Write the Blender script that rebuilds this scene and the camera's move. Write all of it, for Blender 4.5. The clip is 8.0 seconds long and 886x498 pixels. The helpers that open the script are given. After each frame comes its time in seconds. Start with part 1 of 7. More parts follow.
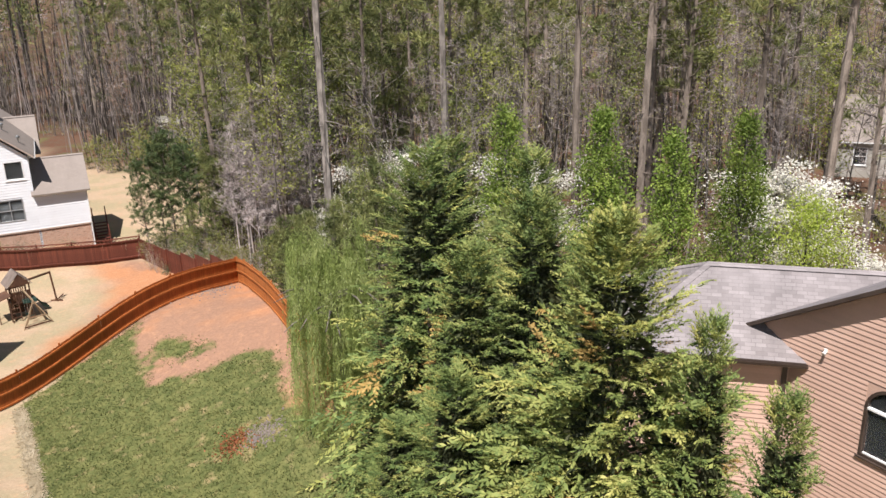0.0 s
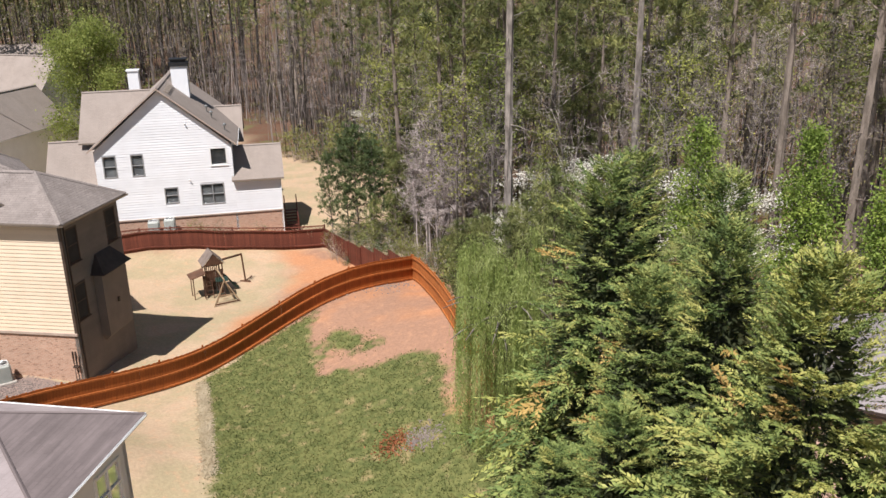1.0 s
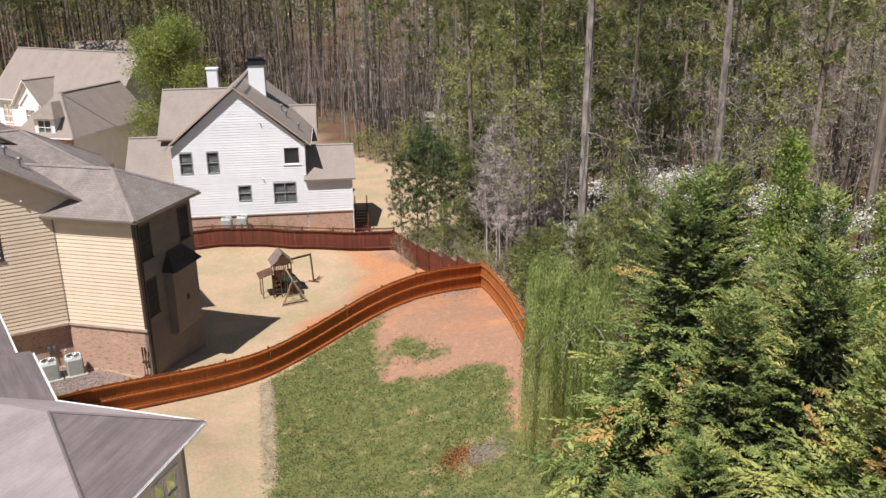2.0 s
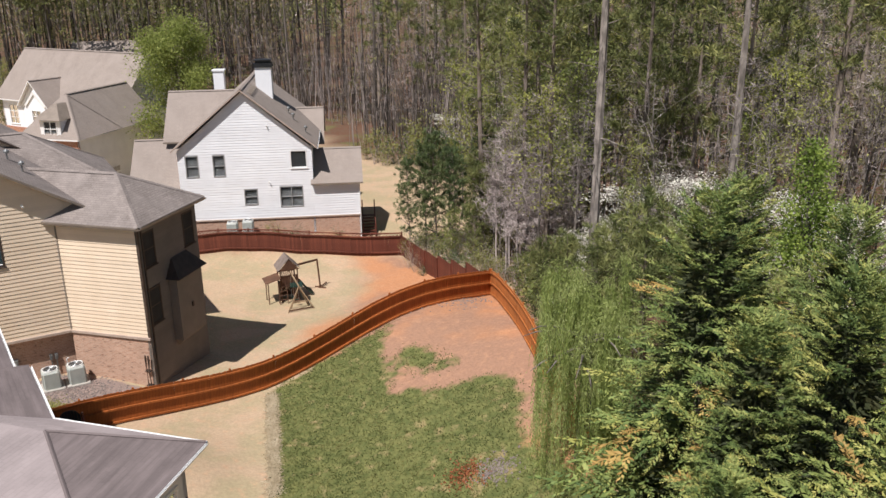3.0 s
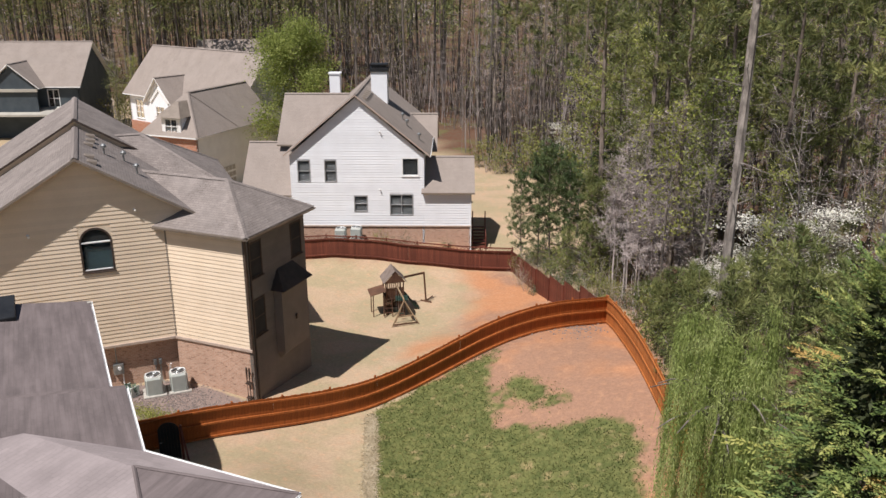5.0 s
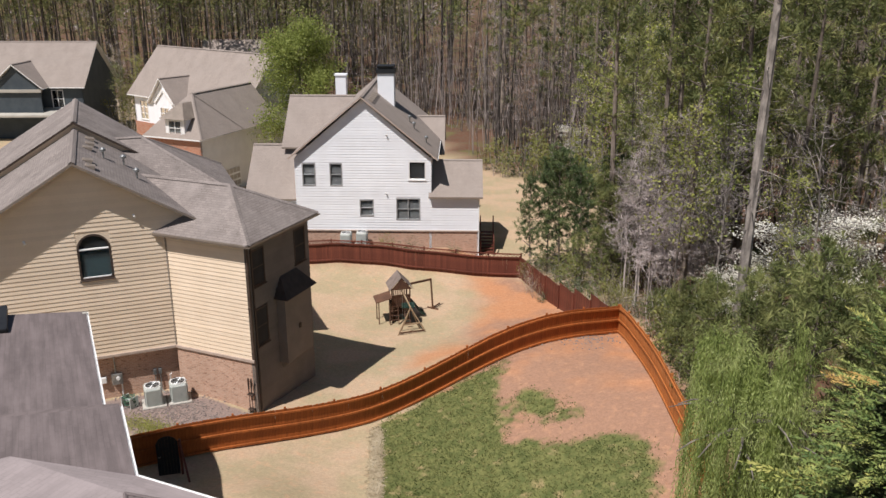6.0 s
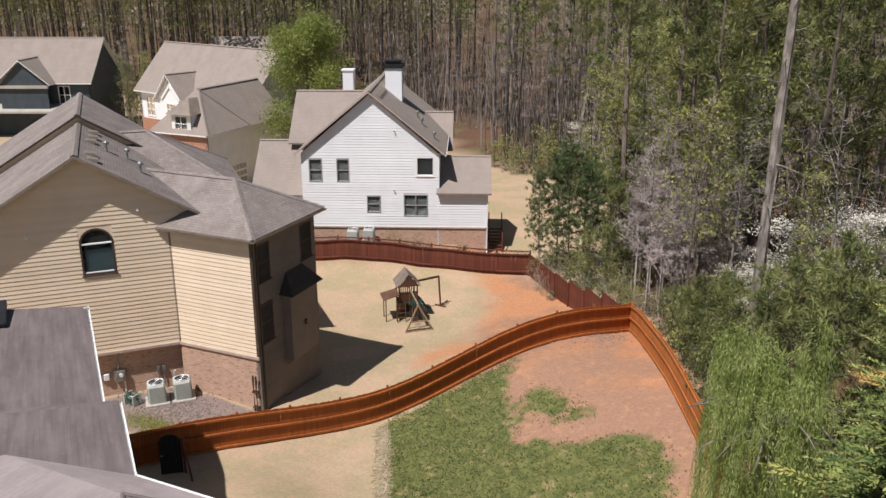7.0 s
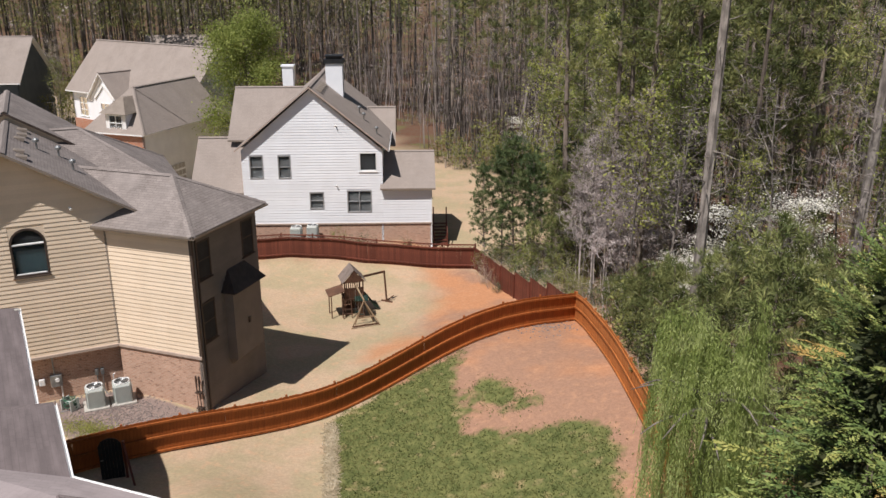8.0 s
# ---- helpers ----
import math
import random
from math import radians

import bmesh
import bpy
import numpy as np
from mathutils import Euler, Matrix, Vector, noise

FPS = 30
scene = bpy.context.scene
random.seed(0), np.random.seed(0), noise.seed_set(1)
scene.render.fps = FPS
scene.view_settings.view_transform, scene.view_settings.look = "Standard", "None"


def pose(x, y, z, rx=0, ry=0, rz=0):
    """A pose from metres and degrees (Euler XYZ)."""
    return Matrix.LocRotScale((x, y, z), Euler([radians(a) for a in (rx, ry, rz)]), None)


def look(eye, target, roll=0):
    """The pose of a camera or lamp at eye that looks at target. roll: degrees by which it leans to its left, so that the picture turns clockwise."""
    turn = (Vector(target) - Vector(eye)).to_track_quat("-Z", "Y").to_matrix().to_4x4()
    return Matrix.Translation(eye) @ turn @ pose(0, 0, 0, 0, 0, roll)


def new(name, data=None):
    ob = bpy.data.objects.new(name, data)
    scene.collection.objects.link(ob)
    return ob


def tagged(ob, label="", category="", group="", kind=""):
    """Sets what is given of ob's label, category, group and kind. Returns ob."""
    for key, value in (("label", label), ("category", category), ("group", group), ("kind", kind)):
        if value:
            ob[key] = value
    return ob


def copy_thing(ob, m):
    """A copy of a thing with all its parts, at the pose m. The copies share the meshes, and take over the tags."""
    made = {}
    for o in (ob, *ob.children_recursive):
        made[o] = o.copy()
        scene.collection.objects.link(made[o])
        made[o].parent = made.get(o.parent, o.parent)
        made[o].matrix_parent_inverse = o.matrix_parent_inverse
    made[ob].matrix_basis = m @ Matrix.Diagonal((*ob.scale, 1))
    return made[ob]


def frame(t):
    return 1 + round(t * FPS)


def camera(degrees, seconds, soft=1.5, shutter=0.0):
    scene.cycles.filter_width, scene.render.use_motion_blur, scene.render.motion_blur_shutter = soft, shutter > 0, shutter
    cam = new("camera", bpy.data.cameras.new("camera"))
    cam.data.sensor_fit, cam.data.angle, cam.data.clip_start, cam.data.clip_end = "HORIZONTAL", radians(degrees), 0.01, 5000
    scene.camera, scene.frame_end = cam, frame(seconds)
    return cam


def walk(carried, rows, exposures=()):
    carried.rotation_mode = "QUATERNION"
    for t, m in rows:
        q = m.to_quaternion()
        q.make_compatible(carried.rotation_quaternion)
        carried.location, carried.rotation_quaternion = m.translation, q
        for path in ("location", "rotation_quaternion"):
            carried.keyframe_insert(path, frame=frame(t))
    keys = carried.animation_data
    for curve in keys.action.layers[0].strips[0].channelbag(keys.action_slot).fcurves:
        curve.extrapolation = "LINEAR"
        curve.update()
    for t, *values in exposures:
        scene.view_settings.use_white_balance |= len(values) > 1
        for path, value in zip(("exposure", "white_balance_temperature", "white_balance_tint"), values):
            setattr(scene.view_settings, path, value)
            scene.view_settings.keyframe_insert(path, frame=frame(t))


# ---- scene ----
cam = camera(56.2, 8.0)
METRES, EYE, TILT, LEAN, TURN = 8.5, 20.0, 0.0, 0.0, 0.0
ROWS = [
    (0.0, 0.0, 0.0, 0.0, -0.54, -18.87, 1.57),
    (0.5, 0.005, 0.0764, 0.0074, 4.02, -18.69, 1.36),
    (1.0, -0.0002, 0.1451, 0.0054, 12.54, -18.55, 1.12),
    (2.5, -0.0569, 0.3127, 0.02, 17.88, -18.42, 0.74),
    (3.0, -0.0831, 0.3655, 0.0248, 18.2, -18.42, 0.65),
    (3.5, -0.1171, 0.4296, 0.0331, 20.5, -18.38, 0.48),
    (4.0, -0.1589, 0.4989, 0.0399, 23.72, -18.33, 0.32),
    (4.5, -0.2043, 0.5693, 0.0428, 25.65, -18.33, 0.19),
    (5.0, -0.251, 0.6391, 0.0473, 25.92, -18.28, 0.09),
    (6.5, -0.3544, 0.811, 0.0301, 26.64, -18.24, -0.05),
    (7.0, -0.371, 0.8344, -0.0033, 26.88, -18.3, -0.03),
    (7.5, -0.3781, 0.8391, -0.034, 27.13, -18.38, 0.02),
    (8.0, -0.3711, 0.8462, -0.0456, 22.91, -18.36, 0.05),
]
walk(cam, [(t, pose(0, 0, EYE, TILT, LEAN, TURN) @ pose(METRES * x, METRES * y, METRES * z, 90 + pitch, roll, yaw)) for t, x, y, z, yaw, pitch, roll in ROWS], [(0.0, 0.56), (1.0, 0.5), (2.5, 0.34), (4.5, 0.23), (8.0, 0.16)])

# ---- world, sun ----
SUN = Vector((-0.113, -0.486, 0.866)).normalized()
sky_world = bpy.data.worlds.new("sky")
scene.world = sky_world
sky_world.use_nodes = True
wt = sky_world.node_tree
sky = wt.nodes.new("ShaderNodeTexSky")
sky.sky_type, sky.sun_disc = "NISHITA", False
sky.sun_elevation, sky.sun_rotation = math.asin(SUN.z), math.atan2(SUN.x, SUN.y)
sky.air_density, sky.dust_density, sky.ozone_density = 1.0, 0.6, 1.0
wt.links.new(sky.outputs[0], wt.nodes["Background"].inputs[0])
wt.nodes["Background"].inputs[1].default_value = 0.05
sun_data = bpy.data.lights.new("sun", "SUN")
sun_data.energy, sun_data.angle, sun_data.color = 5.0, radians(0.53), (1.0, 0.943, 0.912)
sun = new("sun", sun_data)
sun.matrix_world = look(SUN * 80, (0, 0, 0))

# ---- materials ----


def mix(nt, a, b, fac, blend="MIX"):
    n = nt.nodes.new("ShaderNodeMix")
    n.data_type, n.blend_type = "RGBA", blend
    for socket, value in ((n.inputs[0], fac), (n.inputs[6], a), (n.inputs[7], b)):
        if isinstance(value, bpy.types.NodeSocket):
            nt.links.new(value, socket)
        elif isinstance(value, (int, float)):
            socket.default_value = value
        else:
            socket.default_value = (*value, 1)
    return n.outputs[2]


def calc(nt, op, a, b=0.0, clamp=False):
    n = nt.nodes.new("ShaderNodeMath")
    n.operation, n.use_clamp = op, clamp
    for socket, value in zip(n.inputs, (a, b)):
        if isinstance(value, bpy.types.NodeSocket):
            nt.links.new(value, socket)
        else:
            socket.default_value = value
    return n.outputs[0]


def fog(nt, where, scale, detail=4.0, rough=0.55):
    n = nt.nodes.new("ShaderNodeTexNoise")
    n.inputs["Scale"].default_value, n.inputs["Detail"].default_value, n.inputs["Roughness"].default_value = scale, detail, rough
    nt.links.new(where, n.inputs["Vector"])
    return n.outputs[0]


def steps(nt, value, low, high):
    n = nt.nodes.new("ShaderNodeMapRange")
    n.interpolation_type = "SMOOTHSTEP"
    nt.links.new(value, n.inputs[0])
    n.inputs[1].default_value, n.inputs[2].default_value = low, high
    return n.outputs[0]


def stretch(nt, where, sx, sy, sz):
    n = nt.nodes.new("ShaderNodeMapping")
    n.inputs["Scale"].default_value = (sx, sy, sz)
    nt.links.new(where, n.inputs[0])
    return n.outputs[0]


def begin(name, rough=0.7, spec=0.3, metal=0.0):
    m = bpy.data.materials.new(name)
    m.use_nodes = True
    nt = m.node_tree
    p = nt.nodes["Principled BSDF"]
    p.inputs["Roughness"].default_value, p.inputs["Metallic"].default_value = rough, metal
    p.inputs["Specular IOR Level"].default_value = spec
    coords = nt.nodes.new("ShaderNodeTexCoord")
    return m, nt, p, coords


def relief(nt, p, height, strength, distance=0.02):
    b = nt.nodes.new("ShaderNodeBump")
    b.inputs["Strength"].default_value, b.inputs["Distance"].default_value = strength, distance
    nt.links.new(height, b.inputs["Height"])
    nt.links.new(b.outputs[0], p.inputs["Normal"])


def surface(name, a, b, scale=3.0, rough=0.7, spec=0.3, metal=0.0, fine=40.0, grain=0.25, bump=0.3, vary=0.0, squeeze=(1, 1, 1), each=None):
    """Two tones in large blotches, a fine grain over them, and some relief; vary: lightness from piece to piece."""
    m, nt, p, coords = begin(name, rough, spec, metal)
    where = stretch(nt, coords.outputs["Object"], *squeeze)
    colour = mix(nt, a, b, steps(nt, fog(nt, where, scale), 0.35, 0.65))
    small = fog(nt, where, fine, 3.0)
    colour = mix(nt, colour, mix(nt, (1 - grain,) * 3, (1 + grain,) * 3, small), 1.0, "MULTIPLY")
    if vary:
        info = nt.nodes.new("ShaderNodeObjectInfo")
        colour = mix(nt, colour, mix(nt, (1 - vary,) * 3, (1 + vary,) * 3, info.outputs["Random"]), 1.0, "MULTIPLY")
    if each:
        geo = nt.nodes.new("ShaderNodeNewGeometry")
        colour = mix(nt, colour, mix(nt, (each[0],) * 3, (each[1],) * 3, calc(nt, "POWER", geo.outputs["Random Per Island"], 2.0)), 1.0, "MULTIPLY")
    nt.links.new(colour, p.inputs["Base Color"])
    if bump:
        relief(nt, p, small, bump)
    return m


def foliage(name, dark, mid, light, sheer=0.3, rough=0.6, vary=0.25, single=0.55, scale=0.55):
    """Leaves: each one takes its own tone between three, and lets some light through."""
    m, nt, p, coords = begin(name, rough, 0.2)
    geo, info = nt.nodes.new("ShaderNodeNewGeometry"), nt.nodes.new("ShaderNodeObjectInfo")
    ramp = nt.nodes.new("ShaderNodeValToRGB")
    ramp.color_ramp.elements[0].color, ramp.color_ramp.elements[1].color = (*dark, 1), (*light, 1)
    middle = ramp.color_ramp.elements.new(0.55)
    middle.color = (*mid, 1)
    patch = fog(nt, coords.outputs["Object"], scale, 2.0)
    nt.links.new(calc(nt, "ADD", calc(nt, "MULTIPLY", geo.outputs["Random Per Island"], single), calc(nt, "MULTIPLY", steps(nt, patch, 0.3, 0.7), 1 - single)), ramp.inputs[0])
    colour = mix(nt, ramp.outputs[0], mix(nt, (1 - vary,) * 3, (1 + vary,) * 3, info.outputs["Random"]), 1.0, "MULTIPLY")
    nt.links.new(colour, p.inputs["Base Color"])
    t, s = nt.nodes.new("ShaderNodeBsdfTranslucent"), nt.nodes.new("ShaderNodeMixShader")
    nt.links.new(colour, t.inputs[0])
    s.inputs[0].default_value = sheer
    nt.links.new(p.outputs[0], s.inputs[1])
    nt.links.new(t.outputs[0], s.inputs[2])
    nt.links.new(s.outputs[0], nt.nodes["Material Output"].inputs[0])
    return m


def shingles(name, a, b, streak, wear=0.15, joint=0.62, grain=(0.9, 0.5)):
    """Asphalt shingles in courses of 14 cm along the eaves, weathered in blotches and runs."""
    m, nt, p, coords = begin(name, 0.9, 0.2)
    uv = coords.outputs["UV"]
    bricks = nt.nodes.new("ShaderNodeTexBrick")
    bricks.offset = 0.37
    for key, value in (("Color1", (*a, 1)), ("Color2", (*b, 1)), ("Mortar", (*[joint * v for v in a], 1)), ("Scale", 1.0), ("Mortar Size", 0.009), ("Bias", 0.0), ("Brick Width", 0.31), ("Row Height", 0.145)):
        bricks.inputs[key].default_value = value
    nt.links.new(uv, bricks.inputs["Vector"])
    blotch = steps(nt, fog(nt, uv, 0.5, 5.0), 0.35, 0.7)
    colour = mix(nt, bricks.outputs[0], streak, calc(nt, "MULTIPLY", blotch, 0.55))
    runs = fog(nt, stretch(nt, uv, *grain, 1), 1.0, 4.0)
    colour = mix(nt, colour, mix(nt, (1 - wear,) * 3, (1 + wear,) * 3, steps(nt, runs, 0.3, 0.7)), 1.0, "MULTIPLY")
    speck = fog(nt, uv, 60.0, 2.0)
    colour = mix(nt, colour, mix(nt, (0.8,) * 3, (1.2,) * 3, speck), 1.0, "MULTIPLY")
    nt.links.new(colour, p.inputs["Base Color"])
    relief(nt, p, mix(nt, bricks.outputs["Fac"], speck, 0.4), -0.5, 0.015)
    return m


def brickwork(name, a, b, mortar):
    m, nt, p, coords = begin(name, 0.9, 0.2)
    apart = nt.nodes.new("ShaderNodeSeparateXYZ")
    nt.links.new(coords.outputs["Object"], apart.inputs[0])
    flat = nt.nodes.new("ShaderNodeCombineXYZ")
    nt.links.new(apart.outputs[0], flat.inputs[0])
    nt.links.new(apart.outputs[2], flat.inputs[1])
    bricks = nt.nodes.new("ShaderNodeTexBrick")
    for key, value in (("Color1", (*a, 1)), ("Color2", (*b, 1)), ("Mortar", (*mortar, 1)), ("Scale", 1.0), ("Mortar Size", 0.012), ("Brick Width", 0.215), ("Row Height", 0.075)):
        bricks.inputs[key].default_value = value
    nt.links.new(flat.outputs[0], bricks.inputs["Vector"])
    spots = steps(nt, fog(nt, stretch(nt, flat.outputs[0], 3.5, 10, 1), 1.0, 2.0), 0.58, 0.68)
    colour = mix(nt, bricks.outputs[0], [0.4 * v for v in a], calc(nt, "MULTIPLY", spots, 0.85))
    colour = mix(nt, colour, mix(nt, (0.8,) * 3, (1.2,) * 3, fog(nt, flat.outputs[0], 0.7)), 1.0, "MULTIPLY")
    nt.links.new(colour, p.inputs["Base Color"])
    relief(nt, p, bricks.outputs["Fac"], -0.6, 0.01)
    return m


def glass(name, tint):
    m, nt, p, coords = begin(name, 0.04, 0.25)
    p.inputs["Base Color"].default_value = (*tint, 1)
    wave = fog(nt, coords.outputs["Object"], 1.2, 1.0)
    relief(nt, p, wave, 0.05, 0.05)
    p.inputs["Transmission Weight"].default_value = 0.97
    p.inputs["IOR"].default_value = 1.2
    return m


M_LEYLAND = foliage("cypress_foliage", (0.07, 0.115, 0.036), (0.23, 0.27, 0.08), (0.46, 0.45, 0.15), 0.14, vary=0.08, single=0.35, scale=1.3)
M_LEYLAND_DEEP = foliage("deep_cypress_foliage", (0.055, 0.1, 0.034), (0.19, 0.245, 0.074), (0.42, 0.43, 0.14), 0.14, vary=0.12, single=0.35, scale=1.3)
M_GOLD = foliage("golden_cypress_tips", (0.22, 0.25, 0.06), (0.37, 0.37, 0.11), (0.52, 0.48, 0.18), 0.2, vary=0.1, single=0.45, scale=1.3)
M_INNER_SHADE = foliage("inner_foliage", (0.03, 0.04, 0.018), (0.05, 0.06, 0.028), (0.09, 0.09, 0.04), 0.05)
M_RUST = foliage("browned_foliage", (0.25, 0.15, 0.05), (0.4, 0.27, 0.09), (0.52, 0.38, 0.15), 0.2)
M_WILLOW = foliage("willow_leaves", (0.28, 0.36, 0.1), (0.48, 0.57, 0.19), (0.66, 0.72, 0.32), 0.42, single=0.3, scale=1.1)
M_COLUMN = foliage("pear_leaves", (0.085, 0.13, 0.028), (0.22, 0.3, 0.065), (0.45, 0.52, 0.13), 0.42, scale=0.9, single=0.4)
M_LIME = foliage("lime_leaves", (0.22, 0.28, 0.05), (0.37, 0.44, 0.085), (0.5, 0.55, 0.14), 0.45, scale=0.9)
M_GREEN = foliage("spring_leaves", (0.15, 0.19, 0.045), (0.27, 0.315, 0.085), (0.4, 0.43, 0.15), 0.45)
M_YELLOW = foliage("young_leaves", (0.18, 0.21, 0.045), (0.36, 0.38, 0.1), (0.53, 0.53, 0.19), 0.42)
M_BUD = foliage("buds", (0.2, 0.175, 0.085), (0.32, 0.28, 0.15), (0.42, 0.37, 0.21), 0.3)
M_REDBUD = foliage("reddish_buds", (0.23, 0.14, 0.085), (0.33, 0.21, 0.13), (0.42, 0.28, 0.18), 0.3)
M_PINE = foliage("pine_needles", (0.055, 0.074, 0.03), (0.17, 0.19, 0.07), (0.36, 0.345, 0.13), 0.25, single=0.3, scale=0.35)
M_PINE_YOUNG = foliage("young_pine_needles", (0.045, 0.075, 0.035), (0.11, 0.15, 0.062), (0.21, 0.25, 0.1), 0.22, single=0.3, scale=0.9)
M_PINE_OLIVE = foliage("olive_pine_needles", (0.068, 0.092, 0.034), (0.2, 0.225, 0.082), (0.37, 0.37, 0.145), 0.24, single=0.3, scale=0.9)
M_BLOSSOM = foliage("white_blossom", (0.5, 0.47, 0.38), (0.72, 0.7, 0.62), (0.85, 0.84, 0.8), 0.3, vary=0.08)
M_BRUSH = foliage("brush_leaves", (0.11, 0.125, 0.035), (0.22, 0.225, 0.07), (0.33, 0.32, 0.115), 0.3)
M_GRASS = foliage("weedy_lawn_leaves", (0.07, 0.092, 0.029), (0.15, 0.165, 0.055), (0.28, 0.258, 0.102), 0.22, single=0.4, scale=0.7)
M_STRAW = foliage("dry_grass_blades", (0.42, 0.34, 0.22), (0.55, 0.46, 0.32), (0.68, 0.6, 0.45), 0.3)
M_FALLEN = foliage("rust_red_leaves", (0.2, 0.065, 0.03), (0.31, 0.11, 0.05), (0.42, 0.18, 0.085), 0.2)
M_BARK = surface("pine_bark", (0.23, 0.19, 0.16), (0.14, 0.115, 0.095), 1.2, 0.95, 0.1, fine=9.0, grain=0.5, bump=0.8, vary=0.35, squeeze=(3, 3, 0.8))
M_GREYBARK = surface("grey_bark", (0.2, 0.175, 0.158), (0.1, 0.088, 0.078), 1.5, 0.95, 0.1, fine=12.0, grain=0.4, bump=0.5, vary=0.35, squeeze=(2, 2, 0.8))
M_WOODBARK = surface("woodland_bark", (0.135, 0.117, 0.106), (0.075, 0.064, 0.057), 0.9, 0.95, 0.1, fine=9.0, grain=0.4, bump=0.4, squeeze=(2, 2, 0.8), each=(0.45, 2.4))
M_TWIG = surface("fine_twigs", (0.47, 0.41, 0.39), (0.28, 0.238, 0.225), 0.3, 0.95, 0.1, fine=9.0, grain=0.3, bump=0, vary=0.25, each=(0.7, 1.4))
M_PALEBARK = surface("pale_bark", (0.31, 0.275, 0.245), (0.15, 0.132, 0.118), 1.5, 0.9, 0.1, fine=10.0, grain=0.3, bump=0.4, vary=0.2, squeeze=(2, 2, 0.8))
M_PANE_DARK = surface("insect_screen", (0.03, 0.032, 0.035), (0.045, 0.047, 0.05), 1.0, 0.7, 0.2, grain=0.1, bump=0)
M_SIDING_TAN = surface("tan_painted_siding", (0.73, 0.605, 0.465), (0.69, 0.565, 0.425), 0.7, 0.6, 0.3, fine=18, grain=0.07, bump=0.08, vary=0.05)
M_SIDING_WHITE = surface("white_painted_siding", (0.81, 0.83, 0.86), (0.77, 0.785, 0.81), 0.6, 0.55, 0.3, fine=18, grain=0.05, bump=0.08, vary=0.03)
M_SIDING_ROSE = surface("rosy_brown_siding", (0.6, 0.41, 0.325), (0.56, 0.375, 0.295), 0.7, 0.6, 0.3, fine=18, grain=0.07, bump=0.08, vary=0.05)
# Greyer paint of the side wall, darkened further: its shade is in this colour.
M_SIDING_TAUPE_SHADED = surface("taupe_stucco", (0.23, 0.2, 0.176), (0.2, 0.174, 0.153), 0.9, 0.8, 0.2, fine=25, grain=0.12, bump=0.15, vary=0.05)
M_SIDING_GREY = surface("grey_siding", (0.42, 0.4, 0.35), (0.36, 0.34, 0.3), 0.7, 0.6, 0.3, fine=18, grain=0.07, bump=0.08)
M_SIDING_PALE = surface("pale_grey_siding", (0.7, 0.7, 0.69), (0.64, 0.64, 0.635), 0.7, 0.6, 0.3, fine=18, grain=0.06, bump=0.08)
M_SIDING_BLUE = surface("slate_blue_siding", (0.06, 0.075, 0.085), (0.045, 0.058, 0.07), 0.7, 0.6, 0.3, fine=18, grain=0.1, bump=0.08)
M_BRICK = brickwork("tan_red_brick", (0.5, 0.31, 0.225), (0.4, 0.225, 0.155), (0.5, 0.39, 0.31))
M_BRICK_RED = brickwork("red_brick", (0.42, 0.16, 0.08), (0.34, 0.12, 0.065), (0.42, 0.32, 0.26))
M_ROOF_TAN = shingles("brown_grey_shingles", (0.19, 0.163, 0.15), (0.245, 0.212, 0.196), (0.285, 0.25, 0.232), 0.12)
# One roof, two mauve tones: shingle difference and slope lighting both put into colour.
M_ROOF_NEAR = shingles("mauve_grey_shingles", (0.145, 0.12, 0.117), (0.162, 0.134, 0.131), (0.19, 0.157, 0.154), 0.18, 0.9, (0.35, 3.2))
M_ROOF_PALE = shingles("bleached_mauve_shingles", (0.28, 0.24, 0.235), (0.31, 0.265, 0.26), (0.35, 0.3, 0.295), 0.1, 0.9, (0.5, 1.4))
M_ROOF_RIGHT = shingles("grey_shingles", (0.215, 0.192, 0.192), (0.31, 0.28, 0.28), (0.29, 0.262, 0.262), 0.15, 0.9)
M_ROOF_FAR = shingles("taupe_shingles", (0.262, 0.222, 0.196), (0.29, 0.247, 0.218), (0.305, 0.262, 0.234), 0.05, 0.8)
M_TRIM_DARK = surface("dark_brown_trim", (0.05, 0.035, 0.028), (0.07, 0.05, 0.04), 2, 0.5, 0.35, grain=0.1, bump=0.1)
M_TRIM_TAN = surface("taupe_trim", (0.2, 0.165, 0.135), (0.24, 0.2, 0.165), 2, 0.5, 0.35, grain=0.1, bump=0.1)
M_TRIM_GREY = surface("grey_window_trim", (0.24, 0.24, 0.24), (0.3, 0.3, 0.3), 2, 0.5, 0.35, grain=0.1, bump=0.05)
M_TRIM_WHITE = surface("white_trim", (0.78, 0.78, 0.77), (0.7, 0.7, 0.69), 2, 0.45, 0.4, grain=0.06, bump=0.05)
M_LEDGE = surface("stone_ledge", (0.45, 0.36, 0.3), (0.38, 0.3, 0.25), 3, 0.8, grain=0.15)
M_GLASS = glass("window_glass", (0.5, 0.53, 0.54))
M_BLIND = surface("grey_blind", (0.2, 0.2, 0.205), (0.15, 0.15, 0.155), 1.0, 0.8, grain=0.15, bump=0.2, squeeze=(0.1, 0.1, 12))
M_SHADE_BLACK = surface("dim_room", (0.01, 0.011, 0.013), (0.018, 0.019, 0.021), 1.0, 0.8, grain=0.1, bump=0)
M_TEAL = surface("teal_shade_cloth", (0.03, 0.07, 0.082), (0.04, 0.085, 0.095), 1.0, 0.7, grain=0.1, bump=0.1)
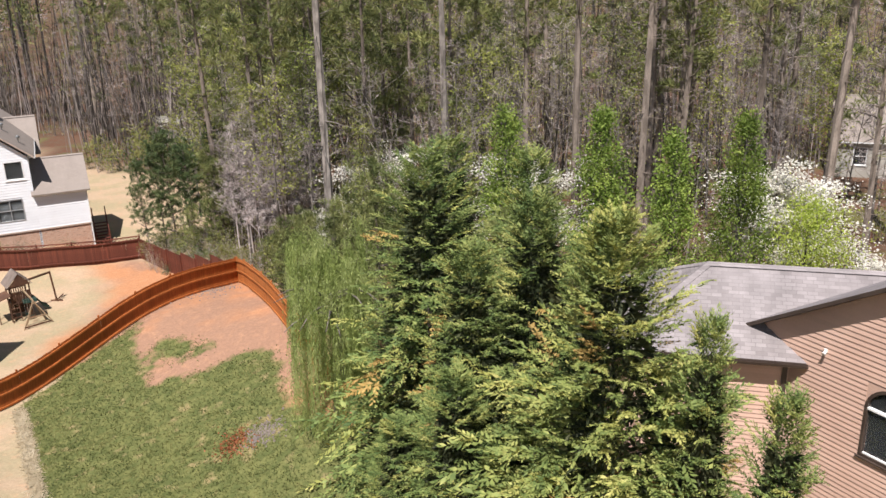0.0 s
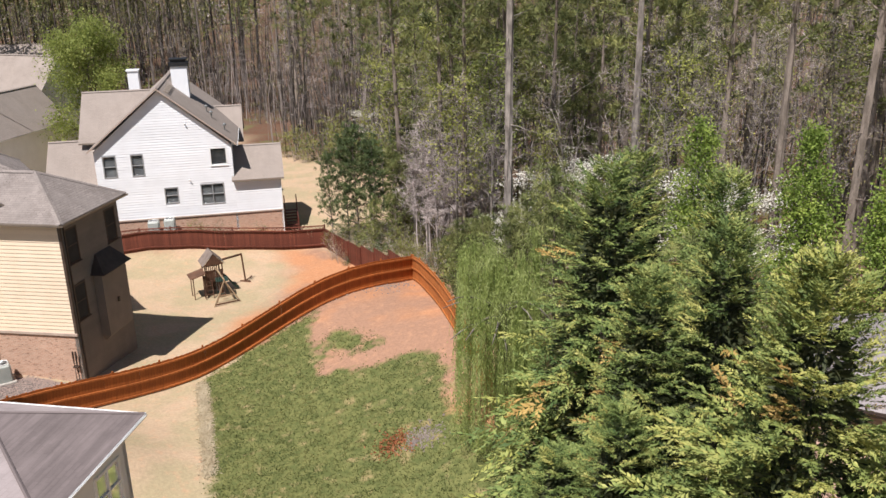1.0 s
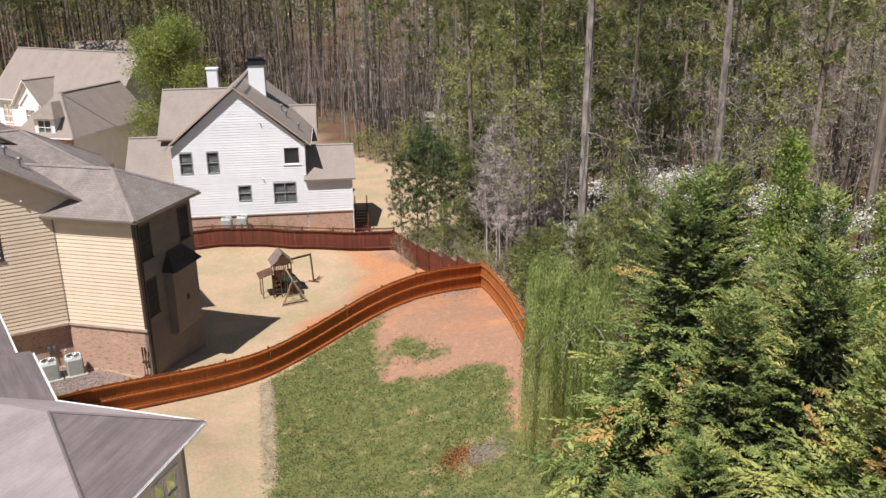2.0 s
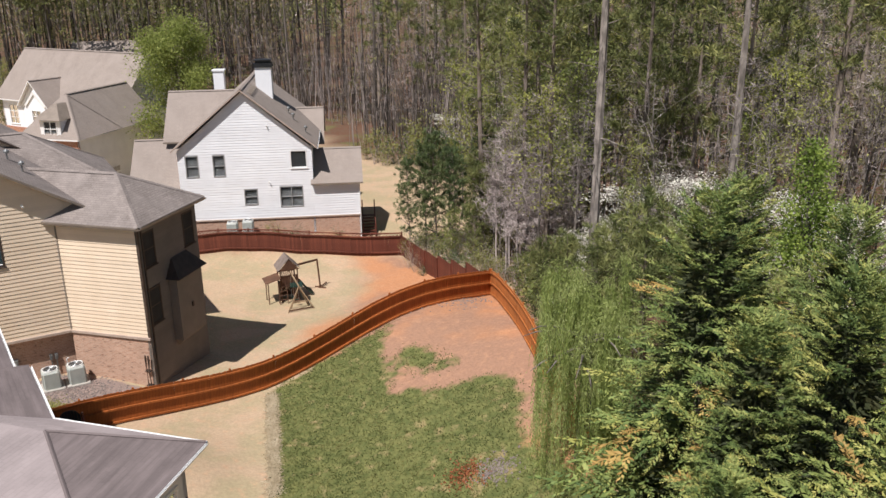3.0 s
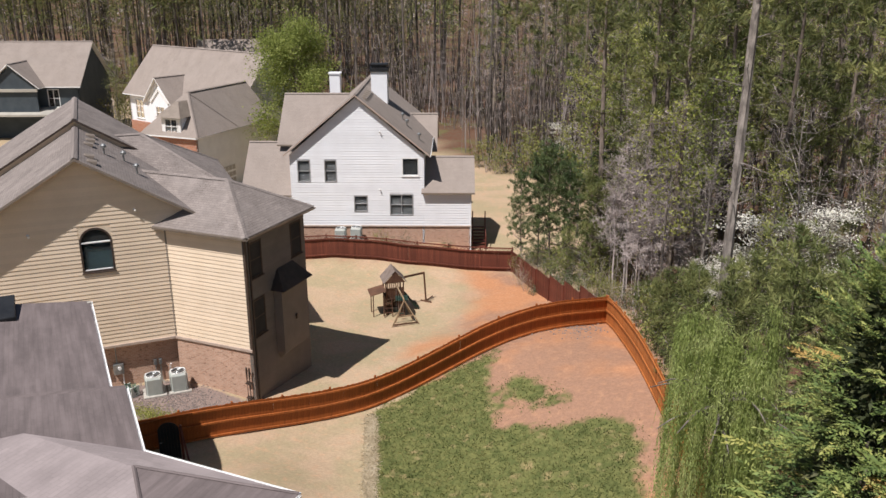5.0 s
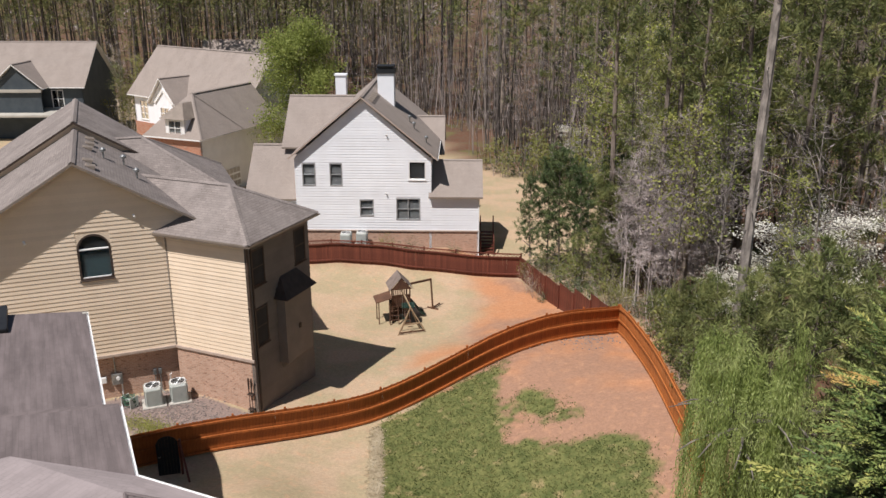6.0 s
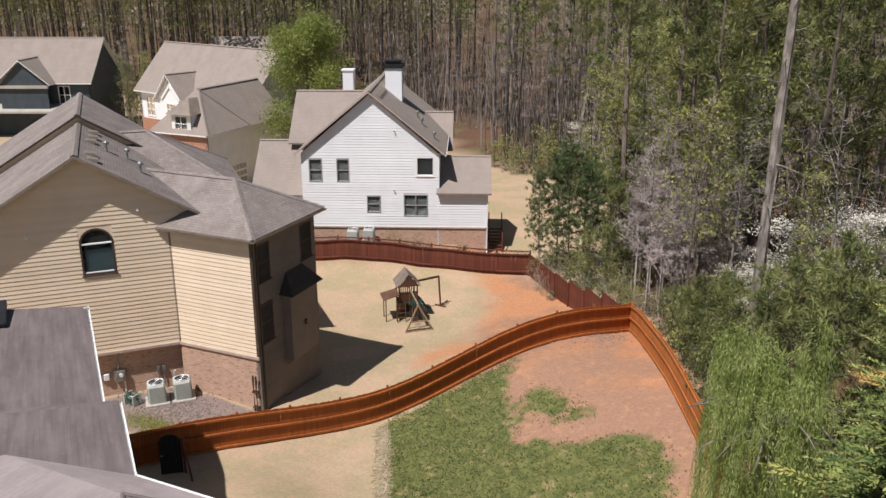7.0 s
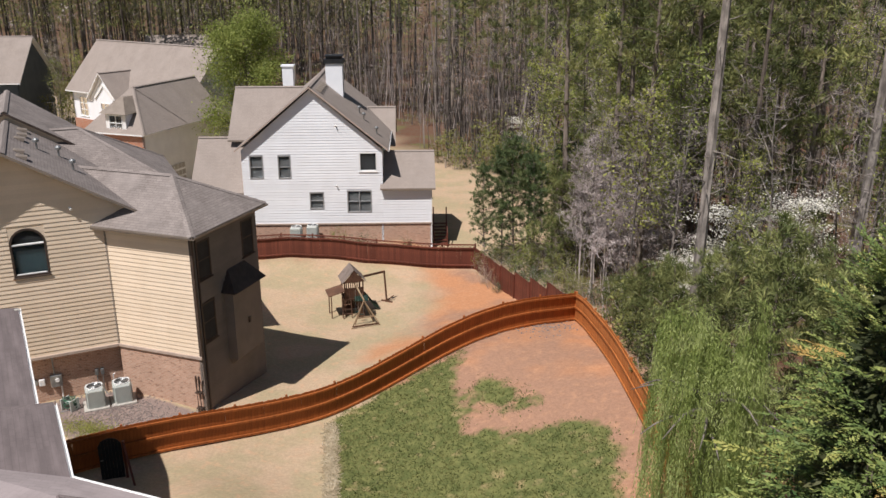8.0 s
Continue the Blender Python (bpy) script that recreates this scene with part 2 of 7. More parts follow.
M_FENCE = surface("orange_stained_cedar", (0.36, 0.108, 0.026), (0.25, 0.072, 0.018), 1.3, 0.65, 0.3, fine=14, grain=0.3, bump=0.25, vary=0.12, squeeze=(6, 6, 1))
M_FENCE_LIGHTER = surface("fresh_orange_cedar_stain", (0.46, 0.165, 0.045), (0.36, 0.12, 0.032), 1.3, 0.65, 0.3, fine=14, grain=0.25, bump=0.25, vary=0.12, squeeze=(6, 6, 1))
M_FENCE_RED = surface("red_brown_stained_wood", (0.14, 0.042, 0.026), (0.1, 0.03, 0.02), 1.3, 0.6, 0.3, fine=14, grain=0.3, bump=0.25, vary=0.22, squeeze=(6, 6, 1))
M_PLAYWOOD = surface("weathered_cedar", (0.12, 0.062, 0.038), (0.085, 0.045, 0.03), 1.5, 0.75, 0.2, fine=14, grain=0.3, bump=0.3, vary=0.15)
M_PLAYLIGHT = surface("sunbleached_timber", (0.33, 0.24, 0.15), (0.24, 0.17, 0.105), 2, 0.75, fine=16, grain=0.25, bump=0.2)
M_PLAYROOF = surface("grey_plank_roof", (0.22, 0.175, 0.15), (0.16, 0.128, 0.11), 2, 0.8, fine=16, grain=0.25, bump=0.2)
M_PLASTIC = surface("dark_green_plastic", (0.008, 0.026, 0.02), (0.01, 0.032, 0.024), 2, 0.4, 0.4, grain=0.1, bump=0)
M_AC = surface("pale_green_grey_enamel", (0.5, 0.53, 0.5), (0.44, 0.47, 0.44), 2, 0.45, 0.4, fine=30, grain=0.1, bump=0.1)
M_METAL = surface("galvanised_metal", (0.35, 0.36, 0.36), (0.25, 0.26, 0.26), 4, 0.4, 0.5, 0.7, grain=0.15, bump=0.1)
M_BLACK = surface("black_vinyl_cover", (0.012, 0.013, 0.015), (0.02, 0.021, 0.023), 3, 0.5, 0.35, grain=0.2, bump=0.3)
M_CONCRETE = surface("concrete", (0.42, 0.4, 0.36), (0.34, 0.32, 0.29), 3, 0.9, grain=0.15)
M_HOSE = surface("green_hose", (0.03, 0.1, 0.06), (0.04, 0.12, 0.07), 3, 0.5, grain=0.1, bump=0)
M_STONE = surface("small_stones", (0.3, 0.25, 0.22), (0.22, 0.18, 0.17), 5, 0.9, grain=0.3, vary=0.2)

# ---- building blocks ----
PLACE = {}


class Shape:
    """A mesh in the making: corners and faces, with a material slot for each face."""

    def __init__(self):
        self.v, self.f, self.s = [], [], []

    def add(self, corners, faces, slot=0):
        n = len(self.v)
        self.v += [tuple(c) for c in corners]
        self.f += [tuple(n + i for i in f) for f in faces]
        self.s += [slot] * len(faces)
        return self

    def prism(self, low, high, slot=0):
        """A solid between two loops of as many corners, low one first (seen from above, anticlockwise)."""
        n = len(low)
        sides = [(i, (i + 1) % n, n + (i + 1) % n, n + i) for i in range(n)]
        return self.add([*low, *high], [tuple(reversed(range(n))), tuple(range(n, 2 * n)), *sides], slot)

    def box(self, x0, x1, y0, y1, z0, z1, slot=0, bevel=0.0):
        if not bevel:
            return self.prism([(x0, y0, z0), (x1, y0, z0), (x1, y1, z0), (x0, y1, z0)], [(x0, y0, z1), (x1, y0, z1), (x1, y1, z1), (x0, y1, z1)], slot)
        b = bevel
        rim = lambda z, o: [(x0 + o, y0 + b, z), (x0 + b, y0 + o, z), (x1 - b, y0 + o, z), (x1 - o, y0 + b, z), (x1 - o, y1 - b, z), (x1 - b, y1 - o, z), (x0 + b, y1 - o, z), (x0 + o, y1 - b, z)]
        rings = [rim(z0, 0), rim(z1 - b, 0), rim(z1, b * 0.5)]
        n = len(self.v)
        self.v += [c for r in rings for c in r]
        for k in range(2):
            self.f += [(n + 8 * k + i, n + 8 * k + (i + 1) % 8, n + 8 * k + 8 + (i + 1) % 8, n + 8 * k + 8 + i) for i in range(8)]
        self.f += [tuple(n + 16 + i for i in range(8)), tuple(n + 7 - i for i in range(8))]
        self.s += [slot] * 18
        return self

    def tube(self, points, radii, sides=6, slot=0):
        """A round or many-sided rod through the points."""
        rings, n = [], len(self.v)
        for k, p in enumerate(points):
            a = Vector(points[min(k + 1, len(points) - 1)]) - Vector(points[max(k - 1, 0)])
            q = a.to_track_quat("Z", "Y")
            r = radii[k] if not isinstance(radii, (int, float)) else radii
            self.v += [tuple(Vector(p) + q @ Vector((r * math.cos(2 * math.pi * i / sides), r * math.sin(2 * math.pi * i / sides), 0))) for i in range(sides)]
        for k in range(len(points) - 1):
            self.f += [(n + k * sides + i, n + k * sides + (i + 1) % sides, n + (k + 1) * sides + (i + 1) % sides, n + (k + 1) * sides + i) for i in range(sides)]
        e = n + (len(points) - 1) * sides
        self.f += [tuple(n + sides - 1 - i for i in range(sides)), tuple(e + i for i in range(sides))]
        self.s += [slot] * ((len(points) - 1) * sides + 2)
        return self

    def beam(self, a, b, w, h, slot=0):
        """A squared timber from a to b."""
        a, b = Vector(a), Vector(b)
        q = (b - a).to_track_quat("Y", "Z")
        x, z = q @ Vector((w / 2, 0, 0)), q @ Vector((0, 0, h / 2))
        return self.prism([a - x - z, a + x - z, b + x - z, b - x - z], [a - x + z, a + x + z, b + x + z, b - x + z], slot)

    def mesh(self, name, *materials):
        me = bpy.data.meshes.new(name)
        me.from_pydata(self.v, [], self.f)
        for m in materials:
            me.materials.append(m)
        me.polygons.foreach_set("material_index", self.s)
        me.update()
        return me


def thing(name, m, label, category, group="", kind=""):
    """A top-level Empty for a thing of several parts."""
    ob = new(name)
    ob.empty_display_size = 0.2
    ob.matrix_basis = m
    PLACE[ob] = m
    return tagged(ob, label, category, group, kind)


def part(name, shape, material, parent=None, label="", m=None):
    """Links a shape (or a mesh) as one object, under its thing or part; m is its pose in the world."""
    stuff = material if isinstance(material, (list, tuple)) else (material,)
    me = shape if isinstance(shape, bpy.types.Mesh) else shape.mesh(name, *stuff)
    ob = new(name, me)
    base = PLACE.get(parent, Matrix())
    place = m if m is not None else base
    PLACE[ob] = place
    if parent is not None:
        ob.parent = parent
    ob.matrix_basis = base.inverted() @ place
    if label:
        ob["label"] = label
    return ob


HILLS = [(-7, 40, 7, 2.12), (-8, 33, 5, -0.25), (-14, 46, 5, 0.45), (-17, 41, 4, 0.28), (-22, 37, 4, -0.37), (-24, 46, 6, -0.7), (-31, 32, 6, 0.6), (-20, 56, 7, -0.58),
         (-36, 54, 8, -0.76), (2, 55, 14, 1.35), (2, 30, 8, 1.35), (-16, 31, 5, -0.51), (8, 44, 9, 0.54), (-38, 66, 8, 0.32), (-33, 58.4, 1.5, 0.9), (-29.4, 60.1, 1.5, 0.9), (-36, 57.1, 1.4, 0.6), (-21.3, 26.9, 2.2, 1.3)]


# gentle folds of the ground along the two runs of the cedar fence: (distance along, rise)
FOLDS = [((-28.3, 27.7), (-12.8, 48.4), ((0, -0.1), (7, -0.13), (11.3, -0.12), (12.8, -0.02), (14.4, 0.13), (16, 0.27), (17.7, 0.41), (19.4, 0.47), (21.1, 0.43), (23, 0.28), (25, 0.05), (25.9, -0.03))),
         ((-12.8, 48.4), (-4.2, 29.7), ((0, -0.05), (4.3, -0.17), (7, -0.07), (10, 0.15), (12, 0.34), (14.2, 0.62), (16.5, 0.8), (20.6, 0.8)))]


def ground_z(x, y):
    z = 0.16
    for cx, cy, s, h in HILLS:
        z = z + h * np.exp(-((x - cx) ** 2 + (y - cy) ** 2) / (2 * s * s))
    for (ax, ay), (bx, by), knots in FOLDS:
        run = math.hypot(bx - ax, by - ay)
        ux, uy = (bx - ax) / run, (by - ay) / run
        s = np.clip((x - ax) * ux + (y - ay) * uy, 0, run)
        off = (x - ax - s * ux) ** 2 + (y - ay - s * uy) ** 2
        z = z + np.interp(s, [k[0] for k in knots], [k[1] for k in knots]) * np.exp(-off / 8.0)
    return z


def on_ground(x, y, turn=0.0, sink=0.0):
    return pose(x, y, float(ground_z(x, y)) - sink, 0, 0, turn)

# ---- ground ----
LAWN = [(-20.9, 36.1), (-21.0, 37.3), (-18.6, 40.4), (-17.0, 42.3), (-16.5, 41.0), (-16.7, 40.3), (-15.7, 38.2), (-14.1, 35.9), (-12.1, 35.8), (-9.8, 36.3), (-7.9, 35.3), (-7.3, 33.3), (-6.7, 31.4), (-5.2, 30.0), (-2.4, 28.6), (-1.0, 24.0), (-14.0, 24.0), (-16.4, 28.2), (-18.6, 32.6)]
TUFT = [(-15.6, 38.9), (-14.7, 39.8), (-13.3, 39.2), (-12.0, 38.3), (-11.7, 37.3), (-13.4, 37.0), (-14.6, 37.9)]
YARD = [(-30.0, 26.0), (-21.3, 37.1), (-12.8, 48.4), (-7.0, 36.0), (-1.5, 24.0), (-3.0, 14.0), (-13.0, 14.0)]


def inside(poly, x, y):
    """Metres inside a loop of points, less than nothing outside it."""
    x, y = np.asarray(x, float), np.asarray(y, float)
    near, odd = np.full(x.shape, 1e9), np.zeros(x.shape, bool)
    for (ax, ay), (bx, by) in zip(poly, poly[1:] + poly[:1]):
        dx, dy = bx - ax, by - ay
        t = np.clip(((x - ax) * dx + (y - ay) * dy) / (dx * dx + dy * dy), 0, 1)
        near = np.minimum(near, np.hypot(x - ax - t * dx, y - ay - t * dy))
        cross = (ay > y) != (by > y)
        odd ^= cross & (x < (bx - ax) * (y - ay) / (by - ay + 1e-12) + ax)
    return np.where(odd, near, -near)


def ramp01(v, low, high):
    v = np.clip((v - low) / (high - low), 0, 1)
    return v * v * (3 - 2 * v)


def woods_floor(x, y):
    """How far a place lies under the trees: 1 in the woods, 0 in the gardens."""
    edge = np.interp(x, [-140, -62, -56, -42, -37, -23, -17, -12.5, -8, -5, 0, 30, 60, 90], [112, 112, 104, 90, 88, 84, 58, 51, 44, 36, 27, 27, 30, 30])
    return ramp01(y - edge, -1.0, 3.0)


def build_ground():
    fine_x, fine_y = np.arange(-46, 16.01, 0.5), np.arange(14, 66.01, 0.5)
    grow = np.cumsum(0.5 * 1.16 ** np.arange(42))
    xs = np.concatenate([-46 - grow[::-1], fine_x, 16 + grow])
    ys = np.concatenate([14 - grow[::-1], fine_y, 66 + grow])
    x, y = np.meshgrid(xs, ys)
    n, w = x.size, len(xs)
    z = ground_z(x, y)
    rough = np.random.default_rng(3).normal(0, 0.012, x.shape)
    z = z + rough * ((np.abs(x) < 60) & (y < 80) & (y > 5))
    me = bpy.data.meshes.new("ground")
    i = (np.arange(len(ys) - 1)[:, None] * w + np.arange(w - 1)).ravel()
    faces = np.stack([i, i + 1, i + w + 1, i + w], 1)
    me.vertices.add(n)
    me.vertices.foreach_set("co", np.stack([x, y, z], -1).ravel())
    me.loops.add(faces.size)
    me.loops.foreach_set("vertex_index", faces.ravel())
    me.polygons.add(len(faces))
    me.polygons.foreach_set("loop_start", np.arange(0, faces.size, 4))
    me.update(calc_edges=True)
    me.shade_smooth()
    green = np.maximum(inside(LAWN, x, y), inside(TUFT, x, y) * 0.8 - 0.1)
    yard = inside(YARD, x, y)
    # worn red clay: the upper part of the fenced yard, and a track beside the fence next door
    track = [(-26.5, 58.6), (-22.6, 59.2), (-17.0, 54.4), (-16.4, 49.4), (-19.4, 46.6), (-22.8, 42.6), (-23.0, 44.6), (-22.0, 47.5), (-22.6, 51.5), (-24.0, 55.0)]
    bed = inside([(-38.6, 55.8), (-27.0, 61.2), (-25.6, 60.4), (-25.2, 59.0), (-38.8, 54.8)], x, y)
    clay = np.maximum(np.where(x + 0.45 * (y - 30) > -16.0, yard + 1.5, -3.0), np.maximum(inside(track, x, y), bed))
    stones = inside([(-34.0, 31.0), (-31.2, 34.0), (-26.6, 34.2), (-26.3, 33.0), (-29.5, 29.6)], x, y)
    for key, value in (("green", green), ("clay", clay), ("stones", stones), ("woods", woods_floor(x, y))):
        layer = me.attributes.new(key, "FLOAT", "POINT")
        layer.data.foreach_set("value", np.clip(value, -4, 4).ravel().astype(np.float32))
    m, nt, p, coords = begin("garden_ground", 0.95, 0.1)
    where = coords.outputs["Object"]

    def zone(key, soft, wobble, scale):
        a = nt.nodes.new("ShaderNodeAttribute")
        a.attribute_name = key
        shaky = calc(nt, "ADD", a.outputs["Fac"], calc(nt, "MULTIPLY", calc(nt, "SUBTRACT", fog(nt, where, scale, 5.0, 0.55), 0.5), wobble))
        return steps(nt, shaky, -soft, soft)

    big, small, tiny = fog(nt, where, 0.35, 4.0), fog(nt, where, 2.5, 5.0), fog(nt, where, 22.0, 3.0)
    dry = mix(nt, (0.43, 0.317, 0.215), (0.355, 0.29, 0.182), steps(nt, big, 0.4, 0.6))
    dry = mix(nt, dry, (0.5, 0.31, 0.195), calc(nt, "MULTIPLY", steps(nt, small, 0.5, 0.75), 0.6))
    red = mix(nt, (0.44, 0.215, 0.112), (0.315, 0.185, 0.124), steps(nt, fog(nt, where, 0.17, 3.0), 0.42, 0.56))
    red = mix(nt, red, (0.5, 0.28, 0.165), calc(nt, "MULTIPLY", steps(nt, small, 0.48, 0.72), 0.4))
    red = mix(nt, red, (0.25, 0.125, 0.075), calc(nt, "MULTIPLY", steps(nt, fog(nt, where, 5.0, 6.0, 0.7), 0.58, 0.72), 0.45))
    weeds = mix(nt, (0.095, 0.11, 0.038), (0.155, 0.16, 0.058), steps(nt, small, 0.35, 0.65))
    weeds = mix(nt, weeds, (0.33, 0.25, 0.13), calc(nt, "MULTIPLY", steps(nt, fog(nt, where, 1.2, 5.0), 0.56, 0.7), 0.7))
    grit = mix(nt, (0.29, 0.22, 0.19), (0.17, 0.135, 0.125), steps(nt, tiny, 0.35, 0.65))
    litter = mix(nt, (0.135, 0.068, 0.044), (0.125, 0.09, 0.062), steps(nt, small, 0.4, 0.65))
    litter = mix(nt, litter, (0.12, 0.13, 0.045), calc(nt, "MULTIPLY", steps(nt, fog(nt, where, 0.2, 3.0), 0.5, 0.65), 0.7))
    colour = mix(nt, dry, red, zone("clay", 1.3, 2.6, 0.45))
    colour = mix(nt, colour, weeds, zone("green", 0.3, 2.4, 0.9))
    colour = mix(nt, colour, grit, zone("stones", 0.2, 0.8, 1.5))
    a = nt.nodes.new("ShaderNodeAttribute")
    a.attribute_name = "woods"
    colour = mix(nt, colour, litter, a.outputs["Fac"])
    colour = mix(nt, colour, mix(nt, (0.84,) * 3, (1.16,) * 3, steps(nt, mix(nt, tiny, fog(nt, where, 7.0, 4.0), 0.5), 0.3, 0.7)), 1.0, "MULTIPLY")
    nt.links.new(colour, p.inputs["Base Color"])
    relief(nt, p, mix(nt, tiny, small, 0.5), 0.5, 0.05)
    me.materials.append(m)
    ob = new("ground", me)
    return tagged(ob, "sloping garden ground of red clay, dry grass and weeds", "ground", kind="structure")


build_ground()

# ---- fences ----


def picket_mesh(w, h, name, material, dog=0.03):
    s = Shape()
    face = [(-w / 2, 0), (w / 2, 0), (w / 2, h - dog), (w / 2 - dog, h), (-w / 2 + dog, h), (-w / 2, h - dog)]
    s.prism([(x, 0.0, z) for x, z in face], [(x, 0.018, z) for x, z in face])
    s.f = [tuple(reversed(f)) for f in s.f]
    return s.mesh(name, material)


def board_fence(label, a, b, high, material, group, side=1, rails=3, lattice=0.0, name="wooden_fence", proud=0.09, stepped=False):
    """Upright boards on posts and rails from a to b, following the ground; side: on which side of the boards the rails lie."""
    a, b = Vector((*a, 0)), Vector((*b, 0))
    run, way = (b - a).length, (b - a).normalized()
    turn = math.degrees(math.atan2(way.y, way.x))
    spacing = 2.4
    count = max(1, round(run / spacing))
    zed = lambda d: float(ground_z(a.x + way.x * d, a.y + way.y * d))
    if stepped:
        middles = [zed(run * (k + 0.5) / count) - 0.14 for k in range(count)]
        zed = lambda d: middles[max(0, min(count - 1, int(d / run * count - 1e-6)))]
    fence = thing(name, pose(a.x, a.y, zed(0), 0, 0, turn), label, "fence", group)
    out = Vector((way.y, -way.x, 0)) * side
    post = Shape().box(-0.045, 0.045, -0.045, 0.045, -0.3, high + 0.1, bevel=0.012).mesh("post", material)
    for k in range(count + 1):
        d = run * k / count
        spot = a + way * d - out * 0.06
        part("post", post, material, fence, m=pose(spot.x, spot.y, zed(d), 0, 0, turn))
    levels = [0.12, high * 0.5, high - 0.13][:rails] if rails == 3 else [0.3, high - 0.25]
    for level in levels:
        for k in range(count):
            s, n = Shape(), 4
            for j in range(n):
                d0, d1 = run * (k + j / n) / count, run * (k + (j + 1) / n) / count
                p, q = a + way * d0 + out * proud / 2, a + way * d1 + out * proud / 2
                s.beam((p.x, p.y, zed(d0) + level), (q.x, q.y, zed(d1) + level), proud, 0.09)
            part("rail", s, material, fence, m=Matrix())
    full = high - lattice
    boards = [picket_mesh(0.152, full + e, "picket", material, 0.0 if lattice else 0.03) for e in (0, 0.012, -0.01)]
    rng = random.Random(5)
    n = int(run / 0.146)
    for k in range(n):
        d = run * (k + 0.5) / n
        spot = a + way * d - out * (0.012 if k % 2 else 0.021)
        part("picket", rng.choice(boards), material, fence, m=pose(spot.x, spot.y, zed(d) + 0.02, rng.uniform(-0.4, 0.4), rng.uniform(-0.4, 0.4), turn))
    if lattice:
        for k in range(count):
            s = Shape()
            d0, d1 = run * k / count, run * (k + 1) / count
            z0, z1 = zed(d0) + full, zed(d1) + full
            cells = 9
            for j in range(-2, cells):
                for lean in (1, -1):
                    t0, t1 = j / cells, (j + 1.1) / cells
                    t0, t1 = max(t0, 0), min(t1, 1)
                    u0, u1 = (t0, t1) if lean > 0 else (t1, t0)
                    p, q = a + way * (d0 + (d1 - d0) * u0), a + way * (d0 + (d1 - d0) * u1)
                    lo = z0 + (z1 - z0) * u0 + 0.04
                    s.beam((p.x, p.y, lo), (q.x, q.y, lo + lattice - 0.07), 0.012, 0.026)
            p, q = a + way * d0, a + way * d1
            s.beam((p.x, p.y, z0 + lattice), (q.x, q.y, z1 + lattice), 0.09, 0.07)
            s.beam((p.x, p.y, z0 + 0.02), (q.x, q.y, z1 + 0.02), 0.06, 0.05)
            part("lattice", s, material, fence, "open diagonal lattice strip", m=Matrix())
    return fence


CORNER = (-12.8, 48.4)
board_fence("orange-stained cedar privacy fence rolling over the slope", (-28.3, 27.7), CORNER, 1.58, M_FENCE, "garden fences")
# this run has a lighter orange tone and flatter rails than the first
board_fence("orange-stained cedar privacy fence, lighter in tone, beside the trees", CORNER, (-4.2, 29.7), 1.58, M_FENCE_LIGHTER, "garden fences", proud=0.045)
board_fence("dark red-brown board fence topped with lattice", (-41.0, 54.4), (-22.6, 59.0), 1.8, M_FENCE_RED, "red fences", rails=2, lattice=0.36, side=1)
board_fence("dark red-brown board fence stepping up the slope into brush", (-22.6, 59.0), (-13.6, 49.3), 1.75, M_FENCE_RED, "red fences", rails=2, side=-1, stepped=True)


# ---- parts of houses ----


def top_at(top, x):
    return float(np.interp(x, [p[0] for p in top], [p[1] for p in top]))


def wall(house, p, turn, length, top, z0, material, holes=(), thick=0.16, name="wall", label=""):
    """A wall from p along turn degrees, its outer face to the right of that way; top: (along, height) points; holes: (x0, x1, z0, z1)."""
    s = Shape()
    cuts = sorted({0.0, length, *[t[0] for t in top if 0 < t[0] < length], *[v for h in holes for v in h[:2]]})
    for x0, x1 in zip(cuts, cuts[1:]):
        mid = (x0 + x1) / 2
        spans, low = [], z0
        for h in sorted((h for h in holes if h[0] <= mid <= h[1]), key=lambda h: h[2]):
            spans.append((low, low, h[2], h[2]))
            low = h[3]
        spans.append((low, low, top_at(top, x0), top_at(top, x1)))
        for la, lb, ha, hb in spans:
            if ha > la or hb > lb:
                s.prism([(x0, 0, la), (x1, 0, lb), (x1, thick, lb), (x0, thick, la)], [(x0, 0, ha), (x1, 0, hb), (x1, thick, hb), (x0, thick, ha)])
    return part(name, s, material, house, label, m=pose(p[0], p[1], 0, 0, 0, turn))


def siding(house, base, length, top, z0, material, holes=(), reach=0.2):
    """Lapped boards on a wall, row by row, each one a piece of its own, thicker at its lower edge."""
    m = PLACE[base]
    rows = int((max(t[1] for t in top) - z0) / reach)
    for k in range(rows):
        za, zb = z0 + k * reach, z0 + (k + 1) * reach + 0.012
        xs = np.linspace(0, length, 401)
        ok = np.array([top_at(top, x) >= zb for x in xs])
        if not ok.any():
            continue
        left, right = xs[ok][0], xs[ok][-1]
        bits = [(left, right)]
        for h in holes:
            if h[2] < zb - 0.03 and h[3] > za + 0.03:
                bits = [b for x0, x1 in bits for b in ((x0, min(x1, h[0])), (max(x0, h[1]), x1)) if b[1] - b[0] > 0.02]
        for x0, x1 in bits:
            s = Shape().prism([(x0, -0.032, za), (x1, -0.032, za), (x1, 0.0, za), (x0, 0.0, za)], [(x0, -0.005, zb), (x1, -0.005, zb), (x1, 0.0, zb), (x0, 0.0, zb)])
            part("siding_board", s, material, base, m=m)


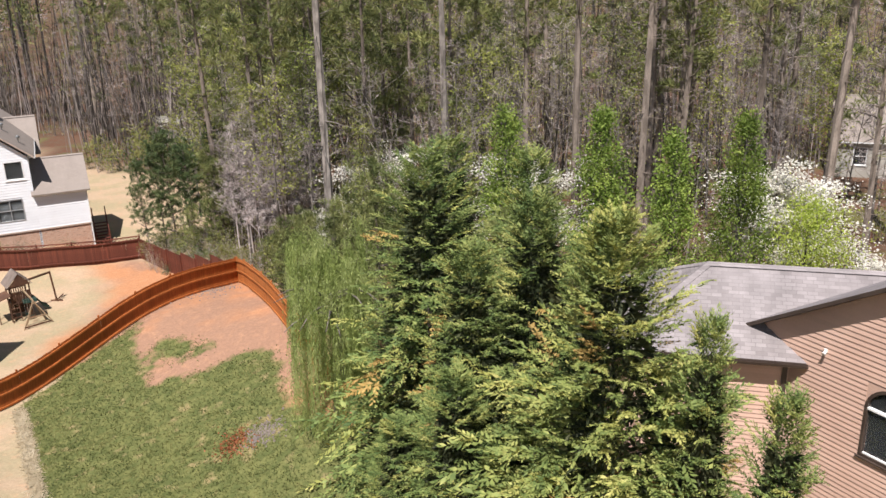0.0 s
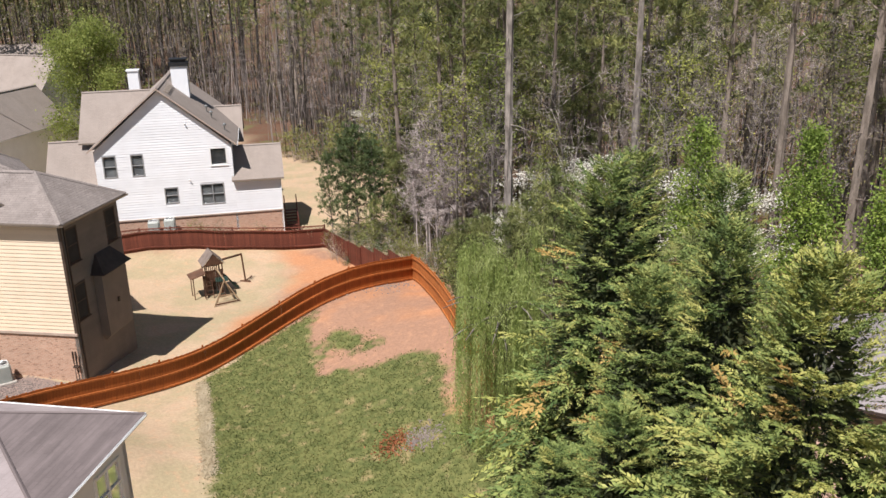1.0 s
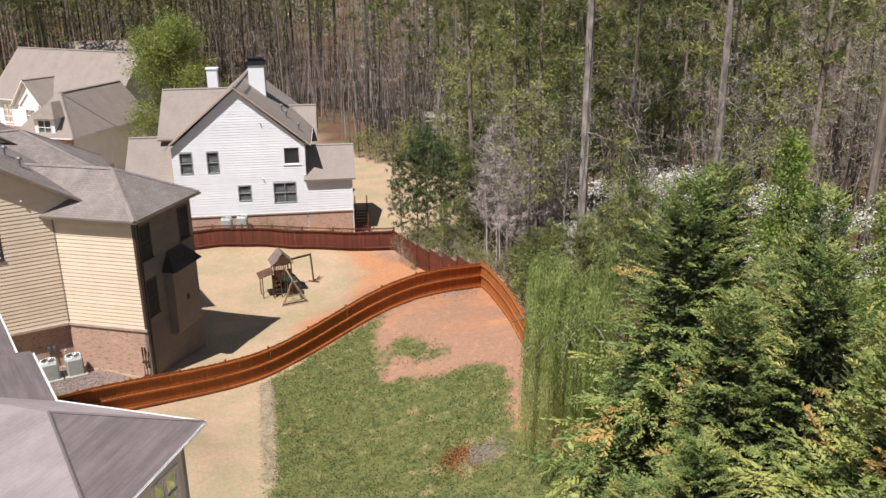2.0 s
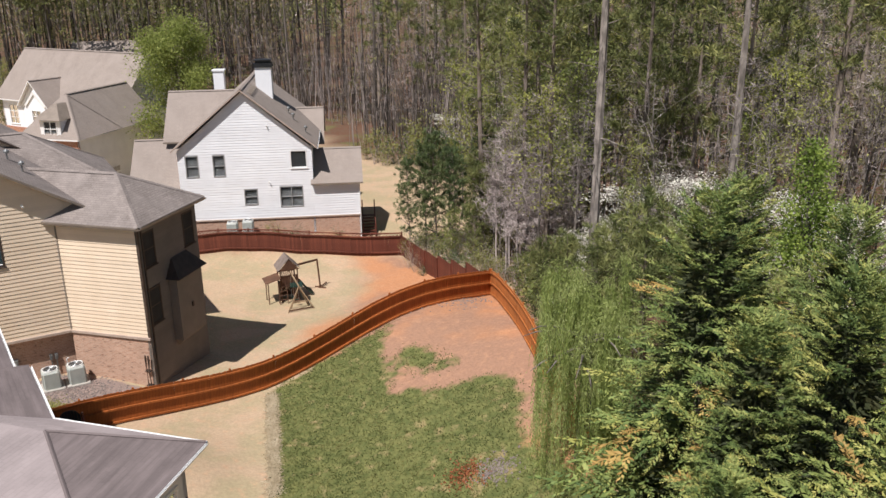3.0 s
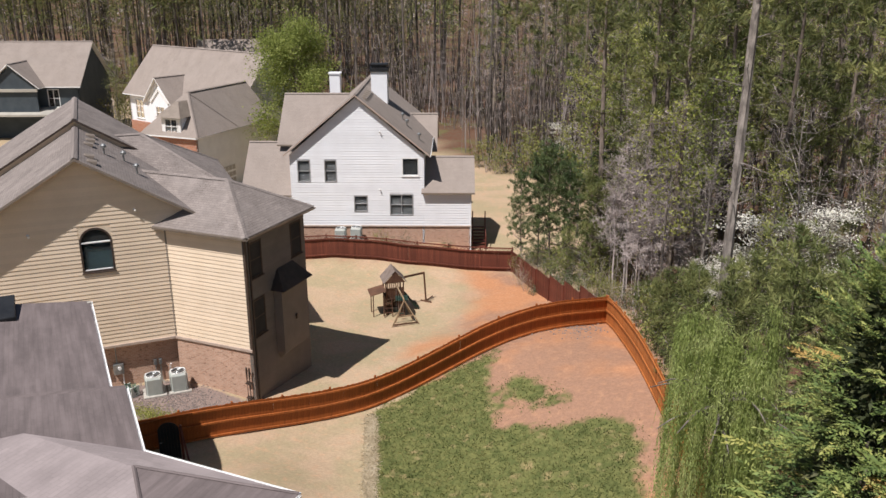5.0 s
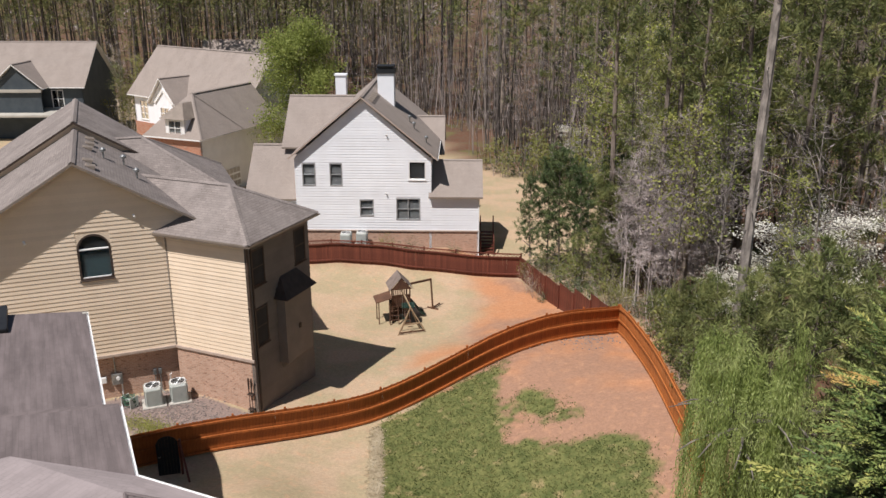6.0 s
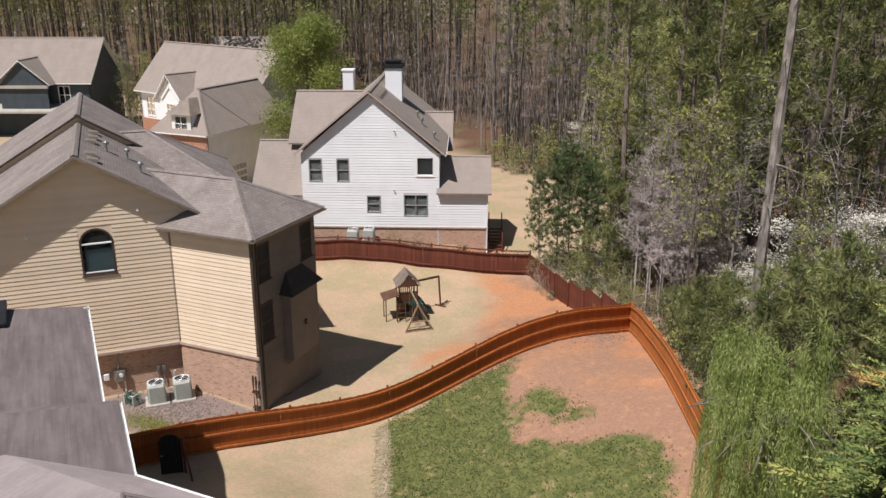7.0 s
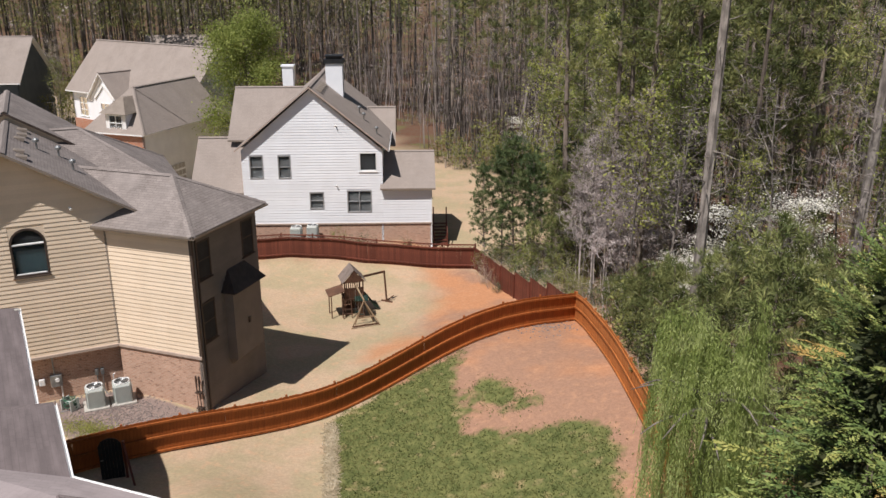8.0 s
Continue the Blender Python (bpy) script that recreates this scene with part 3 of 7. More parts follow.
def window(base, x0, x1, z0, z1, trim, cols=1, rows=2, arch=False, shade=None, sill=True, shade_part=1.0):
    """A window in a wall's opening: frame with bars, panes, sill, any blind, and a near-black sheet painted for the
    room's darkness.
    """
    m = PLACE[base]
    s, t = Shape(), 0.06
    w, h = x1 - x0, z1 - z0
    for a, b, c, d in ((x0 - t, x0 + 0.03, z0, z1), (x1 - 0.03, x1 + t, z0, z1), (x0 - t, x1 + t, z1 - 0.03, z1 + t), (x0 - t, x1 + t, z0 - t, z0 + 0.03)):
        if not (arch and c > z0 + h / 2):
            s.box(a, b, -0.04, 0.1, c, d, bevel=0.01)
    for k in range(1, cols):
        x = x0 + w * k / cols
        s.box(x - 0.03, x + 0.03, -0.02, 0.08, z0, z1)
    for k in range(1, rows):
        z = z0 + h * k / rows
        s.box(x0, x1, -0.015, 0.07, z - 0.025, z + 0.025)
    mid, r = (x0 + x1) / 2, w / 2
    if arch:
        n = 14
        ring = lambda q, y: [(mid + q * math.cos(math.pi * i / n), y, z1 + q * math.sin(math.pi * i / n)) for i in range(n + 1)]
        for i in range(n):
            a0, a1, b0, b1 = ring(r + t, -0.04)[i], ring(r + t, -0.04)[i + 1], ring(r - 0.03, -0.04)[i], ring(r - 0.03, -0.04)[i + 1]
            back = lambda c: (c[0], 0.1, c[2])
            s.prism([b0, a0, a1, b1], [back(b0), back(a0), back(a1), back(b1)])
    win = part("window", s, trim, base, m=m)
    if arch:
        part("transom_bar", Shape().box(x0, x1, -0.03, 0.08, z1 - 0.03, z1 + 0.03, bevel=0.01), M_TRIM_WHITE, win, "white transom bar", m=m)
        part("bottom_rail", Shape().box(x0 + 0.06, x1 - 0.06, -0.02, 0.03, z0 + 0.04, z0 + 0.085, bevel=0.01), M_TRIM_WHITE, win, "white bottom rail", m=m)
    g = Shape()
    loop = [(x0, z0), (x1, z0), (x1, z1)] + ([(mid + r * math.cos(math.pi * i / 14), z1 + r * math.sin(math.pi * i / 14)) for i in range(1, 14)] if arch else []) + [(x0, z1)]
    g.prism([(x, 0.035, z) for x, z in loop], [(x, 0.045, z) for x, z in loop])
    pane = part("pane", g, M_GLASS, win, m=m)
    pane.visible_shadow = False
    d = Shape()
    zs = z1 - h * shade_part
    if shade is not None:
        d.box(x0, x1, 0.1, 0.115, zs, z1)
        part("blind", d, shade, win, "drawn blind behind the glass", m=m)
    # flat sheet close behind the glass, the room's darkness painted in near black
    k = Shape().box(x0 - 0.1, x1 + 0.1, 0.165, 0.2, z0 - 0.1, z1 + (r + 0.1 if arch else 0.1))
    part("reveal", k, M_SHADE_BLACK, win, "near-black sheet for the darkness of the room", m=m)
    if sill:
        part("sill", Shape().box(x0 - 0.1, x1 + 0.1, -0.09, 0.02, z0 - 0.1, z0 - 0.05, bevel=0.012), trim, win, m=m)
    return win


def slope(house, points, material, edge, thick=0.13, name="roof_slope"):
    """One roof face: corners in the world, anticlockwise from above, its eave first."""
    pts = [Vector(p) for p in points]
    n = len(pts)
    s = Shape()
    low = [p - Vector((0, 0, thick)) for p in pts]
    s.add(pts, [tuple(range(n))], 0)
    s.add([*low, *pts], [tuple(reversed(range(n))), *[(i, (i + 1) % n, n + (i + 1) % n, n + i) for i in range(n)]], 1)
    me = s.mesh(name, material, edge)
    along = (pts[1] - pts[0]).normalized()
    normal = (pts[1] - pts[0]).cross(pts[2] - pts[0]).normalized()
    upward = normal.cross(along)
    uv = me.uv_layers.new(name="UVMap")
    for loop in me.loops:
        d = Vector(me.vertices[loop.vertex_index].co) - pts[0]
        uv.data[loop.index].uv = (d.dot(along), d.dot(upward))
    return part(name, me, material, house, m=Matrix())


def cap(house, a, b, material, wide=0.16, name="ridge_cap"):
    """Bent cap shingles along a ridge or hip."""
    a, b = Vector(a), Vector(b)
    way = (b - a).normalized()
    side = way.cross(Vector((0, 0, 1))).normalized()
    up, drop = Vector((0, 0, 0.05)), Vector((0, 0, 0.05 - 0.55 * wide))
    s = Shape().add([a + side * wide + drop, a + up, a - side * wide + drop, b + side * wide + drop, b + up, b - side * wide + drop], [(0, 1, 4, 3), (1, 2, 5, 4)])
    me = s.mesh(name, material)
    uv = me.uv_layers.new(name="UVMap")
    for loop in me.loops:
        co = me.vertices[loop.vertex_index].co
        uv.data[loop.index].uv = (co.x + co.y, co.z * 2)
    return part(name, me, material, house, m=Matrix())


def gutter(house, a, b, material, name="gutter", size=1.0):
    """An open trough along an eave."""
    a, b = Vector(a), Vector(b)
    way = (b - a).normalized()
    side = way.cross(Vector((0, 0, 1))).normalized()
    loop = [(0, 0), (0.09, 0), (0.125, 0.1), (0.11, 0.1), (0.08, 0.015), (0.012, 0.015), (0.012, 0.1), (0, 0.1)]
    at = lambda p: [p + side * x * size + Vector((0, 0, (z - 0.11) * size)) for x, z in loop]
    s = Shape()
    s.add([*at(a), *at(b)], [tuple(range(8)), tuple(reversed(range(8, 16))), *[(i, 8 + i, 8 + (i + 1) % 8, (i + 1) % 8) for i in range(8)]])
    return part(name, s, material, house, m=Matrix())


def downspout(house, x, y, z0, z1, material, turn=0.0):
    s = Shape().box(-0.04, 0.04, -0.03, 0.03, z0 + 0.1, z1, bevel=0.008).beam((0, 0, z0 + 0.14), (0, -0.3, z0 + 0.05), 0.08, 0.06)
    return part("downspout", s, material, house, m=pose(x, y, 0, 0, 0, turn))


def roof_vent(house, x, y, z, turn, tilt, tall=False):
    if tall:
        s = Shape().tube([(0, 0, -0.2), (0, 0, 0.35)], 0.05, 10).tube([(0, 0, 0.35), (0, 0, 0.46), (0, 0, 0.54)], [0.15, 0.15, 0.05], 10)
        return part("vent_pipe", s, M_METAL, house, "galvanised vent pipe with a cap", m=pose(x, y, z, 0, 0, turn))
    s = Shape().prism([(-0.26, -0.22, 0), (0.26, -0.22, 0), (0.26, 0.22, 0), (-0.26, 0.22, 0)], [(-0.23, -0.2, 0.16), (0.23, -0.2, 0.16), (0.23, 0.18, 0.05), (-0.23, 0.18, 0.05)])
    return part("roof_vent", s, M_TRIM_TAN, house, "low dark box vent", m=pose(x, y, z, tilt, 0, turn))


def polar(p, turn, along, back=0.0):
    """The point along metres from p on a heading, and back metres to the left of it."""
    c, s = math.cos(radians(turn)), math.sin(radians(turn))
    return (p[0] + c * along - s * back, p[1] + s * along + c * back)


def at(xy, z):
    return (xy[0], xy[1], z)


# ---- tan house next door: gabled body and a hipped wing set at an angle ----
GW, WW = 48.5, 3.5  # headings of the gabled wall and of the wing
IN = (-31.08, 34.12)  # inner corner where the two meet
tan = thing("house", pose(-33, 38, 0.4), "two-storey tan-sided house with brick base and brown shingle roof", "house", "houses")
g0 = polar(IN, GW, -9.65)
gable_top = [(0, 8.75), (6.09, 12.45), (11.0, 9.47)]
arch_hole = (5.84, 7.17, 7.05, 9.12)
tan_gable = wall(tan, g0, GW, 11.0, gable_top, 3.05, M_SIDING_TAN, [arch_hole], name="gable_wall")
siding(tan, tan_gable, 10.2, gable_top, 3.12, M_SIDING_TAN, [(5.78, 7.23, 6.98, 9.2)])


def spandrels(base, hole, material):
    """Fills the corners over an arched window."""
    x0, x1, _, top = hole
    mid, r = (x0 + x1) / 2, (x1 - x0) / 2
    s = Shape()
    for e in (1, -1):
        arc = [(mid + e * (r + 0.02) * math.cos(math.pi / 2 * i / 8), top - r + (r + 0.02) * math.sin(math.pi / 2 * i / 8)) for i in range(9)]
        loop = arc + [(mid + e * (r + 0.06), top + 0.08), (mid + e * (r + 0.06), top - r)]
        loop = [arc[8], (mid, top + 0.08), (mid + e * (r + 0.06), top + 0.08), (mid + e * (r + 0.06), top - r), *arc[:8]]
        if e < 0:
            loop = loop[::-1]
        s.prism([(x, -0.012, z) for x, z in loop], [(x, 0.16, z) for x, z in loop])
    part("arch_surround", s, material, base, m=PLACE[base])


spandrels(tan_gable, arch_hole, M_SIDING_TAN)
window(tan_gable, 5.84, 7.17, 7.05, 8.46, M_TRIM_DARK, 1, 1, arch=True, shade=M_TEAL)
wall(tan, polar(g0, GW, 0, 0.3), GW, 9.7, [(0, 3.05), (9.7, 3.05)], -0.3, M_BRICK, name="brick_base", label="weathered tan-red brick base")
part("ledge", Shape().box(0, 9.6, -0.09, 0.02, 3.0, 3.14, bevel=0.02), M_LEDGE, tan, m=PLACE[tan_gable])
SE = polar(IN, WW, 4.55)
NE = polar(SE, WW + 90, 5.2)
flat = lambda n, z: [(0, z), (n, z)]
tan_front = wall(tan, IN, WW, 4.55, flat(4.55, 8.95), 3.05, M_SIDING_TAN, name="wing_wall")
siding(tan, tan_front, 4.5, flat(4.55, 8.95), 3.12, M_SIDING_TAN)
wall(tan, IN, WW, 4.55, flat(4.55, 3.05), -0.3, M_BRICK, name="brick_base", label="weathered tan-red brick base")
part("ledge", Shape().box(0, 4.6, -0.09, 0.02, 3.0, 3.14, bevel=0.02), M_LEDGE, tan, m=PLACE[tan_front])
part("corner_board", Shape().box(4.46, 4.6, -0.04, 0.06, 3.1, 8.9), M_TRIM_DARK, tan, m=PLACE[tan_front])
part("corner_board", Shape().box(-0.05, 0.05, -0.05, 0.05, 3.1, 8.9), M_TRIM_TAN, tan, m=PLACE[tan_front])
east_holes = [(0.35, 1.25, 6.7, 8.4), (3.9, 4.8, 6.7, 8.4), (0.35, 1.25, 3.7, 5.5)]
tan_east = wall(tan, SE, WW + 90, 5.2, flat(5.2, 8.95), -0.6, M_SIDING_TAUPE_SHADED, east_holes, name="side_wall")
siding(tan, tan_east, 5.2, flat(5.2, 8.95), -0.35, M_SIDING_TAUPE_SHADED, [(a - 0.06, b + 0.06, c - 0.06, d + 0.06) for a, b, c, d in east_holes] + [(2.05, 4.45, 1.7, 6.0)])
for a, b, c, d in east_holes:
    win = window(tan_east, a, b, c, d, M_TRIM_DARK, 1, 2)
    # sheet added in front of the glass, coloured dark to hide its bright reflections
    part("insect_screen", Shape().box(a + 0.02, b - 0.02, -0.012, -0.004, c + 0.02, d - 0.02), M_PANE_DARK, win, "dark sheet added over the panes", m=PLACE[tan_east])
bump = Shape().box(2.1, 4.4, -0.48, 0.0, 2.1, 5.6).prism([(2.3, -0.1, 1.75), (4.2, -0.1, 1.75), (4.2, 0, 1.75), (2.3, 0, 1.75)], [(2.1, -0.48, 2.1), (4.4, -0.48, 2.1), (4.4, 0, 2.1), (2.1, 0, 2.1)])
part("bay", bump, M_SIDING_TAUPE_SHADED, tan, "boxed-out bay hung on the upper wall", m=PLACE[tan_east])
bay_roof = Shape().prism([(1.85, -0.78, 5.55), (4.6, -0.78, 5.55), (4.6, 0, 5.55), (1.85, 0, 5.55)], [(2.5, -0.05, 6.5), (3.9, -0.05, 6.5), (3.9, 0, 6.5), (2.5, 0, 6.5)])
part("bay_roof", bay_roof, M_TRIM_DARK, tan, "small dark hipped roof", m=PLACE[tan_east])
part("wall_lamp", Shape().box(3.2, 3.35, -0.56, -0.48, 3.6, 3.85, bevel=0.02), M_TRIM_DARK, tan, m=PLACE[tan_east])
wall(tan, NE, WW + 180, 6.0, flat(6.0, 8.95), -0.8, M_SIDING_TAN, name="rear_wall")
tan_west = wall(tan, polar(g0, GW + 90, 20), GW - 90, 20, flat(20, 8.75), -0.5, M_SIDING_TAN, name="far_wall")
# roofs
PITCH = 0.607


def gabled(house, front, heading, long, half, z, material, edge, hole=0.0):
    """A gabled roof whose ridge starts at front and runs on the heading; half: metres from ridge to eave in plan."""
    back = polar(front, heading, long)
    drop = half * PITCH
    r0, r1 = at(front, z), at(back, z)
    e0, e1 = polar(front, heading, 0, half), polar(back, heading, 0, half)
    slope(house, [at(e1, z - drop), at(e0, z - drop), r0, r1], material, edge)
    e0, e1 = polar(front, heading, 0, -half), polar(back, heading, 0, -half)
    slope(house, [at(e0, z - drop), at(e1, z - drop), r1, r0], material, edge)
    cap(house, r0, r1, material)


def hipped(house, corner, heading, wide, long, z, material, edge, both=False):
    """A hipped wing: eave corner, heading of its front eave back from that corner's end, its width across and its ridge's length."""
    h = wide / 2
    top = z + h * PITCH
    a, b = corner, polar(corner, heading + 90, wide)
    c, d = polar(b, heading, -long), polar(a, heading, -long)
    r, q = polar(a, heading, -h, h), polar(a, heading, -long + (h if both else 0), h)
    slope(house, [at(d, z), at(a, z), at(r, top), at(q, top)], material, edge)
    slope(house, [at(a, z), at(b, z), at(r, top)], material, edge)
    slope(house, [at(b, z), at(c, z), at(q, top), at(r, top)], material, edge)
    if both:
        slope(house, [at(c, z), at(d, z), at(q, top)], material, edge)
    cap(house, at(a, z), at(r, top), material)
    cap(house, at(b, z), at(r, top), material)
    cap(house, at(r, top), at(q, top), material)


F = polar(g0, GW, 6.09, -0.64)
gabled(tan, F, GW + 90, 9.2, 6.5, 12.63, M_ROOF_TAN, M_TRIM_TAN)
F2 = polar(F, GW + 90, 8.8)
on_f2 = lambda side, along: at(polar(F2, GW, side, along), 13.05 - PITCH * abs(side))
slope(tan, [on_f2(-7.4, 9.2), on_f2(-7.4, 0), on_f2(0, 0), on_f2(0, 9.2)], M_ROOF_TAN, M_TRIM_DARK)
slope(tan, [on_f2(7.4, 0), on_f2(6.9, 1.3), on_f2(4.05, 6.8), on_f2(3.2, 7.6), on_f2(0, 9.2), on_f2(0, 0)], M_ROOF_TAN, M_TRIM_DARK)
cap(tan, on_f2(0, 0), on_f2(0, 9.2), M_ROOF_TAN)
hipped(tan, polar(F2, GW, 8.1, -3.6), GW, 9.5, 6.2, 8.97, M_ROOF_TAN, M_TRIM_DARK)
for front, half, z in ((F2, 7.2, 12.98),):
    wall(tan, polar(front, GW, -half, 0.25), GW, 2 * half, [(0, z - half * PITCH), (half, z), (2 * half, z - half * PITCH)], 7.0, M_SIDING_TAN, name="upper_gable")
wall(tan, polar(F2, GW, 6.9, 0.3), GW + 90, 8.5, flat(8.5, 8.75), -0.8, M_SIDING_TAN, name="far_wall")
wall(tan, polar(F2, GW, 7.7, -3.2), GW + 90, 8.7, flat(8.7, 8.9), -0.8, M_SIDING_TAN, name="far_wall")
wing_eave = polar(SE, WW, 0.42, -0.42)
hipped(tan, wing_eave, WW, 6.04, 9.5, 8.97, M_ROOF_TAN, M_TRIM_TAN)
gutter(tan, at(polar(wing_eave, WW, -5.3), 8.95), at(wing_eave, 8.95), M_TRIM_TAN)
gutter(tan, at(wing_eave, 8.95), at(polar(wing_eave, WW + 90, 6.04), 8.95), M_TRIM_TAN)
for x in (4.2, 4.36):
    s = Shape().tube([(x, -0.14, 0.2), (x, -0.14, 1.9), (x + 0.05, -0.2, 2.2)], 0.045, 8)
    for zz in (0.5, 1.3):
        s.box(x - 0.07, x + 0.07, -0.2, 0.0, zz, zz + 0.06)
    part("drain_pipe", s, M_TRIM_DARK, tan, "dark brown drain pipe on the brick", m=PLACE[tan_front])
downspout(tan, *polar(SE, WW, 0.06, 0.25), -0.4, 8.9, M_TRIM_DARK, 90)
for k, (d, s) in enumerate(((0.9, 0.7), (2.0, 0.6), (5.2, 0.6), (6.6, 0.7), (8.0, 0.7))):
    x, y = polar(F, GW + 90, d, -s)
    roof_vent(tan, x, y, 12.63 - s * PITCH + 0.02, GW + 90, 31)
for d, s in ((4.6, 1.3), (5.2, 2.2), (3.2, 2.7)):
    x, y = polar(F, GW + 90, d, -s)
    roof_vent(tan, x, y, 12.63 - s * PITCH, 0, 0, True)


def flood_light(base, x, z, label):
    s = Shape().box(x - 0.05, x + 0.05, -0.06, -0.02, z - 0.05, z + 0.05, bevel=0.01)
    s.tube([(x, -0.05, z), (x + 0.03, -0.11, z - 0.02), (x + 0.04, -0.19, z - 0.06)], [0.025, 0.04, 0.06], 10)
    part("flood_light", s, M_TRIM_WHITE, base, label, m=PLACE[base])


flood_light(tan_gable, 8.37, 9.88, "small white flood light")
flood_light(tan_gable, 3.7, 9.13, "small white flood light")

# ---- house in the foreground: only its roof and a strip of wall rise into view ----
near = thing("house", pose(-19, 14, 0.1), "house with mauve-grey shingle roof and white gutters", "house", "houses")
NC = (-12.78, 19.36)
NWH = 2.5
N2 = (-12.3, 14.4)
elbow = polar(NC, NWH, -4.85)
gutter(near, at(NC, 8.5), at(elbow, 8.5), M_TRIM_WHITE, size=0.6)
gutter(near, at(N2, 8.5), at(NC, 8.5), M_TRIM_WHITE, size=0.6)
NB = 142.0  # heading of the long, shallow roof behind the wing
lift = lambda along, back, extra=0.0: at(polar(elbow, NB, along, back), 8.5 + 0.125 * back + extra)
NR, NV = (-17.0, 18.25, 8.72), (-20.5, 17.9, 8.95)
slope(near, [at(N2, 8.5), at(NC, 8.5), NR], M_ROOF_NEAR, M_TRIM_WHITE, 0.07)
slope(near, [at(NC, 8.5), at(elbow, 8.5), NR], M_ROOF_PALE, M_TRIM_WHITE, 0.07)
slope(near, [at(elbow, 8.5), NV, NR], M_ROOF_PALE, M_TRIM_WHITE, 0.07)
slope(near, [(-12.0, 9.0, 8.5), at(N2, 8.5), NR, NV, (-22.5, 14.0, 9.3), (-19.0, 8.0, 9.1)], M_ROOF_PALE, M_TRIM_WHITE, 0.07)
cap(near, at(NC, 8.5), NR, M_ROOF_NEAR, 0.05)
cap(near, at(N2, 8.5), NR, M_ROOF_NEAR, 0.05)
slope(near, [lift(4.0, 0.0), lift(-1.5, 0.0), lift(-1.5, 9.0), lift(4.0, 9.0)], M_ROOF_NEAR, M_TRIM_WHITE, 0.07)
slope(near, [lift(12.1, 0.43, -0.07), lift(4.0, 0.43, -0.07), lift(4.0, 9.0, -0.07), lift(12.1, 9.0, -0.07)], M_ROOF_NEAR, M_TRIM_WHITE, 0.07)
gutter(near, lift(0.0, 0.0), lift(4.0, 0.0), M_TRIM_WHITE, size=0.6)
gutter(near, lift(4.1, 0.43, -0.07), lift(12.1, 0.43, -0.07), M_TRIM_WHITE, size=0.6)
cap(near, lift(4.0, 0.0), lift(4.0, 8.0), M_ROOF_NEAR, 0.12)
# plain dark box put in for a low wall on the roof, no glazing
roof_box_shape = Shape().box(-0.9, 0.9, -0.45, 0.45, 0.0, 0.16, bevel=0.03)
part("skylight", roof_box_shape, M_BLACK, near, "dark low box standing for a small wall on the roof", m=pose(*lift(11.2, 3.4, 0.0), 0, -7, NB))
near_east = wall(near, polar(NC, NWH, -0.45, -4.75), NWH + 90, 4.3, flat(4.3, 8.45), -0.2, M_SIDING_PALE, [(2.75, 3.85, 5.6, 7.6), (2.75, 3.85, 2.4, 4.2)], name="side_wall")
for zz, high in ((5.6, 2.0), (2.4, 1.8)):
    window(near_east, 2.75, 3.85, zz, zz + high, M_TRIM_WHITE, 2, 3, shade=M_TEAL)
wall(near, polar(NC, NWH, -0.45, -0.45), NWH + 180, 4.6, flat(4.6, 8.45), -0.2, M_SIDING_PALE, name="rear_wall")
wall(near, polar(elbow, NB, 0.0, 0.4), NB, 12.0, flat(12.0, 8.4), -0.2, M_SIDING_GREY, name="long_wall")
wall(near, polar(elbow, NB, 12.0, 0.4), NB + 90, 8.5, flat(8.5, 8.5), -0.2, M_SIDING_GREY, name="end_wall")
downspout(near, *polar(elbow, NB, 0.2, 0.25), 0.0, 8.4, M_TRIM_WHITE, NB)

# ---- rosy brown house beyond the cypresses: the mirror of the tan one ----
right = thing("house", pose(10, 27, 1.0), "house with rosy brown siding and a grey shingle roof", "house", "houses")
RH = -15.0  # heading of its wing
RIN = (10.02, 21.75)
RWL = polar(RIN, RH, -4.9)
right_front = wall(right, RWL, RH, 4.9, flat(4.9, 8.95), 0.5, M_SIDING_ROSE, name="wing_wall")
siding(right, right_front, 4.9, flat(4.9, 8.95), 3.1, M_SIDING_ROSE, reach=0.15)
part("corner_board", Shape().box(4.72, 4.86, -0.07, 0.0, 0.6, 8.8), M_TRIM_DARK, right, "dark brown downspout in the corner", m=PLACE[right_front])
right_gable_top = [(0, 10.25), (3.56, 12.45), (9.65, 8.75)]
right_hole = (2.48, 3.81, 7.05, 9.12)
right_gable = wall(right, polar(RIN, RH - 45, -1.3), RH - 45, 11.0, [(0, 9.47), (4.91, 12.45), (11.0, 8.75)], 0.5, M_SIDING_ROSE, [(3.78, 5.11, 7.05, 9.12)], name="gable_wall")
siding(right, right_gable, 11.0, [(0, 9.47), (4.91, 12.45), (11.0, 8.75)], 3.1, M_SIDING_ROSE, [(3.72, 5.17, 6.98, 9.2)], reach=0.15)
spandrels(right_gable, (3.78, 5.11, 7.05, 9.12), M_SIDING_ROSE)
window(right_gable, 3.78, 5.11, 7.05, 8.46, M_TRIM_DARK, 1, 1, arch=True)
flood_light(right_gable, 2.4, 9.6, "small white flood light")
r_eave = polar(RIN, RH, 0.42, -0.42)
r_far = polar(RWL, RH, -0.42, -0.42)
wide = 6.0
top_r = 8.97 + 3.0 * PITCH
rr, rq = polar(r_far, RH, 3.0, 3.0), polar(r_far, RH, 9.5, 3.0)
slope(right, [at(r_far, 8.97), at(r_eave, 8.97), at(polar(r_eave, RH, 2.6, 3.0), top_r), at(rr, top_r)], M_ROOF_RIGHT, M_TRIM_DARK)
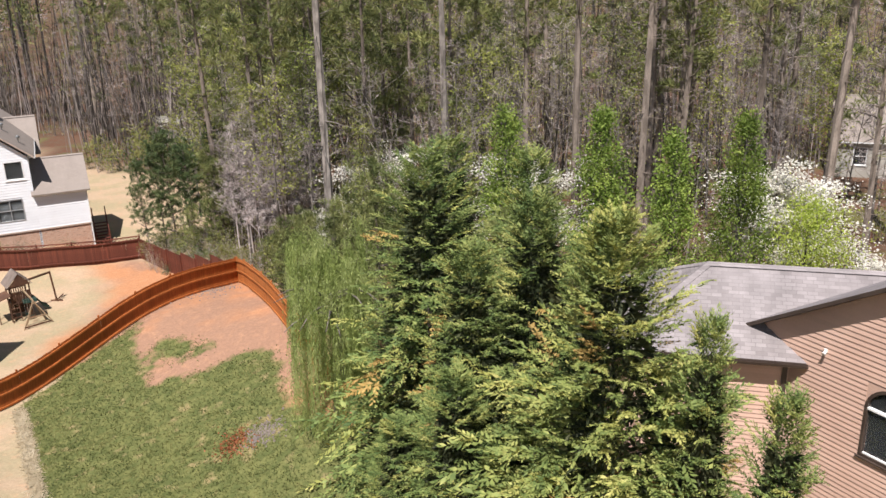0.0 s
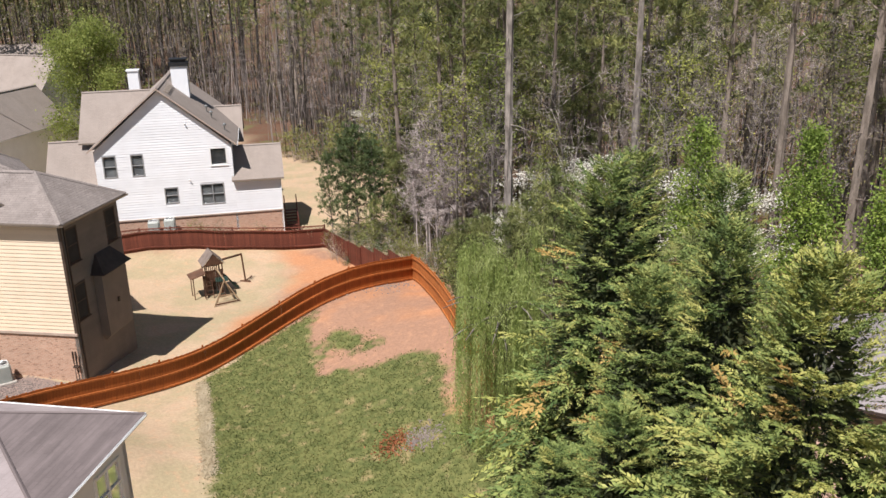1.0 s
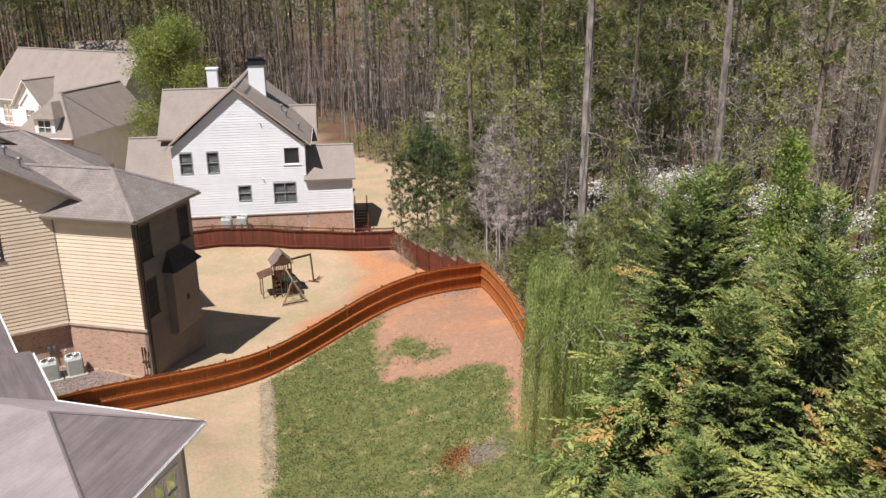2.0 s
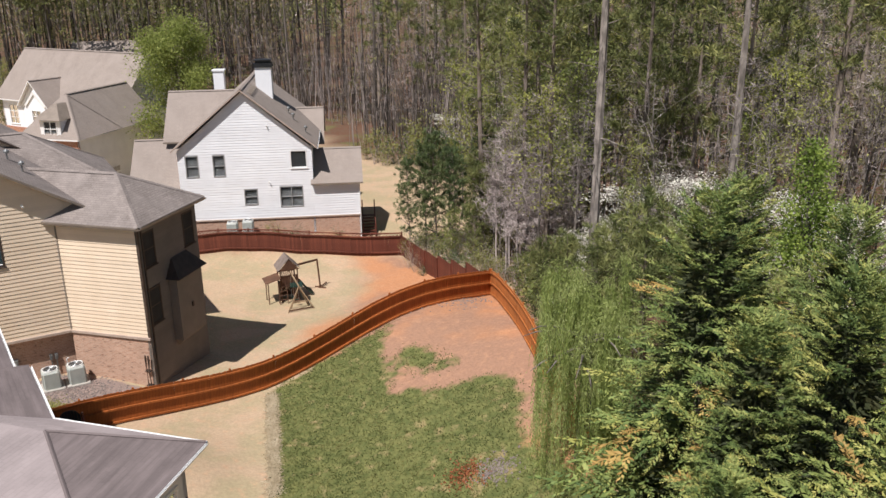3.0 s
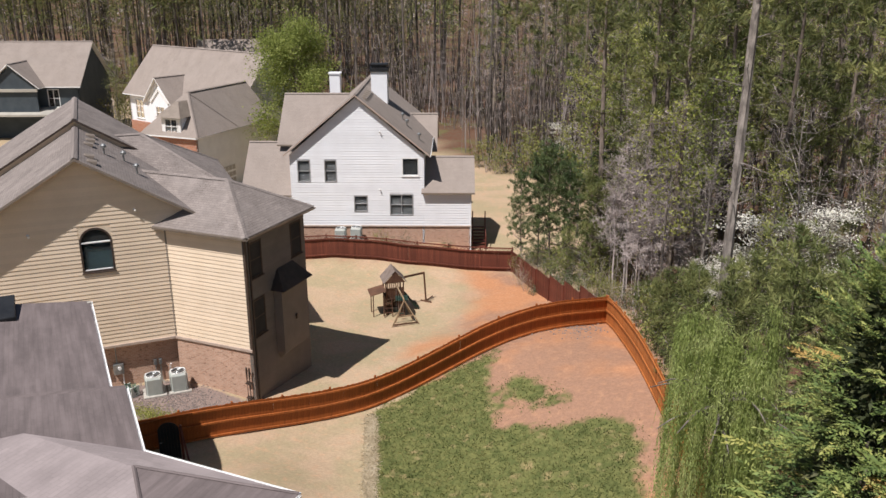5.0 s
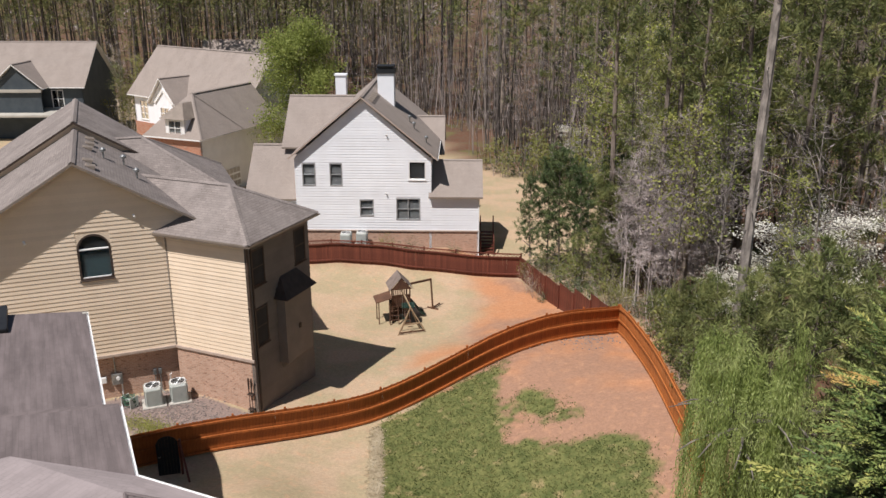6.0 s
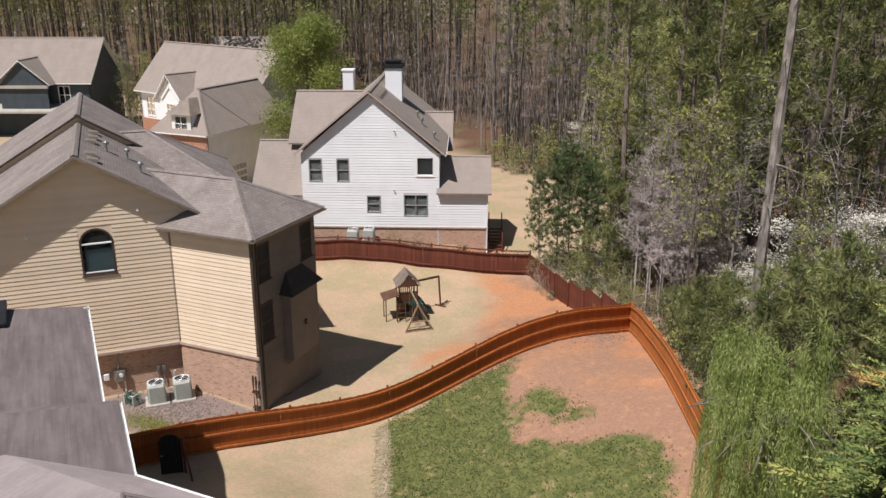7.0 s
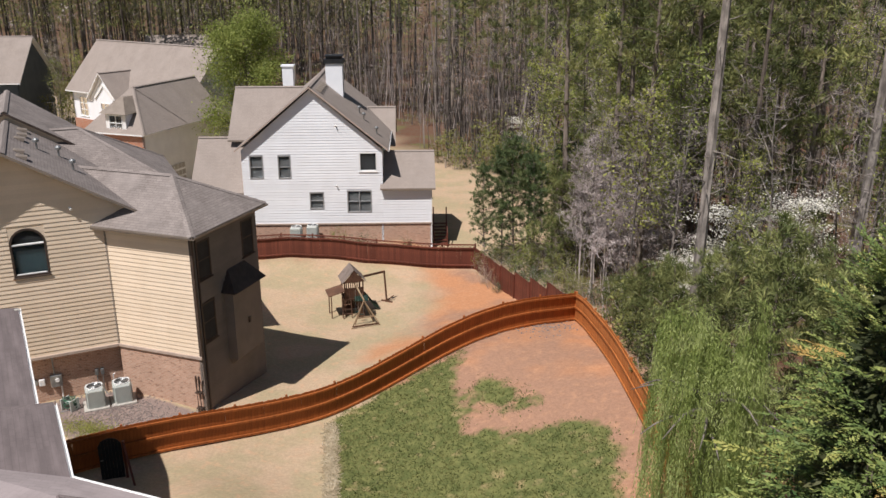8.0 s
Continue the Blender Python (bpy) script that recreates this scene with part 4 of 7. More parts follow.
slope(right, [at(polar(r_far, RH, 0, wide), 8.97), at(r_far, 8.97), at(rr, top_r)], M_ROOF_RIGHT, M_TRIM_DARK)
slope(right, [at(polar(r_far, RH, 9.5, wide), 8.97), at(polar(r_far, RH, 0, wide), 8.97), at(rr, top_r), at(rq, top_r)], M_ROOF_RIGHT, M_TRIM_DARK)
for a, b in ((at(r_far, 8.97), at(rr, top_r)), (at(polar(r_far, RH, 0, wide), 8.97), at(rr, top_r)), (at(rr, top_r), at(rq, top_r))):
    cap(right, a, b, M_ROOF_RIGHT)
gutter(right, at(r_far, 8.95), at(r_eave, 8.95), M_TRIM_DARK)
RF = polar(polar(RIN, RH - 45, -1.3), RH - 45, 4.91, -0.42)
gabled(right, RF, RH + 45, 14.0, 6.5, 12.63, M_ROOF_RIGHT, M_TRIM_DARK)
wall(right, polar(RWL, RH + 90, 5.2), RH - 90, 5.2, flat(5.2, 8.95), 0.5, M_SIDING_ROSE, name="side_wall")
wall(right, polar(RIN, RH, 6.0, 5.2), RH + 180, 10.9, flat(10.9, 8.95), 0.5, M_SIDING_ROSE, name="rear_wall")

# ---- white house with the steep gable ----
WH = 25.0
WO = (-39.47, 55.72)
white = thing("house", pose(-36, 61, 0.0), "tall white-sided house with a steep taupe roof and chimney", "house", "houses")
WL, WZ, WA = 10.15, 7.55, 11.85
w_top = [(0, WZ), (5.1, WA), (WL, WZ)]
w_holes = [(0.6, 1.49, 5.5, 7.12), (2.65, 3.48, 5.5, 7.12), (8.52, 9.7, 6.0, 7.3), (4.82, 5.76, 3.18, 4.36), (7.56, 9.26, 2.9, 4.48)]
w_front = wall(white, WO, WH, WL, w_top, 2.0, M_SIDING_WHITE, w_holes, name="gable_wall")
siding(white, w_front, WL, w_top, 2.05, M_SIDING_WHITE, [(a - 0.05, b + 0.05, c - 0.05, d + 0.05) for a, b, c, d in w_holes])
for k, (a, b, c, d) in enumerate(w_holes):
    window(w_front, a, b, c, d, M_TRIM_GREY if k != 2 else M_TRIM_WHITE, 2 if k == 4 else 1, 1 if k == 2 else 2, shade=None if k == 2 else M_BLIND, sill=k == 2)
wall(white, WO, WH, 13.75, flat(13.75, 2.0), -0.8, M_BRICK, name="brick_base", label="low brick base")
part("ledge", Shape().box(-0.02, 13.8, -0.08, 0.02, 1.95, 2.06, bevel=0.02), M_LEDGE, white, m=PLACE[w_front])
flood_light(w_front, 6.85, 9.35, "small flood light")
flood_light(w_front, 6.75, 4.95, "small flood light")
w_side = wall(white, polar(WO, WH, WL), WH + 90, 13.0, flat(13.0, WZ), -0.5, M_SIDING_WHITE, name="side_wall")
wall(white, polar(WO, WH, 0, 13.0), WH - 90, 13.0, flat(13.0, WZ), -0.5, M_SIDING_WHITE, name="side_wall")
wall(white, polar(WO, WH, WL, 13.0), WH + 180, WL, w_top, -0.5, M_SIDING_WHITE, name="rear_wall")
PITCH = 0.82
gabled(white, polar(WO, WH, 5.1, -0.4), WH + 90, 14.0, 5.5, 12.12, M_ROOF_FAR, M_LEDGE)
gutter(white, at(polar(WO, WH, WL + 0.42, -0.4), 7.58), at(polar(WO, WH, WL + 0.42, 13.4), 7.58), M_TRIM_WHITE)
# wing on the right: ridge parallel to the gabled wall
w_wing = wall(white, polar(WO, WH, WL), WH, 3.6, flat(3.6, 4.85), 2.0, M_SIDING_WHITE, name="wing_wall")
siding(white, w_wing, 3.6, flat(3.6, 4.85), 2.05, M_SIDING_WHITE)
wall(white, polar(WO, WH, WL + 3.6), WH + 90, 6.0, [(0, 4.85), (3.0, 6.7), (6.0, 4.85)], -0.5, M_SIDING_WHITE, name="wing_end")
PITCH = 0.62
gabled(white, polar(WO, WH, WL - 0.2, 3.0), WH, 4.05, 3.4, 6.85, M_ROOF_FAR, M_TRIM_TAN)
downspout(white, *polar(WO, WH, WL + 3.56, -0.05), 0.1, 4.8, M_TRIM_WHITE, WH)
# wing on the left, further back, and the cross gables behind
wall(white, polar(WO, WH, -4.4, 1.9), WH, 4.4, flat(4.4, 4.3), -0.5, M_SIDING_WHITE, name="wing_wall")
PITCH = 0.85
gabled(white, polar(WO, WH, -4.35, 5.6), WH, 4.4, 4.1, 7.5, M_ROOF_FAR, M_TRIM_TAN)
wall(white, polar(WO, WH, -4.2, 9.3), WH - 90, 7.2, [(0, 4.3), (3.6, 7.3), (7.2, 4.3)], -0.5, M_SIDING_WHITE, name="wing_end")
PITCH = 0.8
gabled(white, polar(WO, WH, -1.9, 9.0), WH, 6.6, 4.4, 10.95, M_ROOF_FAR, M_TRIM_TAN)
gabled(white, polar(WO, WH, 6.0, 9.5), WH, 5.0, 3.2, 9.2, M_ROOF_FAR, M_TRIM_TAN)
chimney = Shape().box(5.75, 7.05, 5.6, 6.7, 9.0, 13.1, bevel=0.02)
stack = part("chimney", chimney, M_SIDING_WHITE, white, "white-sided chimney stack", m=PLACE[w_front])
part("chimney_cap", Shape().box(5.66, 7.14, 5.5, 6.8, 13.1, 13.4).box(5.8, 7.0, 5.65, 6.65, 13.4, 13.65).box(5.72, 7.08, 5.56, 6.74, 13.62, 13.7), M_BLACK, stack, "black metal chimney cap", m=PLACE[w_front])
part("chimney", Shape().box(1.6, 2.5, 11.1, 11.9, 8.4, 12.3, bevel=0.02).box(1.52, 2.58, 11.02, 11.98, 12.3, 12.42), M_SIDING_WHITE, white, "short white-sided flue box", m=PLACE[w_front])
for d in (1.0, 1.9, 2.8, 3.7, 4.6):
    x, y = polar(polar(WO, WH, 5.1), WH + 90, d, -0.55)
    roof_vent(white, x, y, 12.12 - 0.44, WH + 90, 39)
for d, s_, tall in ((3.4, 3.6, True), (4.6, 3.2, True), (2.0, 4.6, True)):
    x, y = polar(polar(WO, WH, 5.1), WH + 90, d, -s_)
    roof_vent(white, x, y, 12.12 - s_ * 0.82, 0, 0, True)
steps_s = Shape()
for k in range(7):
    steps_s.box(13.9, 14.9, 0.6 + 0.28 * k, 0.92 + 0.28 * k, 0.1 + 0.18 * k, 0.15 + 0.18 * k)
for x in (13.9, 14.9):
    steps_s.beam((x, 0.5, 0.0), (x, 2.7, 1.5), 0.05, 0.25).beam((x, 0.5, 1.0), (x, 2.7, 2.4), 0.05, 0.1).beam((x, 0.5, 0), (x, 0.5, 1.05), 0.09, 0.09).beam((x, 2.7, 0), (x, 2.7, 2.45), 0.09, 0.09)
part("stairs", steps_s, M_FENCE_RED, white, "dark wooden garden stairs", m=PLACE[w_front])

# ---- brick and stucco house with a front gable, further off ----
BH, BO = -11.2, (-83.43, 81.69)
brick_house = thing("house", pose(-72, 84, 0.2), "large taupe-roofed house with white gables and a brick porch bay", "house", "houses")
bw = wall(brick_house, polar(BO, BH, 0.5, 0.5), BH, 21.0, flat(21.0, 6.6), -0.5, M_SIDING_WHITE, [(1.2, 2.7, 3.6, 5.8), (5.2, 6.4, 3.6, 5.8)], name="front_wall")
window(bw, 1.2, 2.7, 3.6, 5.8, M_TRIM_WHITE, 2, 3, shade=M_BLIND)
window(bw, 5.2, 6.4, 3.6, 5.8, M_TRIM_WHITE, 2, 3, shade=M_BLIND)
wall(brick_house, polar(BO, BH, 0.4, 0.42), BH, 21.0, flat(21.0, 3.2), -0.5, M_BRICK_RED, name="brick_base")
wall(brick_house, polar(BO, BH, 21.5, 0.5), BH + 90, 9.0, [(0, 6.6), (4.5, 11.6), (9, 6.6)], -0.5, M_SIDING_PALE, name="end_wall")
wall(brick_house, polar(BO, BH, 0.5, 9.5), BH - 90, 9.0, [(0, 6.6), (4.5, 11.6), (9, 6.6)], -0.5, M_SIDING_WHITE, name="end_wall")
PITCH = 1.08
gabled(brick_house, polar(BO, BH, 0, 4.95), BH, 21.9, 5.1, 12.05, M_ROOF_FAR, M_TRIM_WHITE)
# front gable over the windows
bg = wall(brick_house, polar(BO, BH, 7.3, -1.4), BH, 4.4, [(0, 6.2), (2.2, 8.9), (4.4, 6.2)], -0.5, M_SIDING_WHITE, [(1.4, 2.9, 3.8, 5.8)], name="gable_wall")
window(bg, 1.4, 2.9, 3.8, 5.8, M_TRIM_WHITE, 2, 3, shade=M_BLIND)
for zz, xx in ((0.25, 0.0), (1.15, 0.75)):
    s = Shape()
    s.beam((xx - 0.3, -0.1, 5.95 + zz * 0.3), (2.2, -0.1, 9.0 - zz), 0.08, 0.28).beam((2.2, -0.1, 9.0 - zz), (4.7 - xx, -0.1, 5.95 + zz * 0.3), 0.08, 0.28)
    part("barge_board", s, M_TRIM_WHITE, brick_house, m=PLACE[bg])
gabled(brick_house, polar(BO, BH, 9.5, -1.9), BH + 90, 6.0, 2.75, 9.25, M_ROOF_FAR, M_TRIM_WHITE)
# projecting wing: hipped roof, brick front with a dormer, garage doors on its side
BC, BW = (-56.65, 64.67), 3.5
bs = polar(BC, BW, -6.15)
bay_front = wall(brick_house, bs, BW, 6.15, flat(6.15, 5.95), -0.5, M_BRICK_RED, name="bay_brick_wall", label="red brick wall of the projecting wing")
bay_side = wall(brick_house, BC, BW + 90, 12.0, flat(12.0, 5.95), -0.5, M_SIDING_PALE, name="bay_wall")
wall(brick_house, polar(bs, BW + 90, 12.0), BW - 90, 12.0, flat(12.0, 5.95), -0.5, M_BRICK_RED, name="bay_wall")
for x0 in (0.5, 3.2):
    door = part("garage_door", Shape().box(x0, x0 + 2.4, -0.06, 0.0, -0.2, 2.3, bevel=0.01), M_TRIM_WHITE, brick_house, "pale panelled garage door", m=PLACE[bay_side])
    for i in range(4):
        for j in range(4):
            part("panel", Shape().box(x0 + 0.12 + 0.56 * i, x0 + 0.6 + 0.56 * i, -0.075, -0.05, 0.35 * j + 0.3 * j - 0.05, 0.35 * j + 0.3 * j + 0.4), M_SIDING_GREY, door, m=PLACE[bay_side])
PITCH = 1.12
hipped(brick_house, polar(BC, BW, 0.35, -0.35), BW, 6.7, 6.85, 5.95, M_ROOF_FAR, M_TRIM_WHITE, True)
gabled(brick_house, polar(BC, BW, -3.0, 3.0), BW + 90, 9.5, 3.35, 9.69, M_ROOF_FAR, M_TRIM_WHITE)
dm = wall(brick_house, polar(BC, BW, -3.9, -0.02), BW, 2.2, flat(2.2, 7.75), 5.9, M_TRIM_WHITE, [(0.4, 1.8, 6.15, 7.5)], name="dormer_wall")
window(dm, 0.4, 1.8, 6.15, 7.5, M_TRIM_WHITE, 2, 2, shade=M_BLIND)
part("dormer_cheek", Shape().box(0, 2.2, 0.22, 2.2, 5.9, 7.7), M_SIDING_WHITE, brick_house, m=PLACE[dm])
part("dormer_roof", Shape().prism([(-0.35, -0.4, 7.7), (2.55, -0.4, 7.7), (2.55, 3.0, 7.7), (-0.35, 3.0, 7.7)], [(0.9, 1.1, 9.0), (1.3, 1.1, 9.0), (1.3, 3.0, 9.0), (0.9, 3.0, 9.0)]), M_TRIM_TAN, brick_house, "small hipped dormer roof", m=PLACE[dm])
white_fence = thing("picket_fence", pose(-47.0, 58.5, 0), "white picket fence beside the garage", "fence", "white fences")
pick = picket_mesh(0.09, 1.1, "picket", M_TRIM_WHITE)
for k in range(36):
    x, y = -49.5 + 0.22 * k, 60.0 + 0.07 * k
    part("picket", pick, M_TRIM_WHITE, white_fence, m=on_ground(x, y, 17))
for zz in (0.3, 0.85):
    part("rail", Shape().beam((-49.6, 60.02, 0.2 + zz), (-41.7, 62.5, 0.2 + zz), 0.04, 0.09), M_TRIM_WHITE, white_fence, m=Matrix())

# ---- slate-blue house at the end of the street ----
LH, LO = 27.0, (-107.0, 74.5)
blue_house = thing("house", pose(-100, 82, 0.3), "dark slate-blue house with a taupe roof and front gable", "house", "houses")
lw = wall(blue_house, LO, LH, 17.0, flat(17.0, 7.0), -0.5, M_SIDING_BLUE, [(8.0, 10.0, 4.2, 6.4), (13.0, 14.4, 4.2, 6.4)], name="front_wall")
window(lw, 8.0, 10.0, 4.2, 6.4, M_TRIM_WHITE, 3, 2)
window(lw, 13.0, 14.4, 4.2, 6.4, M_TRIM_WHITE, 2, 2)
wall(blue_house, polar(LO, LH, 17.0), LH + 90, 11.0, [(0, 7.0), (5.5, 11.8), (11.0, 7.0)], -0.5, M_SIDING_BLUE, name="end_wall")
PITCH = 0.86
gabled(blue_house, polar(LO, LH, -0.4, 5.5), LH, 17.9, 6.1, 12.1, M_ROOF_FAR, M_TRIM_WHITE)
lg = wall(blue_house, polar(LO, LH, 6.5, -2.0), LH, 6.0, [(0, 6.8), (3.0, 9.6), (6.0, 6.8)], 3.0, M_SIDING_BLUE, name="gable_wall")
gabled(blue_house, polar(LO, LH, 9.5, -2.4), LH + 90, 7.0, 3.5, 9.9, M_ROOF_FAR, M_TRIM_WHITE)
part("porch_roof", Shape().prism([(-1, -3.0, 3.4), (17, -3.0, 3.4), (17, 0, 3.4), (-1, 0, 3.4)], [(-1, -3.0, 3.65), (17, -3.0, 3.65), (17, 0, 4.2), (-1, 0, 4.2)]), M_SIDING_GREY, blue_house, "grey porch roof", m=PLACE[lw])
part("eave_band", Shape().box(6.3, 12.7, -2.3, -2.0, 6.4, 6.75), M_SIDING_GREY, blue_house, m=PLACE[lw])

# ---- houses glimpsed through the woods ----


def glimpsed_house(x, y, turn, long, deep, eave, ridge, walls, label):
    h = thing("house", on_ground(x, y, turn), label, "house", "houses")
    z = float(ground_z(x, y))
    global PITCH
    PITCH = (ridge - eave) / (deep / 2 + 0.4)
    w = wall(h, (x, y), turn, long, flat(long, z + eave), z - 0.5, walls, [(1.5, 2.6, z + 1.2, z + 2.8), (long - 3, long - 1.8, z + 1.2, z + 2.8)], name="front_wall")
    window(w, 1.5, 2.6, z + 1.2, z + 2.8, M_TRIM_WHITE)
    window(w, long - 3, long - 1.8, z + 1.2, z + 2.8, M_TRIM_WHITE)
    tops = [(0, z + eave), (deep / 2, z + ridge - 0.3), (deep, z + eave)]
    wall(h, polar((x, y), turn, long), turn + 90, deep, tops, z - 0.5, walls, name="end_wall")
    wall(h, polar((x, y), turn, 0, deep), turn - 90, deep, tops, z - 0.5, walls, name="end_wall")
    gabled(h, polar((x, y), turn, -0.4, deep / 2), turn, long + 0.8, deep / 2 + 0.4, z + ridge, M_ROOF_FAR, M_TRIM_WHITE)


glimpsed_house(37.0, 76.0, -20, 14, 9, 3.4, 7.0, M_SIDING_GREY, "grey house with a taupe roof glimpsed through the woods")
glimpsed_house(-104.0, 118.0, 30, 13, 9, 5.4, 9.5, M_SIDING_GREY, "grey house with a hazy taupe roof behind the trees")

# ---- trees and shrubs ----


def unit(v):
    return v / np.maximum(np.linalg.norm(v, axis=-1, keepdims=True), 1e-9)


def blades(base, way, side, length, width, curl=0.0):
    """Leaves as bent diamonds: base points, directions, sideways directions, lengths and widths."""
    n = len(base)
    length, width = np.broadcast_to(length, n)[:, None], np.broadcast_to(width, n)[:, None]
    up = np.cross(way, side)
    mid = base + way * length * 0.5
    v = np.stack([base, mid + side * width * 0.5 + up * curl * length, base + way * length, mid - side * width * 0.5 + up * curl * length], 1)
    return v.reshape(-1, 3)


def leaf_mesh(name, v, material):
    """A mesh of many separate four-cornered leaves."""
    n = len(v)
    me = bpy.data.meshes.new(name)
    me.vertices.add(n)
    me.vertices.foreach_set("co", np.ascontiguousarray(v, dtype=np.float32).ravel())
    me.loops.add(n)
    me.loops.foreach_set("vertex_index", np.arange(n, dtype=np.int32))
    me.polygons.add(n // 4)
    me.polygons.foreach_set("loop_start", np.arange(0, n, 4, dtype=np.int32))
    me.update(calc_edges=True)
    me.materials.append(material)
    return me


def any_way(rng, n):
    return unit(rng.normal(size=(n, 3)))


def sideways(rng, way):
    return unit(np.cross(way, any_way(rng, len(way))))


def bent_rods(rods, sides=5):
    """Rods (points, radii) as one shape."""
    s = Shape()
    for points, radii in rods:
        s.tube(points, radii, sides)
    return s


def bough(rng, start, way, length, radius, bends, sag=0.0, wander=0.25):
    """Points and radii of a limb that wanders."""
    p, d, pts, rad = np.array(start, float), unit(np.array(way, float)), [tuple(start)], [radius]
    for k in range(bends):
        d = unit(d + rng.normal(0, wander, 3) + np.array([0, 0, -sag]))
        p = p + d * length / bends
        pts.append(tuple(p))
        rad.append(max(radius * (1 - 0.85 * (k + 1) / bends), 0.008))
    return pts, rad


def cypress_meshes(seed, h, wide, boughs=320, leaflets=14, green=None, golden=0.28):
    """A Leyland cypress: layered boughs that rise and droop, each with flat feathery sprays; some golden, some browned."""
    rng = np.random.default_rng(seed)
    t = np.clip(np.linspace(0.02, 0.99, boughs) ** 0.98 + rng.normal(0, 0.012, boughs), 0.01, 0.99)
    phi = 2.4 * np.arange(boughs) + rng.uniform(-0.6, 0.6, boughs)
    lobes = 1 + 0.2 * np.sin(3 * phi + seed) * np.sin(8 * t + seed) + 0.14 * np.sin(2 * phi + 15 * t + 2 * seed)
    reach = wide * np.minimum((1.0 - t) ** 0.76, 0.75 + 1.8 * t) * lobes * rng.uniform(0.62, 1.06, boughs) + 0.12
    out = np.stack([np.cos(phi), np.sin(phi), 0 * phi], 1)
    rise = rng.uniform(0.1, 0.5, boughs) + 1.1 * t ** 3
    droop = rng.uniform(0.18, 0.42, boughs) * (1 - 0.6 * t)
    sprays = 9
    u = np.linspace(0.42, 1.0, sprays)[None] + rng.normal(0, 0.02, (boughs, sprays))
    up = np.array([0, 0, 1.0])
    spot = out[:, None] * (reach[:, None] * u)[..., None] + up * (h * t[:, None] - 0.35 * rise[:, None] * reach[:, None] + reach[:, None] * (rise[:, None] * u - droop[:, None] * u ** 2))[..., None]
    ahead = unit(out[:, None] + up * (rise[:, None] - 2 * droop[:, None] * u)[..., None])
    across = np.cross(out, up)[:, None] * np.where(np.arange(sprays) % 2 == 0, 1.0, -1.0)[None, :, None]
    open_ = (0.95 * (1.08 - u) + 0.12)[..., None]
    way = unit(ahead + across * open_ * 1.25 + rng.normal(0, 0.16, (boughs, sprays, 3)))
    long = np.clip(0.3 * reach[:, None] * (1.25 - 0.6 * u), 0.36, 0.85) * rng.uniform(0.75, 1.25, (boughs, sprays))
    n = boughs * sprays
    spot, way, long = spot.reshape(n, 3), way.reshape(n, 3), long.ravel()
    flat_side = unit(np.cross(way, up) + rng.normal(0, 0.28, (n, 3)))
    k = np.linspace(0.04, 0.97, leaflets)
    sgn = np.where(np.arange(leaflets) % 2 == 0, 1.0, -1.0)
    start = spot[:, None] + way[:, None] * (long[:, None] * k)[..., None] - up * (0.2 * k ** 2 * long[:, None])[..., None]
    leaf_way = unit(way[:, None] * (0.8 + 0.5 * k)[None, :, None] + flat_side[:, None] * (sgn * (1.0 - 0.5 * k))[None, :, None] + rng.normal(0, 0.16, (n, leaflets, 3)) - up * 0.16)
    size = long[:, None] * (0.36 - 0.17 * k)[None] * rng.uniform(0.75, 1.25, (n, leaflets))
    s2 = unit(np.cross(leaf_way, up + rng.normal(0, 0.45, (n, leaflets, 3))))
    v = blades(start.reshape(-1, 3), leaf_way.reshape(-1, 3), s2.reshape(-1, 3), size.ravel(), size.ravel() * 0.36, 0.06).reshape(n, -1, 3)
    outer = (u.ravel() > 0.55)
    gold = np.repeat(rng.random(boughs) < golden, sprays) & outer & (rng.random(n) < 0.75)
    sick = np.zeros(boughs, bool)
    for a, b in zip(rng.uniform(0, 6.28, 6), rng.uniform(0.2, 0.8, 6)):
        sick |= np.abs((phi - a + np.pi) % (2 * np.pi) - np.pi) * 1.4 + np.abs(t - b) * 11 < 0.45
    brown = np.repeat(sick, sprays) & outer & (rng.random(n) < 0.85)
    gold &= ~brown
    trunk = Shape().tube([(0, 0, -0.3), (0.05, 0, h * 0.3), (0, 0.04, h * 0.6)], [0.26, 0.19, 0.06], 8)
    # blades filling the crown's inside, its shade put into their dark colour
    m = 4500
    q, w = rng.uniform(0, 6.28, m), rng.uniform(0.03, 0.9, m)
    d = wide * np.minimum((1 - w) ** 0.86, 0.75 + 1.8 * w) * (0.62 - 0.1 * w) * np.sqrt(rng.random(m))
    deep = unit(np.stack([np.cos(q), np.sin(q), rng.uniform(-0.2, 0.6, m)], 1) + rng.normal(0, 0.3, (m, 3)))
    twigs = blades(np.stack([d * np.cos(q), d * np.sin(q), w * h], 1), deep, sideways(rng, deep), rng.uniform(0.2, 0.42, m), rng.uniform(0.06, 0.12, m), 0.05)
    return trunk.mesh("trunk", M_BARK), leaf_mesh("inner_foliage", twigs, M_INNER_SHADE), leaf_mesh("crown", v[~(brown | gold)].reshape(-1, 3), green or M_LEYLAND_DEEP), leaf_mesh("golden_foliage", v[gold].reshape(-1, 3), M_GOLD), leaf_mesh("browned_foliage", v[brown].reshape(-1, 3), M_RUST)


